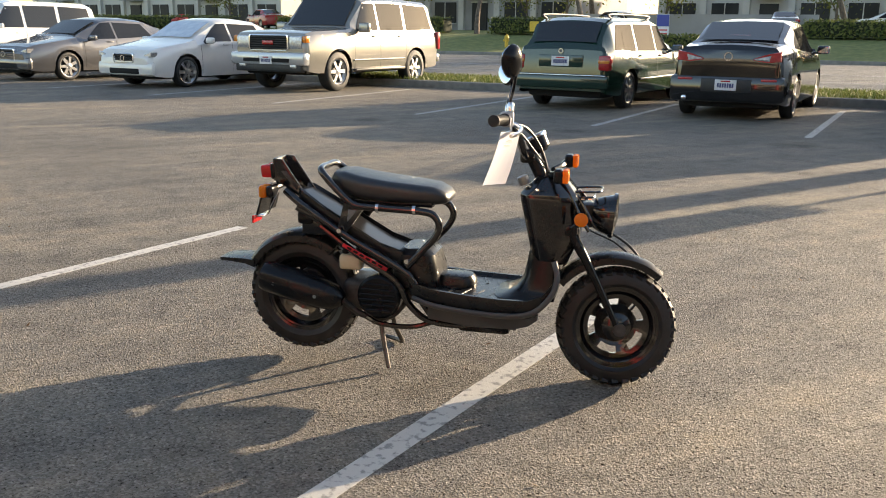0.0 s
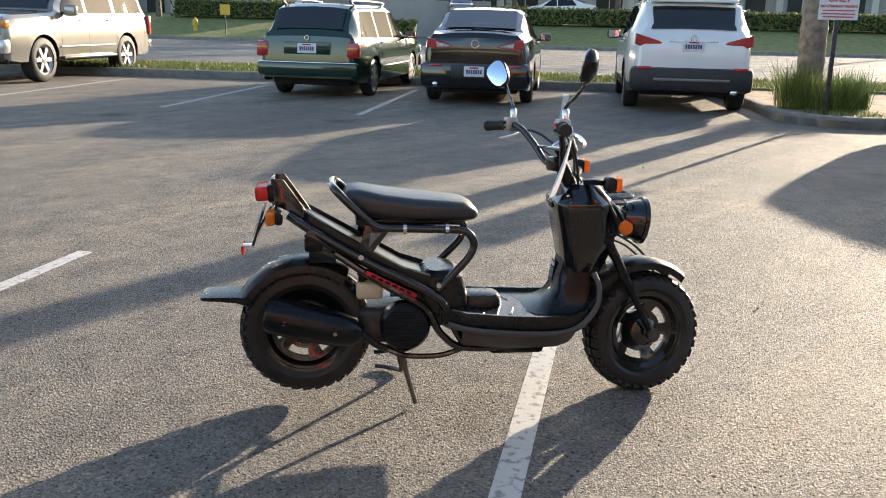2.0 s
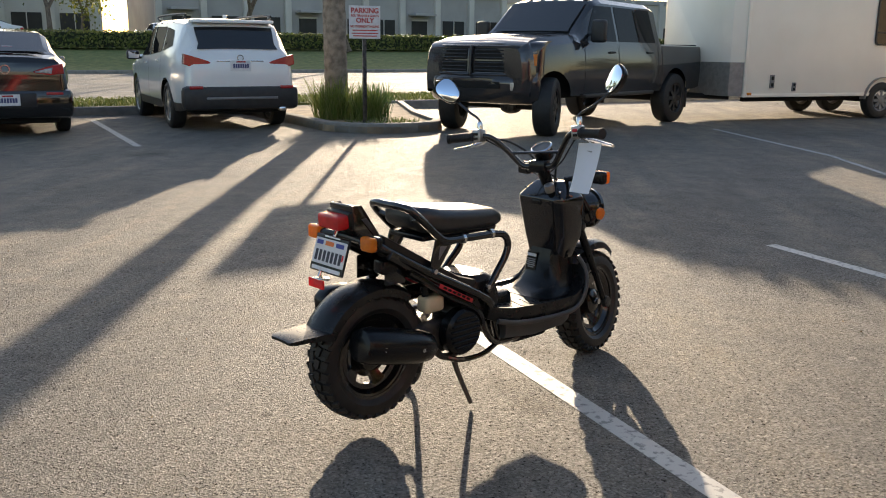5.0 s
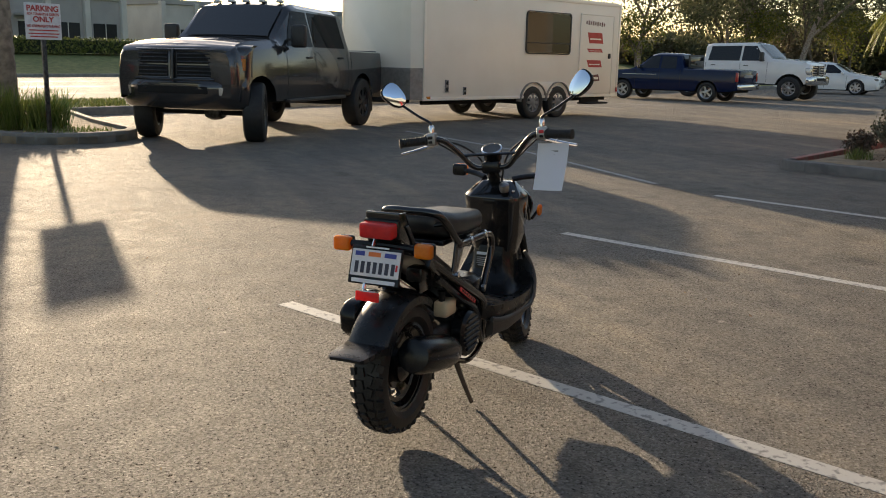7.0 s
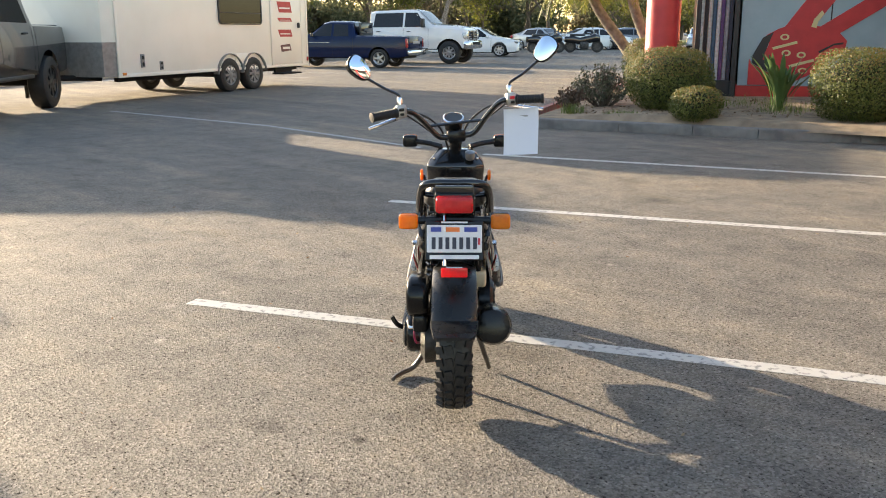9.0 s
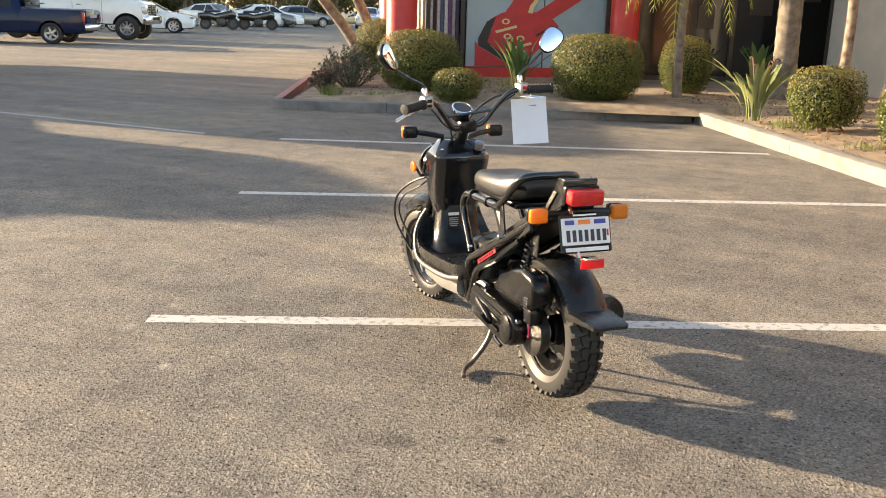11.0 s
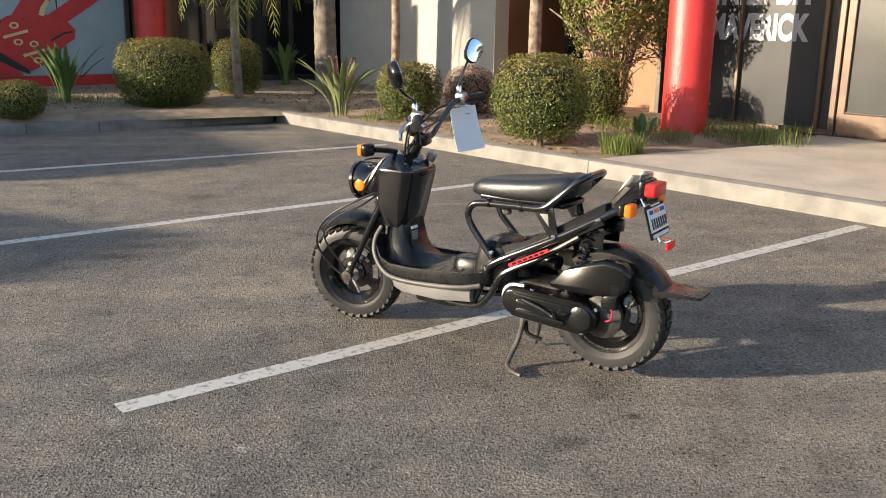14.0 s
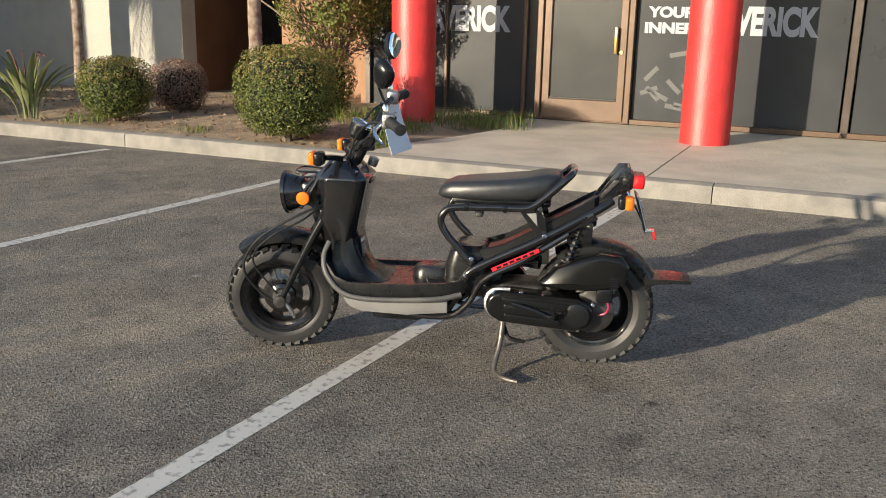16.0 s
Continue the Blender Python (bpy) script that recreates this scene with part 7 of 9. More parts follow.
# Small blue pickup, white crew-cab, white saloon across the aisle.
blue_spec = dict(L=5.2, W=1.78, wb=3.1, r=0.33, tw=0.23, sill=0.36, xo=-0.02, paint=blue_paint, rim=alloy_wheel, spokes=5, rim_f=0.62, roof_w=0.7, taper=0.09, arch=1.18, category="pickup truck",
    top=[(-2.6, 0.95), (-2.57, 1.06), (-0.75, 1.08), (-0.7, 1.1), (-0.55, 1.52), (-0.4, 1.57), (0.35, 1.58), (0.55, 1.53), (1.15, 1.08), (1.3, 1.04), (2.4, 0.92), (2.6, 0.75)],
    belt=[(-2.6, 1.04), (-0.8, 1.05), (1.05, 1.02), (1.3, 1.0), (2.4, 0.86), (2.6, 0.72)],
    windows=[((0.95, 1.07), (0.2, 1.07), (0.22, 1.48), (0.55, 1.47)), ((0.12, 1.07), (-0.45, 1.07), (-0.38, 1.46), (0.14, 1.48))],
    screens=[("windscreen", 0.6, 1.12), ("rear_window", -0.68, -0.56)], seams=(1.05, 0.15, -0.62), handles=((0.32, 0.95),), mirror=(0.85, 1.12), mirror_mat=trim_black,
    bits=[("rear_bumper", chrome, (-2.66, 0, 0.52), (0.16, 1.6, 0.18), 0.05, False, ""), ("tail_lamp", lamp_red, (-2.58, 0.82, 0.84), (0.08, 0.12, 0.3), 0.02, True, ""), ("tailgate", blue_paint, (-2.61, 0, 0.84), (0.04, 1.4, 0.4), 0.015, False, ""), ("tailgate_bars", grey_print, (-2.635, 0, 0.86), (0.008, 0.7, 0.09), 0.002, False, ""), ("front_bumper", chrome, (2.6, 0, 0.52), (0.14, 1.6, 0.18), 0.05, False, ""), ("side_stripe", far_silver, (0.9, 0.885, 0.86), (1.3, 0.008, 0.02), 0.002, True, ""),
          ("rack_frame", trim_black, (-0.78, 0, 1.32), (0.04, 1.2, 0.42), 0.01, False, ""), ("slide_window", car_glass, (-0.805, 0, 1.32), (0.01, 1.04, 0.3), 0.004, False, "")])
car("pickup_truck", "small dark blue pickup with a silver side stripe", at_heading(26.4, -13.75, 30.5), blue_spec)
crew_white = dict(truck_spec, paint=white_paint, rim=alloy_wheel, steer=0, mirror_mat=trim_black, more=(slat_grille(2.835, 0.9, 1.25, 1.3, 4, chrome, chrome),))
crew_white["bits"] = [(n, chrome if n in ("front_bumper", "rear_bumper") else white_paint if mt is truck_paint else lamp_clear if n == "headlamp" else mt, a, sz, bv, bo, lb) for n, mt, a, sz, bv, bo, lb in truck_spec["bits"] if n not in ("signal_lamp",)]
car("pickup_truck", "white crew-cab pickup with a chrome grille", at_heading(28.3, -18.0, 211), crew_white)
white_saloon = dict(saloon, paint=white_paint)
white_saloon["bits"] = [(n, white_paint if mt is pearl_paint else mt, a, sz, bv, bo, lb) for n, mt, a, sz, bv, bo, lb in saloon["bits"]]
car_w = car("saloon_car", "plain white saloon parked nose out", at_heading(33.2, -26.8, 215), white_saloon)

# Box trailer with twin axles.
trailer_skin = material("trailer_skin", (0.84, 0.79, 0.68), 0.35, 0, (0.79, 0.74, 0.63), 0.03, 1.2, 0.06, coat=0.2)
stone_guard = material("stone_guard", (0.3, 0.29, 0.27), 0.5, 0.5, (0.24, 0.23, 0.22), 0.2, 14, 0.08)
red_letter = material("red_sign_ink", (0.5, 0.05, 0.04), 0.5, 0, (0.42, 0.04, 0.03), 0, 20)
brown_letter = material("brown_sign_ink", (0.14, 0.05, 0.04), 0.5)


def trailer():
    """x ahead along its near side's line, y to its left; the near side is at y = 0 and the body at y < 0."""
    t = thing("box_trailer", "cream enclosed twin-axle box trailer with a dark side window", "trailer", pose(17.25, -4.1, 0, 0, 0, 115) @ pose(0, 0, 0, 0, 0, 0))
    W = 2.3
    x0, x1, z0, z1 = -2.98, 3.5, 0.44, 2.58
    sgn = 1
    part("body", box(x1 - x0, W, z1 - z0, 0.05, ((x0 + x1) / 2, -W / 2, (z0 + z1) / 2), 3), trailer_skin, t)
    nose = []
    for x, hw in ((x1 - 0.02, W / 2 - 0.01), (x1 + 0.22, W / 2 - 0.12), (x1 + 0.3, W / 2 - 0.3)):
        nose.append([Vector((x, -W / 2 + cy, (z0 + z1) / 2 + cz)) for cy, cz in rounded(hw * 2, z1 - z0 - 0.04, 0.06, 4)])
    part("nose", loft(nose), trailer_skin, t, "rounded pale nose panel")
    part("stone_guard", loft([[Vector((x + 0.006, -W / 2 + y, z)) for y, z in ((-hw, z0 + 0.02), (hw, z0 + 0.02), (hw, 1.06), (-hw, 1.06))] for x, hw in ((x1 - 0.05, W / 2 + 0.006), (x1 + 0.23, W / 2 - 0.1), (x1 + 0.31, W / 2 - 0.3))]), stone_guard, t, "grey metal stone guard")
    for z in (z1 - 0.03, z0 + 0.03):
        part("edge_trim", box(x1 - x0 + 0.02, 0.03, 0.06, 0.008, ((x0 + x1) / 2, 0.004, z)), trailer_skin, t)
    for x in (x1 - 0.03, x0 + 0.03):
        part("corner_trim", box(0.06, 0.03, z1 - z0, 0.008, (x, 0.005, (z0 + z1) / 2)), trailer_skin, t)
    win = part("side_window", loft([[Vector((-0.27 + cx * f, 0.012 + d, 1.835 + cz * f)) for cx, cz in rounded(1.56, 0.9, 0.09, 5)] for d, f in ((0, 1), (0.02, 1), (0.024, 0.96), (0.014, 0.955))], None, False), trim_black, t, "dark tinted window in a black frame")
    part("pane", loft([[Vector((-0.27 + cx, 0.018 + d, 1.835 + cz)) for cx, cz in rounded(1.5, 0.84, 0.07, 5)] for d in (0, 0.006)]), glass("trailer_glass", (0.4, 0.36, 0.3), 0.02, 0.12), win)
    part("window_bar", box(1.48, 0.012, 0.02, 0.003, (-0.27, 0.028, 1.62)), trim_black, win)
    d = part("side_door", box(1.26, 0.02, 1.78, 0.02, (-2.05, 0.01, 1.4)), trailer_skin, t, "cream side door with red sponsor marks")
    for x in (-2.69, -1.41):
        part("door_trim", box(0.02, 0.03, 1.82, 0.005, (x, 0.014, 1.4)), trailer_skin, d)
    part("door_trim", box(1.28, 0.03, 0.02, 0.005, (-2.05, 0.014, 2.3)), trailer_skin, d)
    part("door_latch", box(0.07, 0.05, 0.12, 0.012, (-2.55, 0.03, 1.38)), trim_black, d)
    for nm, mt, z, w, h in (("mark_bar", red_letter, 1.78, 0.62, 0.24), ("mark_bar", red_letter, 1.5, 0.62, 0.08), ("mark_bar", red_letter, 1.2, 0.6, 0.16)):
        k = part(nm, prism([(-w / 2, -h / 2), (w / 2 - 0.08, -h / 2), (w / 2, h / 2), (-w / 2 + 0.06, h / 2)], 0.004, 0, None, Matrix.Translation((-1.98, 0.024, z))), mt, d, "slanted red mark")
        part("mark_gap", box(w * 0.7, 0.003, h * 0.14, 0, (-1.98, 0.028, z - h * 0.1), 1), trailer_skin, k)
    part("mark_bar", prism([(-0.22, -0.05), (0.2, -0.08), (0.24, 0.07), (-0.16, 0.1)], 0.004, 0, None, Matrix.Translation((-2.0, 0.024, 0.86))), brown_letter, d)
    part("mark_gap", box(0.3, 0.003, 0.05, 0, (-2.0, 0.028, 0.87), 1), trailer_skin, d)
    for k in range(9):
        part("script_bar", box(0.045, 0.004, 0.07 + 0.03 * (k % 2), 0.001, (-1.62 - 0.085 * k, 0.024, 2.12 - 0.004 * k), 1), brown_letter, d)
    for x, z, w, h in ((2.86, 0.72, 0.1, 0.24), (2.35, 0.62, 0.09, 0.16)):
        v = part("side_outlet", box(w, 0.02, h, 0.006, (x, 0.012, z)), grey_plastic, t)
        for q in (-0.25, 0.25):
            part("outlet_hole", box(w * 0.5, 0.01, h * 0.28, 0.01, (x, 0.022, z + q * h), 1), under_black, v)
    part("marker_lamp", box(0.1, 0.02, 0.05, 0.008, (3.36, 0.015, 0.5)), lamp_amber, t)
    part("marker_lamp", box(0.1, 0.02, 0.05, 0.008, (2.1, 0.015, 2.42)), lamp_amber, t)
    part("marker_lamp", box(0.06, 0.02, 0.1, 0.008, (-2.93, 0.02, 0.6)), lamp_red, t)
    for y in (-0.02, -W + 0.02):
        f = bmesh.new()
        for cx in (0.2, -0.67):
            fender = [[Vector((cx + (0.44 + dr) * math.cos(radians(a)), yy, 0.34 + (0.44 + dr) * math.sin(radians(a)))) for dr, yy in ((0, y - 0.06), (0.014, y - 0.06), (0.014, y + 0.08), (0, y + 0.08))] for a in range(5, 181, 12)]
            loft(fender, f)
        part("fender", f, stone_guard, t, "grey metal twin-wheel fender")
        part("fender_gap", box(0.46, 0.03, 0.26, 0.01, (-0.235, y + 0.02, 0.66)), trailer_skin, t)
    for cx in (0.2, -0.67):
        for y, q in ((-0.07, 1), (-W + 0.12, -1)):
            road_wheel(t, (cx, y, 0.35), 0.35, 0.21, grey_plastic, 8, q, 0, 0.55)
    part("frame_rail", box(x1 - x0 - 0.4, 0.1, 0.1, 0.01, (0.26, -0.25, 0.4)), under_black, t)
    part("frame_rail", box(x1 - x0 - 0.4, 0.1, 0.1, 0.01, (0.26, -W + 0.25, 0.4)), under_black, t)
    part("axle", box(0.1, W - 0.4, 0.1, 0.02, (0.2, -W / 2, 0.35)), under_black, t)
    part("axle", box(0.1, W - 0.4, 0.1, 0.02, (-0.67, -W / 2, 0.35)), under_black, t)
    part("door_step", box(0.8, 0.3, 0.04, 0.01, (-2.0, 0.02, 0.3)), under_black, t, "folding black step")
    part("step_hanger", box(0.7, 0.06, 0.14, 0.01, (-2.0, -0.1, 0.38)), under_black, t)
    part("tongue", tube([(x1 - 0.1, -0.5, 0.42), (x1 + 1.35, -W / 2 - 0.15, 0.48)], 0.05, 8, 1, None, False), under_black, t)
    part("tongue", tube([(x1 - 0.1, -W + 0.5, 0.42), (x1 + 1.35, -W / 2 - 0.15, 0.48)], 0.05, 8, 1, None, False), under_black, t)
    part("propane_box", box(0.35, 0.5, 0.5, 0.06, (x1 + 0.62, -W / 2, 0.75)), trailer_skin, t)
    part("jack", tube([(x1 + 1.0, -W / 2, 0.9), (x1 + 1.0, -W / 2, 0.12)], 0.035, 10, 1, None, False), dirty_metal, t)
    part("roof_rail", box(x1 - x0 - 0.1, W - 0.1, 0.04, 0.01, ((x0 + x1) / 2, -W / 2, z1 + 0.01)), trailer_skin, t)
    return t


trailer()

# Far vehicles: beyond the street, down the drive.
far_specs = []
for mt in (far_silver, far_red, white_paint, grey_paint):
    sp = dict(saloon, paint=mt)
    sp["bits"] = [(n, mt if q is pearl_paint else q, a, sz, bv, bo, lb) for n, q, a, sz, bv, bo, lb in saloon["bits"]]
    far_specs.append(sp)
far_a = car("far_car", "silver car parked in the far row", lot_pose(13.5, -50.0, 0, 150), far_specs[0])
far_b = car("far_car", "red car parked in the far lot", lot_pose(58.0, 53.0, 1.15, 60), far_specs[1])
far_c = car("far_car", "white car parked in the far row", lot_pose(10.2, -51.5, 0, 200), far_specs[2])
far_d = car("far_car", "grey car parked in the far row", lot_pose(8.2, -54.5, 0, 200), far_specs[3])
for src, b, a, z, turn in ((far_a, 3.5, -54, 0, 90), (far_d, 10.5, -52, 0, 170), (far_c, 2.0, -60, 0, 90), (far_c, 56, 8.5, 1.15, 90), (far_a, 57, 42, 1.15, 0), (far_d, 60, 48, 1.15, 90), (far_c, 38.0, 62, 0.0, 100), (far_a, 60, -2, 1.15, 180), (far_c, 62, 26, 1.15, 160), (far_d, 62, 15, 1.15, 10)):
    copy_thing(src, lot_pose(b, a, z, turn))


def motorbike(m, colour, seed):
    ob = thing("touring_motorcycle", "dark touring motorcycle parked in the row", "motorcycle", m, "parked motorcycles")
    for x in (0.8, -0.75):
        w = part("wheel", lathe([(0.2, -0.05), (0.33, -0.06), (0.34, 0), (0.33, 0.06), (0.2, 0.05)], 24, None, (x, 0, 0.34), "y", True), rubber, ob)
        part("rim", lathe([(0.02, -0.03), (0.2, -0.035), (0.2, 0.035), (0.02, 0.03)], 16, None, (x, 0, 0.34), "y"), dark_wheel, w)
    body = [[Vector((x, cy, z + cz)) for cy, cz in rounded(w, h, min(w, h) * 0.35, 4)] for x, z, w, h in ((-1.1, 0.75, 0.4, 0.3), (-0.6, 0.75, 0.6, 0.4), (-0.2, 0.65, 0.36, 0.4), (0.3, 0.75, 0.4, 0.45), (0.7, 0.85, 0.55, 0.5), (0.95, 0.8, 0.3, 0.3))]
    part("fairing", loft(body), colour, ob)
    part("seat", box(0.9, 0.36, 0.14, 0.06, (-0.35, 0, 1.0)), vinyl, ob)
    part("screen", box(0.03, 0.5, 0.4, 0.02, (0.55, 0, 1.25), 2, None, Matrix.Rotation(radians(-25), 3, "Y")), car_glass, ob)
    part("handlebar", tube([(0.25, 0.42, 1.12), (0.45, 0.2, 1.1), (0.45, -0.2, 1.1), (0.25, -0.42, 1.12)], 0.018, 8), chrome, ob)
    part("engine", box(0.5, 0.55, 0.4, 0.08, (0.05, 0, 0.42)), dirty_metal, ob)
    return ob


mb = motorbike(lot_pose(11.9, -41.4, 0, 205), black_paint, 1)
copy_thing(mb, lot_pose(9.9, -42.6, 0, 192))

# ---- the building: storefront, recess, wing with mural ----
stucco = material("pale_stucco", (0.4, 0.385, 0.34), 0.85, 0, (0.36, 0.345, 0.305), 0.5, 3, 0.05)
cream_stucco = material("cream_stucco", (0.45, 0.375, 0.27), 0.85, 0, (0.4, 0.335, 0.24), 0.5, 3, 0.05)
peach_stucco = material("peach_stucco", (0.3, 0.17, 0.1), 0.85, 0, (0.26, 0.148, 0.087), 0.5, 3, 0.05)
brown_panel = material("brown_panel", (0.16, 0.075, 0.035), 0.55, 0, (0.12, 0.055, 0.028), 0.15, 2, 0.1)
bronze = material("bronze_frame", (0.11, 0.07, 0.045), 0.45, 0.3, (0.09, 0.058, 0.038), 0.1, 6, 0.08)
dark_bronze = material("dark_bronze_frame", (0.06, 0.048, 0.04), 0.4, 0.4, (0.08, 0.065, 0.055), 0.1, 6, 0.08)
film = material("grey_window_film", (0.036, 0.039, 0.042), 0.3, 0, (0.046, 0.049, 0.052), 0, 1.5, 0.1, spec=0.2)
door_film = material("door_glass_film", (0.04, 0.043, 0.043), 0.22, 0, (0.05, 0.053, 0.052), 0, 1.5, 0.08, spec=0.3)
dark_glass = material("dark_storefront_glass", (0.012, 0.012, 0.012), 0.08, 0, (0.02, 0.018, 0.016), 0, 1.2, 0.04, coat=0.3)
brass = material("brass_pull", (0.7, 0.5, 0.18), 0.3, 1.0)
letter_white = material("vinyl_letter", (0.34, 0.36, 0.4), 0.5, 0, (0.3, 0.32, 0.35), 0, 8)
ghost_print = material("faint_print", (0.07, 0.074, 0.076), 0.4)
FW = -3.65


def wall_block(name, b0, b1, a0, a1, z0, z1, mat, label, parent=None, bev=0.0):
    ob = part(name, box(b1 - b0, a1 - a0, z1 - z0, bev, ((b0 + b1) / 2, (a0 + a1) / 2, (z0 + z1) / 2), 1), mat, parent, "", lot_pose(0, 0) if parent is None else None)
    if parent is None:
        tagged(ob, label, "wall", "", "structure")
    return ob


def lettering(body, at, size, mat, parent, facing="b", wide=1.0, thick=0.012, width=None, height=None):
    """Flat letters in the built-in font. facing b: read from the street side. width, height: the block to fill."""
    cu = bpy.data.curves.new("lettering", "FONT")
    cu.body, cu.size, cu.extrude, cu.offset = body, size, 0.001, thick * size
    cu.align_x, cu.align_y = "CENTER", "CENTER"
    cu.materials.append(mat)
    ob = new("lettering", cu)
    tall = 1.0
    if width:
        bpy.context.view_layer.update()
        wide, tall = width / ob.dimensions.x, height / ob.dimensions.y
    ob.parent = parent
    turn = {"b": pose(0, 0, 0, 90, 0, 90), "-b": pose(0, 0, 0, 90, 0, -90)}[facing]
    ob.matrix_basis = Matrix.Translation(at) @ turn @ Matrix.Diagonal((wide, tall, 1, 1))
    return ob


front = thing("storefront", "tinted glass storefront with bronze frames and white slogan letters", "storefront", lot_pose(0, 0), "", "structure")
for a0, a1, mt in ((3.36, 5.42, film), (5.42, 5.6, film), (6.74, 8.94, film), (9.06, 11.2, film), (11.3, 13.4, film), (13.5, 15.6, film)):
    part("pane", box(0.02, a1 - a0, 2.55, 0.004, (FW, (a0 + a1) / 2, 1.46), 1), mt, front)
for a, w in ((3.33, 0.07), (4.42, 0.04), (5.44, 0.05), (9.0, 0.08), (11.25, 0.08), (13.45, 0.08), (15.65, 0.08)):
    part("mullion", box(0.09, w, 2.62, 0.006, (FW + 0.02, a, 1.45), 1), dark_bronze if w > 0.06 else bronze, front)
for z in (0.175, 2.72):
    part("rail", box(0.1, 12.4, 0.06, 0.006, (FW + 0.015, 9.5, z), 1), bronze, front)
door = thing("door_1", "closed glass door in a bronze frame with a brass pull", "door", lot_pose(0, 0), "", "structure")
for a in (5.63, 6.7):
    part("jamb", box(0.12, 0.07, 2.5, 0.008, (FW + 0.03, a, 1.4), 1), bronze, door)
part("pane", box(0.02, 0.86, 1.95, 0.004, (FW + 0.03, 6.165, 1.36), 1), door_film, door)
for a in (5.72, 6.61):
    part("stile", box(0.06, 0.09, 2.2, 0.008, (FW + 0.04, a, 1.26), 1), bronze, door)
part("kick_rail", box(0.06, 0.98, 0.24, 0.008, (FW + 0.042, 6.165, 0.28), 1), bronze, door, "tan bronze kick rail")
part("glass_bead", box(0.02, 0.8, 0.02, 0.003, (FW + 0.06, 6.165, 0.41), 1), trim_black, door)
part("pull_handle", box(0.05, 0.04, 0.3, 0.012, (FW + 0.1, 6.54, 1.08)), brass, door, "brass pull handle")
part("lock", lathe([(0.02, 0), (0.02, 0.015)], 12, None, (FW + 0.07, 6.6, 0.95), "x"), brass, door)
X = FW + 0.016
for body, a0, a1, z0, z1 in (("MAVERICK", 3.98, 5.22, 1.12, 1.43), ("UNLEASH", 3.9, 5.22, 1.51, 1.93), ("YOUR", 6.86, 7.38, 1.335, 1.455), ("INNER", 6.82, 7.38, 1.165, 1.285), ("MAVERICK", 7.45, 8.62, 1.15, 1.46), ("UNLEASH", 6.84, 8.62, 1.54, 1.98)):
    lettering(body, (X, (a0 + a1) / 2, (z0 + z1) / 2), 0.4, letter_white, front, "b", 1.0, 0.05, a1 - a0, z1 - z0)
rng = random.Random(9)
for _ in range(16):
    a, z, ang = rng.uniform(6.85, 7.6), rng.uniform(0.35, 1.0), rng.uniform(-60, 60)
    part("faint_mark", box(0.002, 0.2, 0.05, 0, (0, 0, 0), 1), ghost_print, front, "", pose(FW + 0.012, a, z, ang, 0, 0))
wall_block("wall_lintel", -4.0, -3.55, 3.3, 16, 2.75, 4.3, stucco, "pale stucco wall above the storefront")
wall_block("wall_peach", -4.3, -4.0, 1.75, 3.3, 0.0, 4.3, peach_stucco, "sunlit peach stucco wall beside the storefront")
wall_block("wall_return_peach", -4.0, -3.6, 3.22, 3.32, 0.0, 4.3, peach_stucco, "narrow peach return wall")
wall_block("wall_white", -3.85, -3.55, -3.57, 0.4, 0.0, 4.3, stucco, "pale stucco wall striped by trunk shadows")
wall_block("wall_brown", -5.2, -3.84, 0.3, 0.402, 0.0, 4.3, brown_panel, "brown panelled return wall of a recess")
rec = thing("recess_window", "dark glass in a shaded recess", "window", lot_pose(0, 0), "", "structure")
part("pane", box(0.03, 1.5, 2.6, 0.004, (-5.15, 1.1, 1.4), 1), dark_glass, rec)
for a in (0.45, 1.1, 1.72):
    part("mullion", box(0.08, 0.06, 2.7, 0.006, (-5.12, a, 1.4), 1), dark_bronze, rec)
wall_block("wall_recess", -5.4, -5.2, 0.3, 3.4, 0.0, 4.3, stucco, "stucco wall behind the recess glass")
entry = thing("entry_glazing", "dark shaded entrance glazing with bronze mullions", "window", lot_pose(0, 0), "", "structure")
part("pane", box(0.03, 1.3, 2.9, 0.004, (-5.0, -4.2, 1.5), 1), dark_glass, entry)
part("pane", box(4.9, 0.03, 2.9, 0.004, (-2.55, -4.87, 1.5), 1), dark_glass, entry)
for b in (-5.0, -4.2, -3.3, -2.4, -1.5, -0.7, -0.12):
    part("mullion", box(0.07, 0.09, 3.0, 0.006, (b, -4.83, 1.5), 1), dark_bronze, entry)
part("rail", box(4.9, 0.08, 0.1, 0.006, (-2.5, -4.83, 0.22), 1), dark_bronze, entry)
part("rail", box(4.9, 0.08, 0.08, 0.006, (-2.5, -4.83, 2.2), 1), dark_bronze, entry)
for b, w, z, h in ((-2.9, 0.4, 1.5, 0.3), (-1.9, 0.3, 1.3, 0.4), (-3.8, 0.35, 1.7, 0.2)):
    part("poster", box(w, 0.01, h, 0, (b, -4.84, z), 1), dark_bronze, entry)
wall_block("wall_entry_side", -5.0, -3.85, -3.6, -3.5, 0.0, 4.3, stucco, "pale return wall by the entrance")
wall_block("wall_wing_base", -0.1, 3.1, -4.95, -4.84, 0.0, 0.38, red_gloss, "red plinth under the mural")
mural = thing("mural", "pale blue wall panel with a large red two-finger hand graphic", "mural", lot_pose(0, 0), "", "structure")
panel_blue = material("mural_blue", (0.3, 0.4, 0.44), 0.5, 0, (0.26, 0.36, 0.4), 0.1, 3, 0.08)
mural_red = material("mural_red", (0.5, 0.03, 0.035), 0.5, 0, (0.42, 0.025, 0.03), 0, 5)
mural_black = material("mural_black", (0.02, 0.018, 0.02), 0.5)
mural_sand = material("mural_sand", (0.6, 0.5, 0.25), 0.5)
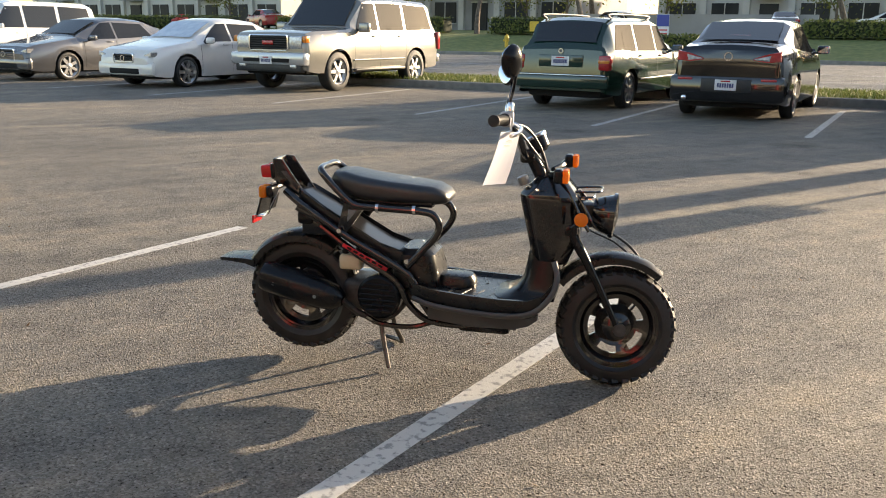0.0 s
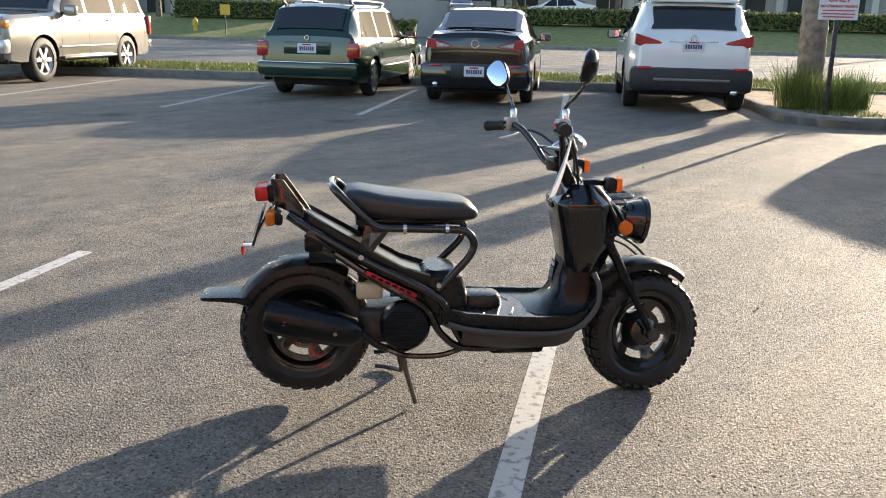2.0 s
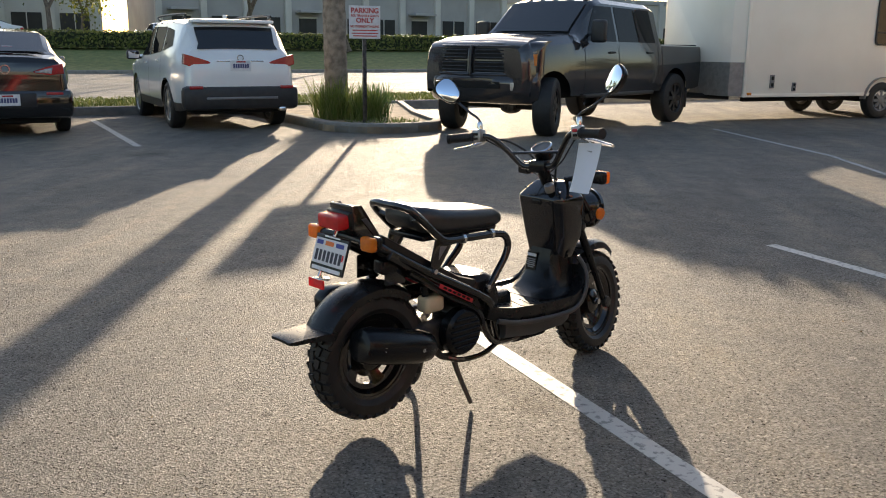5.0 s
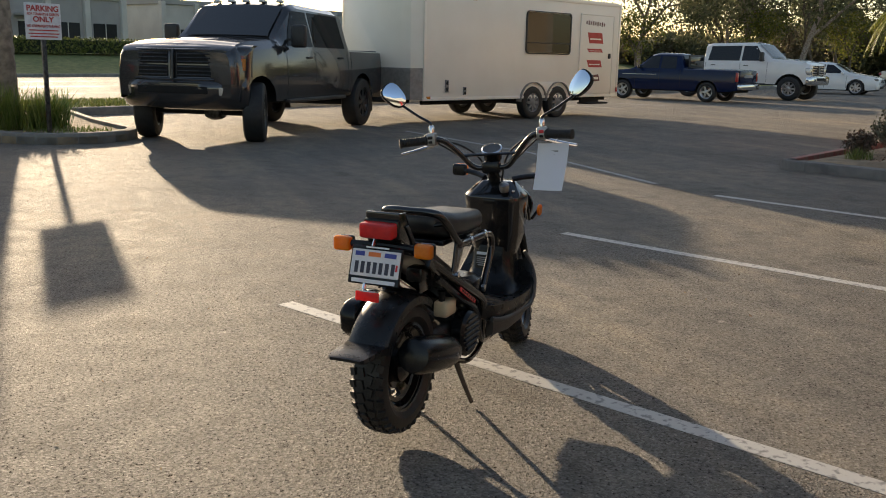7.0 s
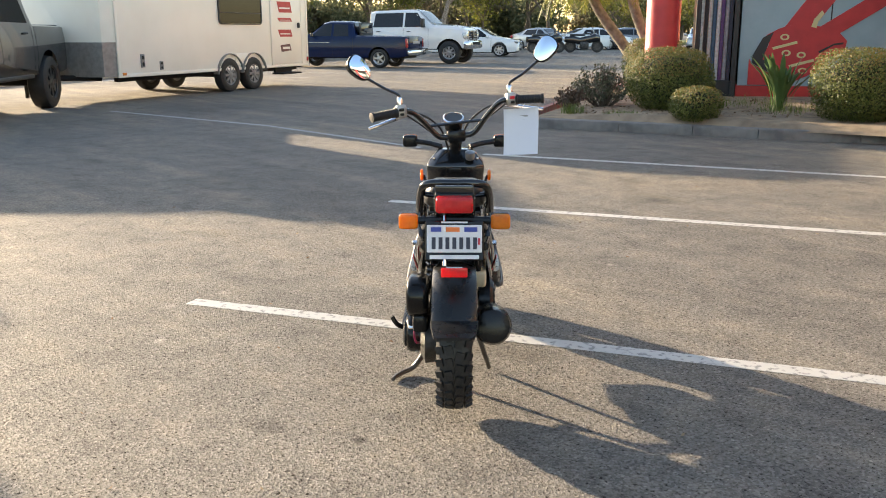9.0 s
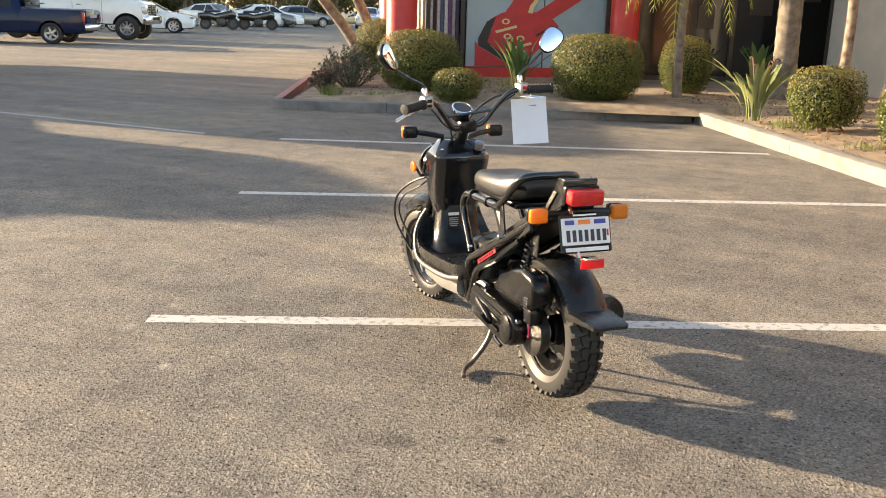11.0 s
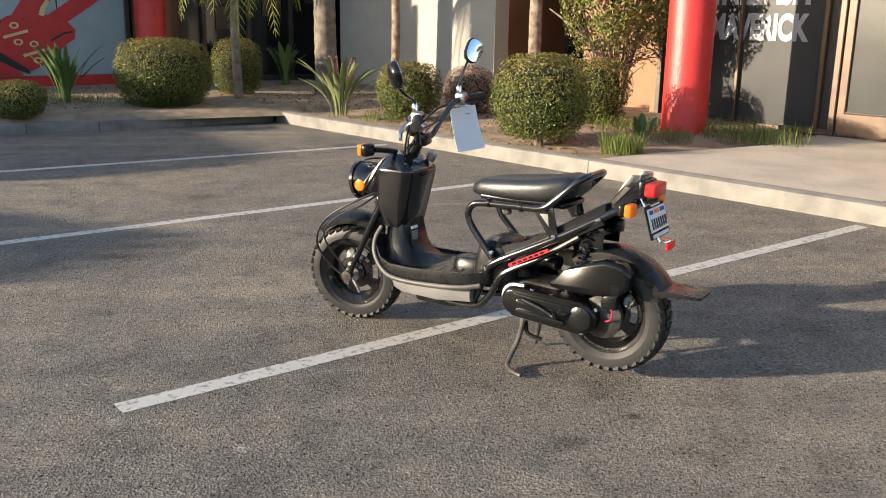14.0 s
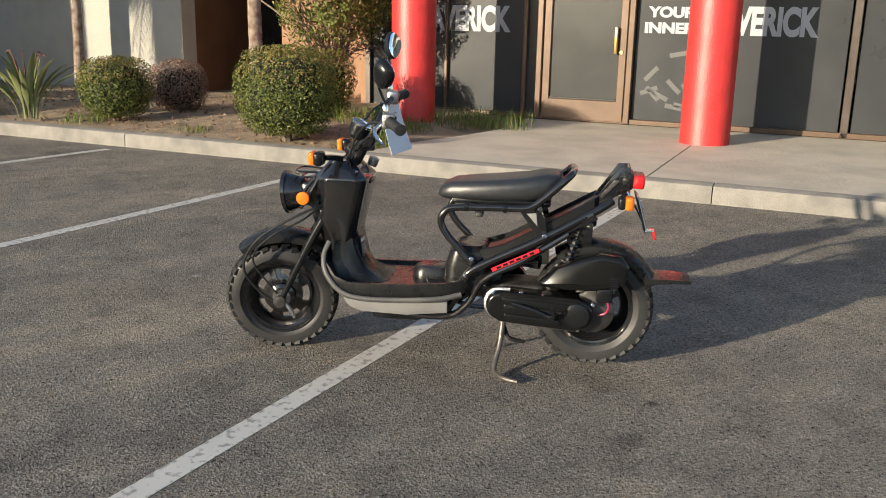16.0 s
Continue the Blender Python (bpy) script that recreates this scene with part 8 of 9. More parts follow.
part("panel", box(2.45, 0.06, 2.75, 0.006, (1.125, -4.86, 1.74), 1), panel_blue, mural)
part("panel_joint", box(0.02, 0.064, 2.75, 0, (1.0, -4.858, 1.74), 1), mural_black, mural)


def on_mural(nm, pts, mat, lift):
    """u in metres from the panel's street end, z up."""
    own = prism([(2.35 - u, z) for u, z in pts], 0.006, 0, None, Matrix.Translation((0, -4.826 + lift, 0)))
    return part(nm, own, mat, mural)


def finger(u0, z0, u1, z1, r, n=8):
    a = math.atan2(z1 - z0, u1 - u0)
    return [(u1 + r * math.cos(a - math.pi / 2 + math.pi * k / n), z1 + r * math.sin(a - math.pi / 2 + math.pi * k / n)) for k in range(n + 1)] + [(u0 - r * math.sin(a), z0 + r * math.cos(a)), (u0 + r * math.sin(a), z0 - r * math.cos(a))]


on_mural("hand_shape", finger(0.82, 1.2, 1.72, 2.5, 0.18), mural_red, 0.0)
on_mural("hand_shape", finger(1.15, 1.12, 2.03, 1.7, 0.125), mural_red, 0.007)
on_mural("finger_gap", [(1.06, 1.3), (1.1, 1.42), (1.2, 1.55), (1.24, 1.5), (1.16, 1.38), (1.14, 1.28)], mural_sand, 0.021)
on_mural("hand_shape", [(0.35, 0.78), (0.45, 1.03), (0.4, 1.17), (0.58, 1.27), (0.84, 1.36), (1.15, 1.31), (1.43, 1.27), (1.61, 1.08), (1.59, 0.94), (1.43, 0.84), (1.2, 0.6), (0.87, 0.44)], mural_red, 0.014)
on_mural("hand_shade", [(0.21, 0.85), (0.35, 1.13), (0.51, 1.22), (0.44, 1.03), (0.37, 0.79), (0.84, 0.47), (0.86, 0.4), (0.68, 0.47), (0.21, 0.73)], mural_black, 0.021)
on_mural("hand_shape", [(0.16, 0.8), (0.21, 0.72), (0.68, 0.46), (0.77, 0.38), (0.16, 0.38)], mural_red, 0.014)
on_mural("thumb_line", [(1.2, 0.92), (1.42, 1.04), (1.56, 1.06), (1.56, 1.03), (1.42, 1.01), (1.22, 0.89)], mural_black, 0.021)


def print_ring(u, z, w, h):
    n = 14
    outer = [(u + w * math.cos(2 * math.pi * k / n), z + h * math.sin(2 * math.pi * k / n)) for k in range(n)]
    rings = [[Vector((2.35 - (u + (q[0] - u) * f), -4.826 + 0.024 + d, z + (q[1] - z) * f)) for q in outer] for f, d in ((1, 0), (1, 0.005), (0.55, 0.005), (0.55, 0))]
    part("print_ring", loft(rings + [rings[0]], None, False), mural_sand, mural)


for du, dz in ((0.0, 0.0), (0.27, -0.28)):
    print_ring(0.68 + du, 1.14 + dz, 0.07, 0.05)
    print_ring(0.72 + du, 0.89 + dz, 0.07, 0.05)
    on_mural("print_bar", [(0.5 + du, 0.98 + dz), (0.52 + du, 0.94 + dz), (0.88 + du, 1.04 + dz), (0.87 + du, 1.08 + dz)], mural_sand, 0.024)
racks = thing("display_window", "shop window with striped garments hung inside", "window", lot_pose(0, 0), "", "structure")
part("frame", box(0.08, 0.12, 2.9, 0.006, (2.42, -4.82, 1.6), 1), trim_black, racks)
part("frame", box(0.08, 0.12, 2.9, 0.006, (3.02, -4.82, 1.6), 1), trim_black, racks)
for k, c in enumerate(((0.05, 0.05, 0.07), (0.3, 0.28, 0.3), (0.12, 0.06, 0.16), (0.5, 0.5, 0.5), (0.05, 0.1, 0.16), (0.45, 0.44, 0.42), (0.03, 0.03, 0.03), (0.6, 0.6, 0.58))):
    part("garment", loft([[Vector((2.48 + 0.065 * k + dx, -4.84 + 0.015 * math.sin(z * 5 + k) + dy, z)) for dx, dy in ((0, 0), (0.055, 0), (0.055, -0.08), (0, -0.08))] for z in (0.45, 0.9, 1.4, 2.0, 2.9)]), material("garment_cloth", c, 0.8, 0, tuple(v * 0.7 for v in c), 0.3, 20), racks)
part("sill", box(0.7, 0.1, 0.3, 0.01, (2.72, -4.86, 0.3), 1), trim_black, racks)
wall_block("wall_wing_end", 2.85, 3.1, -16.0, -4.95, 0.0, 4.3, cream_stucco, "cream stucco side wall of the wing")
wall_block("wall_wing_back", -5.2, 2.85, -5.4, -5.0, 2.95, 4.3, stucco, "pale stucco band above the mural")
wall_block("wall_rear", -14, -13.7, -16, 18, 0.0, 4.3, stucco, "plain rear wall of the building")
wall_block("wall_far_end", -14, -3.6, 16.0, 16.3, 0.0, 4.3, stucco, "plain end wall of the building")
wall_block("wall_near_end", -14, 3.1, -16.3, -16.0, 0.0, 4.3, stucco, "plain end wall of the building")
roof = bmesh.new()
box(9.9, 32.6, 0.25, 0, (-8.7, 0, 4.42), 1, roof)
box(8.4, 11.2, 0.25, 0, (0.0, -10.6, 4.42), 1, roof)
tagged(part("roof", roof, stucco, None, "", lot_pose(0, 0)), "flat roof over shop and wing", "roof", "", "structure")
wall_block("portico_beam", 3.25, 3.9, -16, -3.2, 3.4, 4.3, stucco, "pale beam carried by the round columns")


def column(b, a, label):
    prof = [(0.26, 0.1), (0.245, 0.14)]
    z = 0.16
    while z < 4.3:
        prof += [(0.24, z), (0.2425, z + 0.07)]
        z += 0.08
    ob = part("round_column", lathe(prof, 32), red_gloss, None, "", lot_pose(b, a))
    return tagged(ob, label, "column", "red columns")


column(-2.28, 4.62, "glossy red round column rising from the planter")
column(-2.45, 7.75, "glossy red round column standing on the pavement")
column(-0.25, -4.2, "glossy red round column before the mural")
column(3.53, -3.48, "glossy red round column at the wing's corner")
column(3.58, -5.9, "glossy red round column along the wing")
wall_block("portico_beam", -2.75, -2.1, 4.2, 16, 3.6, 4.3, stucco, "pale beam over the pavement columns")
wall_block("soffit", -3.6, -2.1, 4.2, 16, 4.3, 4.32, stucco, "pale soffit over the pavement")


# ---- palms and trees ----
def palm_trunk(ob, pts, r0, r1, mat, rings=True):
    path = smooth_path(pts, 24)
    prof = []
    side = None
    n = len(path)
    rr = []
    for i, p in enumerate(path):
        f = i / (n - 1)
        r = r0 + (r1 - r0) * f
        r *= 1.0 + (0.05 if rings and i % 3 == 0 else 0.0) + 0.25 * max(0, 1 - f * 14)
        rr.append((p, r))
    rings_pts = []
    for i, (p, r) in enumerate(rr):
        way = (path[min(i + 1, n - 1)] - path[max(i - 1, 0)]).normalized()
        u = Vector((1, 0, 0))
        u = (u - way * u.dot(way)).normalized()
        v = way.cross(u)
        rings_pts.append([p + u * r * math.cos(2 * math.pi * k / 16) + v * r * math.sin(2 * math.pi * k / 16) for k in range(16)])
    return part("trunk", loft(rings_pts), mat, ob, "", None, 60)


def frond(base, out, length, droop, rng, leaf, ob, dense=26):
    """One feather frond: a bent rib with narrow leaflets on both sides."""
    vs, fs, rib = [], [], []
    side = out.cross(Vector((0, 0, 1))).normalized()
    for i in range(dense + 1):
        f = i / dense
        rib.append(base + out * length * (f - 0.25 * droop * f * f) + Vector((0, 0, length * (0.45 * f - droop * f * f))))
    for i in range(2, dense):
        f = i / dense
        t = (rib[i + 1] - rib[i - 1]).normalized()
        for q in (1, -1):
            l = length * 0.34 * math.sin(math.pi * (0.15 + 0.8 * f)) * rng.uniform(0.8, 1.15)
            d = (side * q * 0.8 + t * 0.55 + Vector((0, 0, -0.45 - rng.uniform(0, 0.3)))).normalized()
            w = t * 0.014
            p = rib[i]
            k = len(vs)
            vs += [p - w, p + w, p + d * l * 0.6 + w * 0.7, p + d * l - Vector((0, 0, l * 0.15)), p + d * l * 0.6 - w * 0.7]
            fs.append((k, k + 1, k + 2, k + 3, k + 4))
    o = raw("frond", vs, fs, leaf, ob)
    part("rib", tube(rib[::4] + [rib[-1]], (0.014, 0.004), 6, 2), leaf, o)
    return o


def palm(world, pts, r0, r1, label, crown=0, flen=1.4, mat=None, seed=1, droop=(0.7, 1.3)):
    rng = random.Random(seed)
    ob = thing("palm_tree", label, "palm", pose(*world), "palm trees")
    palm_trunk(ob, pts, r0, r1, mat or palm_bark)
    topp = Vector(pts[-1])
    for k in range(crown):
        a = 2 * math.pi * k / max(1, crown) + rng.uniform(-0.2, 0.2)
        frond(topp, Vector((math.cos(a), math.sin(a), 0)), flen * rng.uniform(0.8, 1.15), rng.uniform(*droop), rng, palm_leaf, ob)
    return ob


palm((2.39, -7.39, 0.12), [(0, 0, 0), (0.02, 0.02, 1.5), (0, 0.05, 4), (0, 0, 6.5)], 0.17, 0.14, "thick grey ringed palm trunk in the planter", 12, 2.2, None, 101)
palm((3.69, -6.41, 0.12), [(0, 0, 0), (0.02, 0.0, 0.9), (0.0, 0.03, 1.8), (0.05, 0.02, 2.35)], 0.065, 0.055, "slender palm with drooping green fronds", 15, 1.3, None, 102, (1.0, 1.5))
palm((1.56, -5.67, 0.12), [(0, 0, 0), (-0.03, 0.02, 1.2), (0.02, 0.03, 2.6), (0.05, 0, 5.2)], 0.062, 0.05, "slender reddish peeling palm trunk", 10, 1.6, pale_bark, 103)
palm((0.23, -3.21, 0.12), [(0, 0, 0), (0.02, -0.02, 1.3), (-0.02, 0, 2.6), (0.03, 0, 5.2)], 0.075, 0.06, "slender pale peeling palm trunk behind a shrub", 10, 1.6, pale_bark, 104)
pa, pb = lot(3.75, -7.7), lot(4.0, -8.2)
palm((pa.x, pa.y, 0.12), [(0, 0, 0), (0.2, 0.12, 0.8), (0.48, 0.28, 1.6), (0.62, 0.36, 2.4)], 0.12, 0.09, "leaning palm beside another", 13, 1.1, palm_bark, 106, (0.8, 1.3))
palm((pb.x, pb.y, 0.12), [(0, 0, 0), (0.4, 0.22, 0.75), (0.9, 0.5, 1.5), (1.2, 0.7, 2.2)], 0.12, 0.09, "leaning palm with yellow-green fronds", 14, 1.2, palm_bark, 105, (0.8, 1.3))
pi = lot(15.44, 3.73)
palm((pi.x, pi.y, 0.08), [(0, 0, 0), (0.0, 0.03, 2), (0.03, 0, 5), (0, 0, 7.5)], 0.2, 0.17, "tall grey palm trunk on the planted island", 16, 2.2, None, 107)


def grow(start, way, length, r, depth, rng, bm, tips, split=3, bend=0.3):
    """Limbs that fork and thin out; tips collects twig ends."""
    pts = [start]
    d = way.normalized()
    for k in range(3):
        d = (d + Vector((rng.uniform(-1, 1), rng.uniform(-1, 1), rng.uniform(-0.4, 0.7))) * bend * 0.6).normalized()
        pts.append(pts[-1] + d * length / 3)
    tube(pts, (r, r * 0.55), 6 if depth > 1 else 4, 2, bm)
    tips.append((pts[-1], d))
    if depth > 1:
        tips.append((pts[2], d))
    if depth == 0:
        return
    for k in range(split):
        a = rng.uniform(0, 6.283)
        u = d.orthogonal().normalized()
        o = (u * math.cos(a) + d.cross(u) * math.sin(a))
        grow(pts[-1 if k else 2], (d * 0.75 + o * rng.uniform(0.5, 0.95) + Vector((0, 0, 0.15))), length * rng.uniform(0.6, 0.82), r * 0.55, depth - 1, rng, bm, tips, split, bend)


def tree(m, height, label, leaf, per_tip=40, leaf_size=0.12, spread=0.5, depth=3, trunk_r=0.16, seed=1, stems=1, name="tree", bark_mat=None, lean=0.15):
    """A tapered trunk with forking limbs and a ragged crown of single leaves."""
    rng = random.Random(seed)
    ob = thing(name, label, "tree", m, "trees")
    bm, tips = bmesh.new(), []
    for k in range(stems):
        a = 2 * math.pi * k / stems + rng.uniform(-0.4, 0.4)
        w = Vector((math.cos(a) * (lean if stems == 1 else 0.22), math.sin(a) * (lean if stems == 1 else 0.22), 1))
        grow(Vector((0.05 * math.cos(a), 0.05 * math.sin(a), -0.05)), w, height * 0.42, trunk_r, depth, rng, bm, tips)
    part("trunk", bm, bark_mat or bark, ob)
    if leaf is not None and per_tip:
        spots = []
        for p, d in tips:
            if p.z < height * 0.3:
                continue
            for _ in range(per_tip):
                o = Vector((rng.gauss(0, 1), rng.gauss(0, 1), rng.gauss(0, 0.8))) * spread
                spots.append((p + o, (o + Vector((0, 0, 0.3))).normalized()))
        vs, fs = leaf_cloud(spots, leaf_size, rng)
        raw("crown", vs, fs, leaf, ob, "", "stuff")
    return ob


mixed_leaf = leaf_material("red_green_leaf", ((0.06, 0.085, 0.02), (0.11, 0.14, 0.03), (0.16, 0.19, 0.045), (0.21, 0.15, 0.06), (0.25, 0.26, 0.075), (0.15, 0.18, 0.04)), 0.5)
stem_tree = tree(pose(-0.85, -3.5, 0.12), 2.6, "small many-stemmed tree with a dense reddish green crown by the column", None, 0, 0.04, 0.16, 1, 0.03, 201, 4, "small_tree", pale_bark, 0.1)
rng = random.Random(77)
spots = []
twigs = bmesh.new()
for _ in range(64):
    a, f = rng.uniform(0, 6.283), rng.uniform(0.2, 0.62)
    low = Vector((0.1 * math.cos(a), 0.1 * math.sin(a), rng.uniform(0.35, 0.8)))
    top = Vector((f * math.cos(a), f * math.sin(a), rng.uniform(0.7, 1.7)))
    tube([low, low.lerp(top, 0.5) + Vector((rng.uniform(-0.06, 0.06), rng.uniform(-0.06, 0.06), 0.05)), top], (0.007, 0.0025), 4, 2, twigs)
part("twig_bundle", twigs, material("purple_twig", (0.16, 0.1, 0.085), 0.85, 0, (0.09, 0.06, 0.05), 0.3, 20), stem_tree)
clumps = [(Vector((rng.gauss(0, 1), rng.gauss(0, 1), rng.gauss(0, 1))).normalized(), rng.uniform(-0.12, 0.16)) for _ in range(22)]
thin = []
for _ in range(21000):
    d = Vector((rng.gauss(0, 1), rng.gauss(0, 1), rng.gauss(0, 1))).normalized()
    k = (1 + sum(b * max(0, d.dot(l)) ** 8 for l, b in clumps)) * rng.uniform(0.45, 1.0) ** 0.5
    q = Vector((d.x * 0.68 * k, d.y * 0.68 * k, 1.52 + d.z * 1.0 * k))
    gap = noise.noise(q * 4.2 + Vector((3, 1, 7)))
    if q.z < 0.78 + 0.4 * rng.random() + 0.25 * gap or (q.z < 1.5 and gap > 0.22):
        if q.z > 0.55 and rng.random() < 0.16:
            thin.append((q, d))
        continue
    spots.append((q, d))
vs, fs = leaf_cloud(thin, 0.03, rng)
raw("dry_foliage", vs, fs, brown_leaf, stem_tree, "sparse purple-brown lower leaves", "stuff")
vs, fs = leaf_cloud(spots, 0.034, rng)
raw("crown", vs, fs, mixed_leaf, stem_tree, "", "stuff")

# Trees beyond the car park: built once each, then repeated.
t1 = tree(lot_pose(30, -62), 9.5, "olive-green roadside tree with a ragged crown", olive_leaf, 120, 0.2, 0.75, 3, 0.22, 211)
t2 = tree(lot_pose(24, -66), 8.0, "grey leafless tree with fine branches", None, 0, 0.2, 0.5, 4, 0.18, 212, 1, "bare_tree")
t3 = tree(lot_pose(36, -58), 12.0, "tall dark green tree with pale limbs", leaf_material("dark_tree_leaf", ((0.06, 0.07, 0.034), (0.12, 0.125, 0.06), (0.19, 0.185, 0.1)), 0.6, 0.5), 130, 0.22, 0.9, 3, 0.25, 213, 1, "tree", pale_bark)
t4 = tree(lot_pose(20, -60), 5.5, "bushy yellow-green tree beyond the car park", leaf_material("yellow_tree_leaf", ((0.08, 0.1, 0.02), (0.15, 0.16, 0.03), (0.24, 0.22, 0.05)), 0.6, 0.45), 130, 0.15, 0.6, 2, 0.12, 214)
for src, spots in ((t1, ((6, -88, 50), (0, -95, 170), (14, -100, 260), (24, -72, 20), (18, -70, 80), (62, 44, 40), (64, 28, 190), (63, 8, 300), (66, 52, 120), (48, -66, 99), (32, -78, 33), (21, -80, 190), (54, -72, 160))), (t2, ((28, -64, 40), (12, -90, 20), (15, -60, 100), (9, -70, 190), (46, -55, 300), (52, 5, 10), (53, 10.5, 140), (50, -4, 220), (51, 24, 70), (51, 31, 15), (54, 40, 200), (49, -10, 30))), (t3, ((44, -60, 130), (50, -48, 10), (56, -56, 70), (28, -60, 200), (22, -54, 310), (34, -72, 20))), (t4, ((4, -80, 15), (12, -84, 250), (26, -58, 130), (34, -54, 15), (60, 22, 40), (64, 12, 100), (66, 34, 200), (57, 41, 10), (56, 47, 80), (60, 58, 150), (55, 27, 300), (58, 3, 20)))):
    for b, a, turn in spots:
        copy_thing(src, lot_pose(b, a, 1.0 if b > 48 and a > -20 else 0, turn))


# ---- across the street ----
def hedge(b0, b1, a0, a1, z, h, label, seed, n):
    rng = random.Random(seed)
    ob = thing("hedge", label, "hedge", lot_pose(0, 0), "hedges")
    # near-black inner box: the shade behind the leaf skin, put into its colour
    part("shade_core", box(b1 - b0 - 0.2, a1 - a0 - 0.2, h - 0.1, 0.1, ((b0 + b1) / 2, (a0 + a1) / 2, z + h / 2)), material("hedge_shade", (0.015, 0.022, 0.008), 0.9), ob)
    spots = []
    for _ in range(n):
        p = Vector((rng.uniform(b0, b1), rng.uniform(a0, a1), z + rng.uniform(0, h)))
        k = rng.random()
        if k < 0.6:
            p.x = b0 + rng.gauss(0, 0.06)
            o = Vector((-1, 0, 0))
        else:
            p.z = z + h + rng.gauss(0, 0.05)
            o = Vector((0, 0, 1))
        spots.append((p, o))
    vs, fs = leaf_cloud(spots, 0.13, rng)
    raw("leaves", vs, fs, box_leaf, ob, "", "stuff")


for b0, a0, a1, z, h, seed in ((50.5, -60, 12.5, 1.05, 0.85, 301), (50.5, 23, 30, 1.05, 0.9, 302), (50.5, 33, 46, 1.05, 0.9, 303), (50.5, 50, 80, 1.05, 0.9, 304)):
    hedge(b0, b0 + 1.4, a0, a1, z, h, "long dark clipped hedge across the street", seed, int(170 * (a1 - a0)))
hedge(44.6, 45.8, 15.0, 19.5, 0.1, 1.0, "low sunlit hedge by a driveway", 305, 1200)

office_glass = material("office_glass", (0.02, 0.022, 0.024), 0.35, 0, (0.03, 0.032, 0.034), 0, 0.8, 0.05, spec=0.2)
office_wall = material("office_wall", (0.55, 0.53, 0.49), 0.8, 0, (0.48, 0.46, 0.43), 0.2, 0.6, 0.05)
office_grey = material("office_grey_wall", (0.36, 0.35, 0.34), 0.8, 0, (0.31, 0.3, 0.295), 0.2, 0.6, 0.05)


def office(b, a0, a1, h, wall, label, bays):
    """A low office block: walls, parapet, deep-set windows and doors, a canopy."""
    ob = thing("office_building", label, "building", lot_pose(0, 0), "far offices")
    z = 1.0
    part("wall", box(14, a1 - a0, h, 0.05, (b + 7, (a0 + a1) / 2, z + h / 2), 1), wall, ob)
    part("parapet", box(14.4, a1 - a0 + 0.4, 0.5, 0.05, (b + 7, (a0 + a1) / 2, z + h), 1), office_wall if wall is office_grey else office_grey, ob)
    step = (a1 - a0) / bays
    for k in range(bays):
        a = a0 + step * (k + 0.5)
        if k % 3 == 2:
            d = part("door", box(0.3, step * 0.42, 2.4, 0.02, (b - 0.05, a, z + 1.2), 1), office_glass, ob)
            part("door_frame", box(0.2, step * 0.46, 0.12, 0.02, (b - 0.16, a, z + 2.45), 1), office_wall, d)
            part("canopy", box(1.4, step * 0.6, 0.2, 0.03, (b - 0.7, a, z + 2.9), 1), office_grey, ob)
        else:
            w = part("window", box(0.2, step * 0.62, 1.7, 0.02, (b - 0.03, a, z + 1.6), 1), office_glass, ob)
            part("frame", box(0.24, 0.07, 1.7, 0.01, (b - 0.05, a, z + 1.6), 1), office_wall, w)
            part("sill", box(0.3, step * 0.66, 0.08, 0.01, (b - 0.1, a, z + 0.72), 1), office_wall, w)
    for k in range(bays + 1):
        part("pier", box(0.5, 0.5, h, 0.03, (b - 0.12, a0 + step * k, z + h / 2), 1), office_wall, ob)


office(72, -34, -4, 4.6, office_grey, "low grey office with dark windows", 9)
office(74, 0, 26, 5.0, office_wall, "pale low office building across the street", 8)
office(70, 32, 58, 4.6, office_grey, "grey low office beyond the hedge", 8)
office(74, 64, 100, 5.2, office_wall, "long pale office at the street's end", 10)
office(78, -84, -42, 5.0, office_wall, "pale office beyond the trees", 11)
yw = material("hydrant_yellow", (0.6, 0.4, 0.03), 0.5, 0, (0.5, 0.33, 0.03), 0.1, 20)


def hydrant(m, mat, label):
    ob = thing("fire_hydrant", label, "hydrant", m)
    part("barrel", lathe([(0.14, 0), (0.15, 0.04), (0.1, 0.06), (0.1, 0.5), (0.13, 0.52), (0.13, 0.58), (0.1, 0.66), (0.03, 0.72), (0.03, 0.77)], 16), mat, ob)
    for q in (1, -1):
        part("nozzle", lathe([(0.05, 0), (0.05, 0.14), (0.06, 0.14), (0.06, 0.18)], 10, None, (0, 0, 0.42), "y") if q > 0 else lathe([(0.05, -0.14), (0.05, 0)], 10, None, (0, 0, 0.42), "y"), mat, ob)


hydrant(lot_pose(45.5, 26.5, 0.3), yw, "yellow fire hydrant on the far lawn")


def post_sign(m, w, h, z, mats, label, name="street_sign", bars=()):
    ob = thing(name, label, "sign", m, "")
    part("post", lathe([(0.03, -0.1), (0.03, z + h)], 10), dirty_metal, ob)
    part("board", box(0.02, w, h, 0.004, (-0.045, 0, z + h / 2), 1), mats[0], ob)
    for zz, ww, hh, mt in bars:
        part("sign_bar", box(0.004, ww, hh, 0, (-0.058, 0, zz), 1), mt, ob)


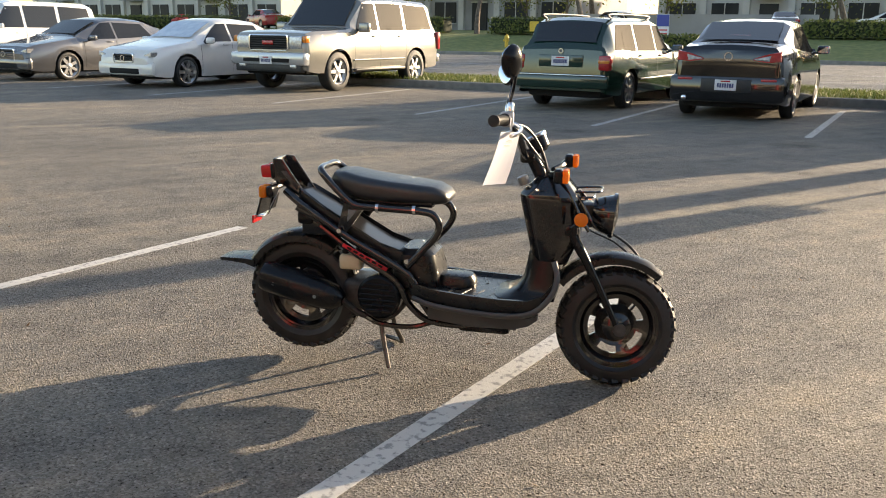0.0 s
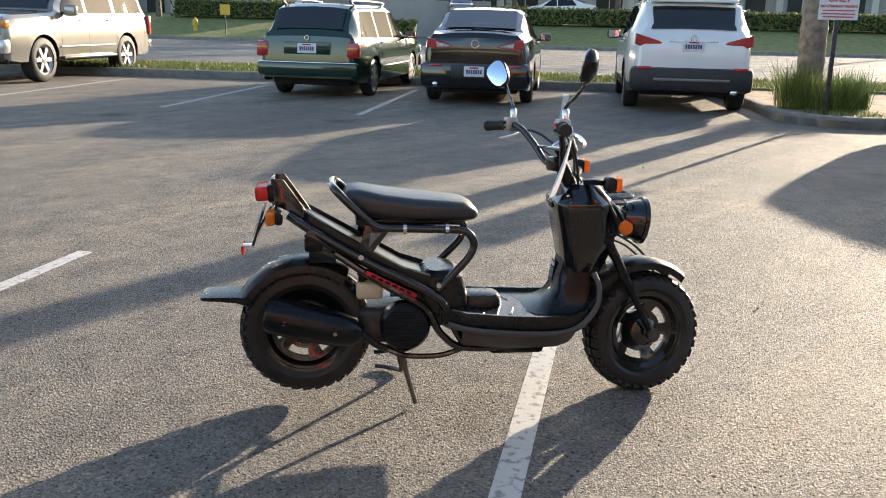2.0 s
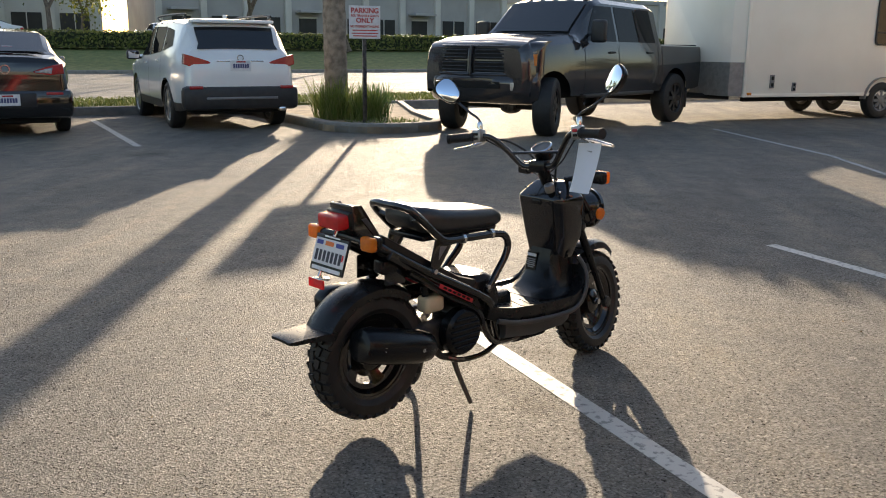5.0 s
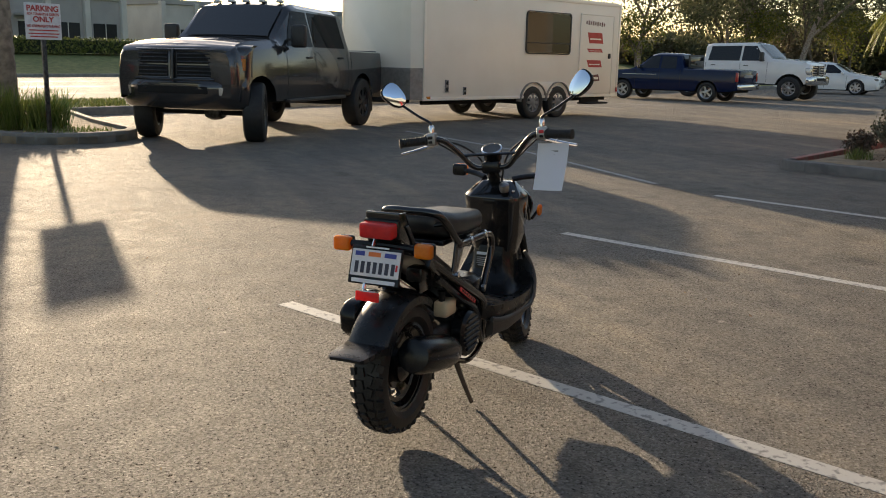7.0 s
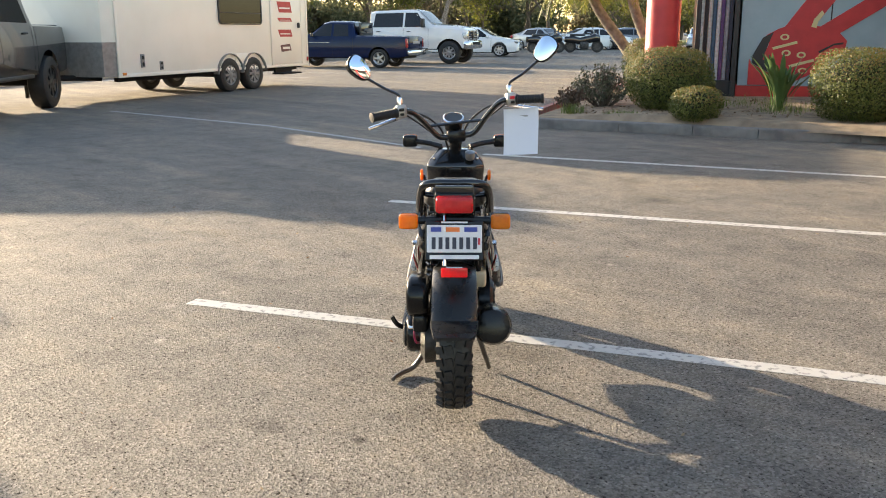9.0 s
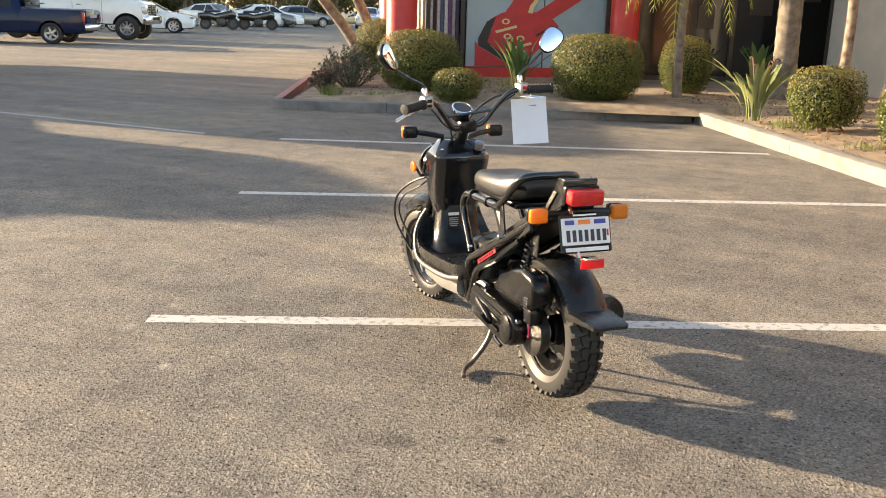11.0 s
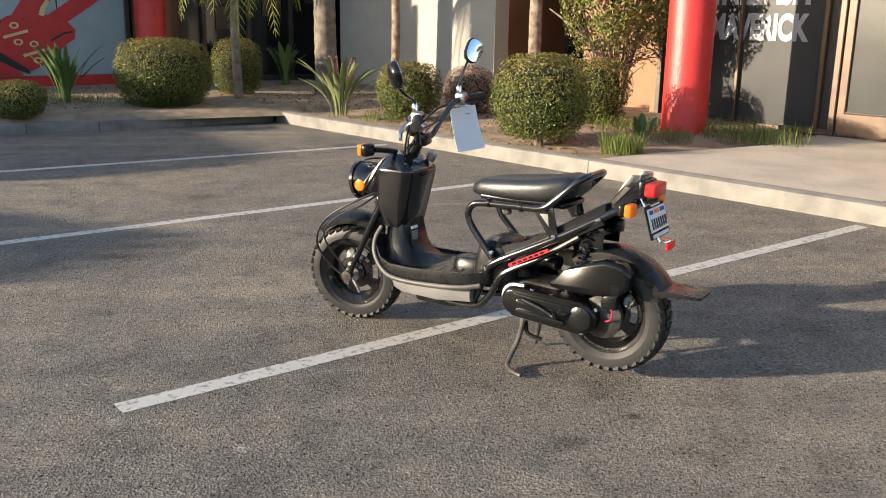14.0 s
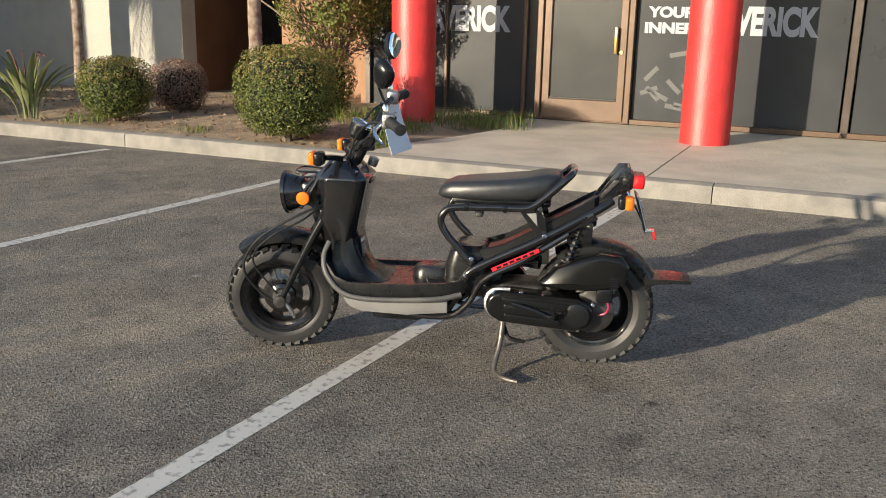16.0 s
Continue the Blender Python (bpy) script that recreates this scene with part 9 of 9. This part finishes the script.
post_sign(lot_pose(44.5, 24.5, 0.2), 0.5, 0.5, 1.0, (yw,), "small yellow sign on the far lawn", "yellow_sign")
post_sign(lot_pose(45.6, 18.2, 0.0), 0.62, 1.15, 0.95, (white_print,), "blue and white sign on a post", "blue_sign", ((1.8, 0.6, 0.56, blue_print), (1.35, 0.46, 0.06, red_vinyl), (1.18, 0.46, 0.05, red_vinyl)))
red_pipe = material("red_pipe_paint", (0.45, 0.03, 0.025), 0.45, 0, (0.36, 0.025, 0.02), 0.1, 12)
bf = thing("backflow_pipes", "red painted fire-main pipes and valves by the lot", "pipes", lot_pose(48.0, 52.0, 0.75))
part("pipe", tube([(0, -0.9, 0), (0, -0.9, 0.8), (0, -0.5, 0.9), (0, 0.5, 0.9), (0, 0.9, 0.8), (0, 0.9, 0)], 0.1, 12), red_pipe, bf)
part("valve", lathe([(0.2, -0.12), (0.2, 0.12)], 16, None, (0, -0.35, 0.9), "y"), red_pipe, bf)
part("valve", lathe([(0.2, -0.12), (0.2, 0.12)], 16, None, (0, 0.35, 0.9), "y"), red_pipe, bf)
part("hand_wheel", lathe([(0.16, 1.25), (0.19, 1.25), (0.19, 1.29), (0.16, 1.29)], 16, None, (0, 0, 0), "z", True), red_pipe, bf)
part("stem", lathe([(0.03, 0.9), (0.03, 1.28)], 8), red_pipe, bf)
ub = thing("utility_box", "pale green utility box on the far lawn", "utility box", lot_pose(45.5, 0.5, 0.3))
part("cabinet", box(0.8, 1.2, 1.0, 0.04, (0, 0, 0.5)), grey_plastic, ub)
part("lid", box(0.86, 1.26, 0.06, 0.02, (0, 0, 1.0)), grey_plastic, ub)

# The car park's own sign on the island.
sg = thing("parking_sign", "white tenants-only parking sign with red letters on a post", "sign", lot_pose(14.0, 3.82, 0.1))
part("post", box(0.04, 0.06, 1.75, 0.005, (0.02, 0, 0.82)), dirty_metal, sg)
bd = part("board", box(0.01, 0.52, 0.49, 0.004, (-0.008, 0, 1.54), 1), plate_white, sg, "white board with a red rim")
for body, z, size, wide in (("PARKING", 1.71, 0.105, 1.05), ("FOR TENANTS & GUESTS", 1.635, 0.048, 0.85), ("ONLY", 1.565, 0.1, 1.1), ("NO OVERNIGHT PARKING", 1.475, 0.05, 0.8)):
    lettering(body, (-0.016, 0, z), size, red_letter, bd, "-b", wide, 0.03)
for z, w in ((1.42, 0.42), (1.375, 0.44), (1.335, 0.4)):
    part("text_bar", box(0.003, w, 0.016, 0, (-0.0145, 0, z), 1), red_letter, bd)

# A pale garden wall beyond the side street.
wall_block("wall_garden", 62, 62.3, 13, 31, 0.0, 2.4, office_grey, "pale rendered garden wall across the street")

# A belt of woodland closing the view beyond the far parked cars.
rng = random.Random(404)
dark_wood, olive_wood = [], []
wood = bmesh.new()
for n in range(90):
    b, a = (rng.uniform(22, 70), rng.uniform(-100, -84)) if n < 64 else (rng.uniform(-8, 21), rng.uniform(-124, -112))
    h = rng.uniform(4, 8) if b < 36 else rng.uniform(2.6, 4.4)
    tube([lot(b, a, 0), lot(b + rng.uniform(-0.4, 0.4), a, h * 0.4), lot(b + rng.uniform(-1, 1), a, h * 0.85)], (0.25, 0.06), 6, 2, wood)
    into = dark_wood if n % 3 else olive_wood
    for _ in range(9):
        c = lot(b + rng.gauss(0, 1.5), a + rng.gauss(0, 1.2), h * rng.uniform(0.22, 1.0))
        r = rng.uniform(0.8, 1.7)
        for _ in range(150):
            d = Vector((rng.gauss(0, 1), rng.gauss(0, 1), rng.gauss(0, 0.8))).normalized() * r * rng.uniform(0.6, 1.05)
            into.append((c + d, d.normalized()))
tagged(part("wood_trunks", wood, bark, None, "", None, 60), "trunks of a wooded belt beyond the car park", "trees", "", "stuff")
for nm, spots, leaf in (("wood_foliage", dark_wood, olive_leaf), ("wood_foliage", olive_wood, leaf_material("dry_tree_leaf", ((0.1, 0.09, 0.05), (0.17, 0.14, 0.08), (0.22, 0.17, 0.1)), 0.7))):
    vs, fs = leaf_cloud(spots, 0.34, rng)
    tagged(raw(nm, vs, fs, leaf), "dark olive foliage of the wooded belt", "trees", "", "stuff")
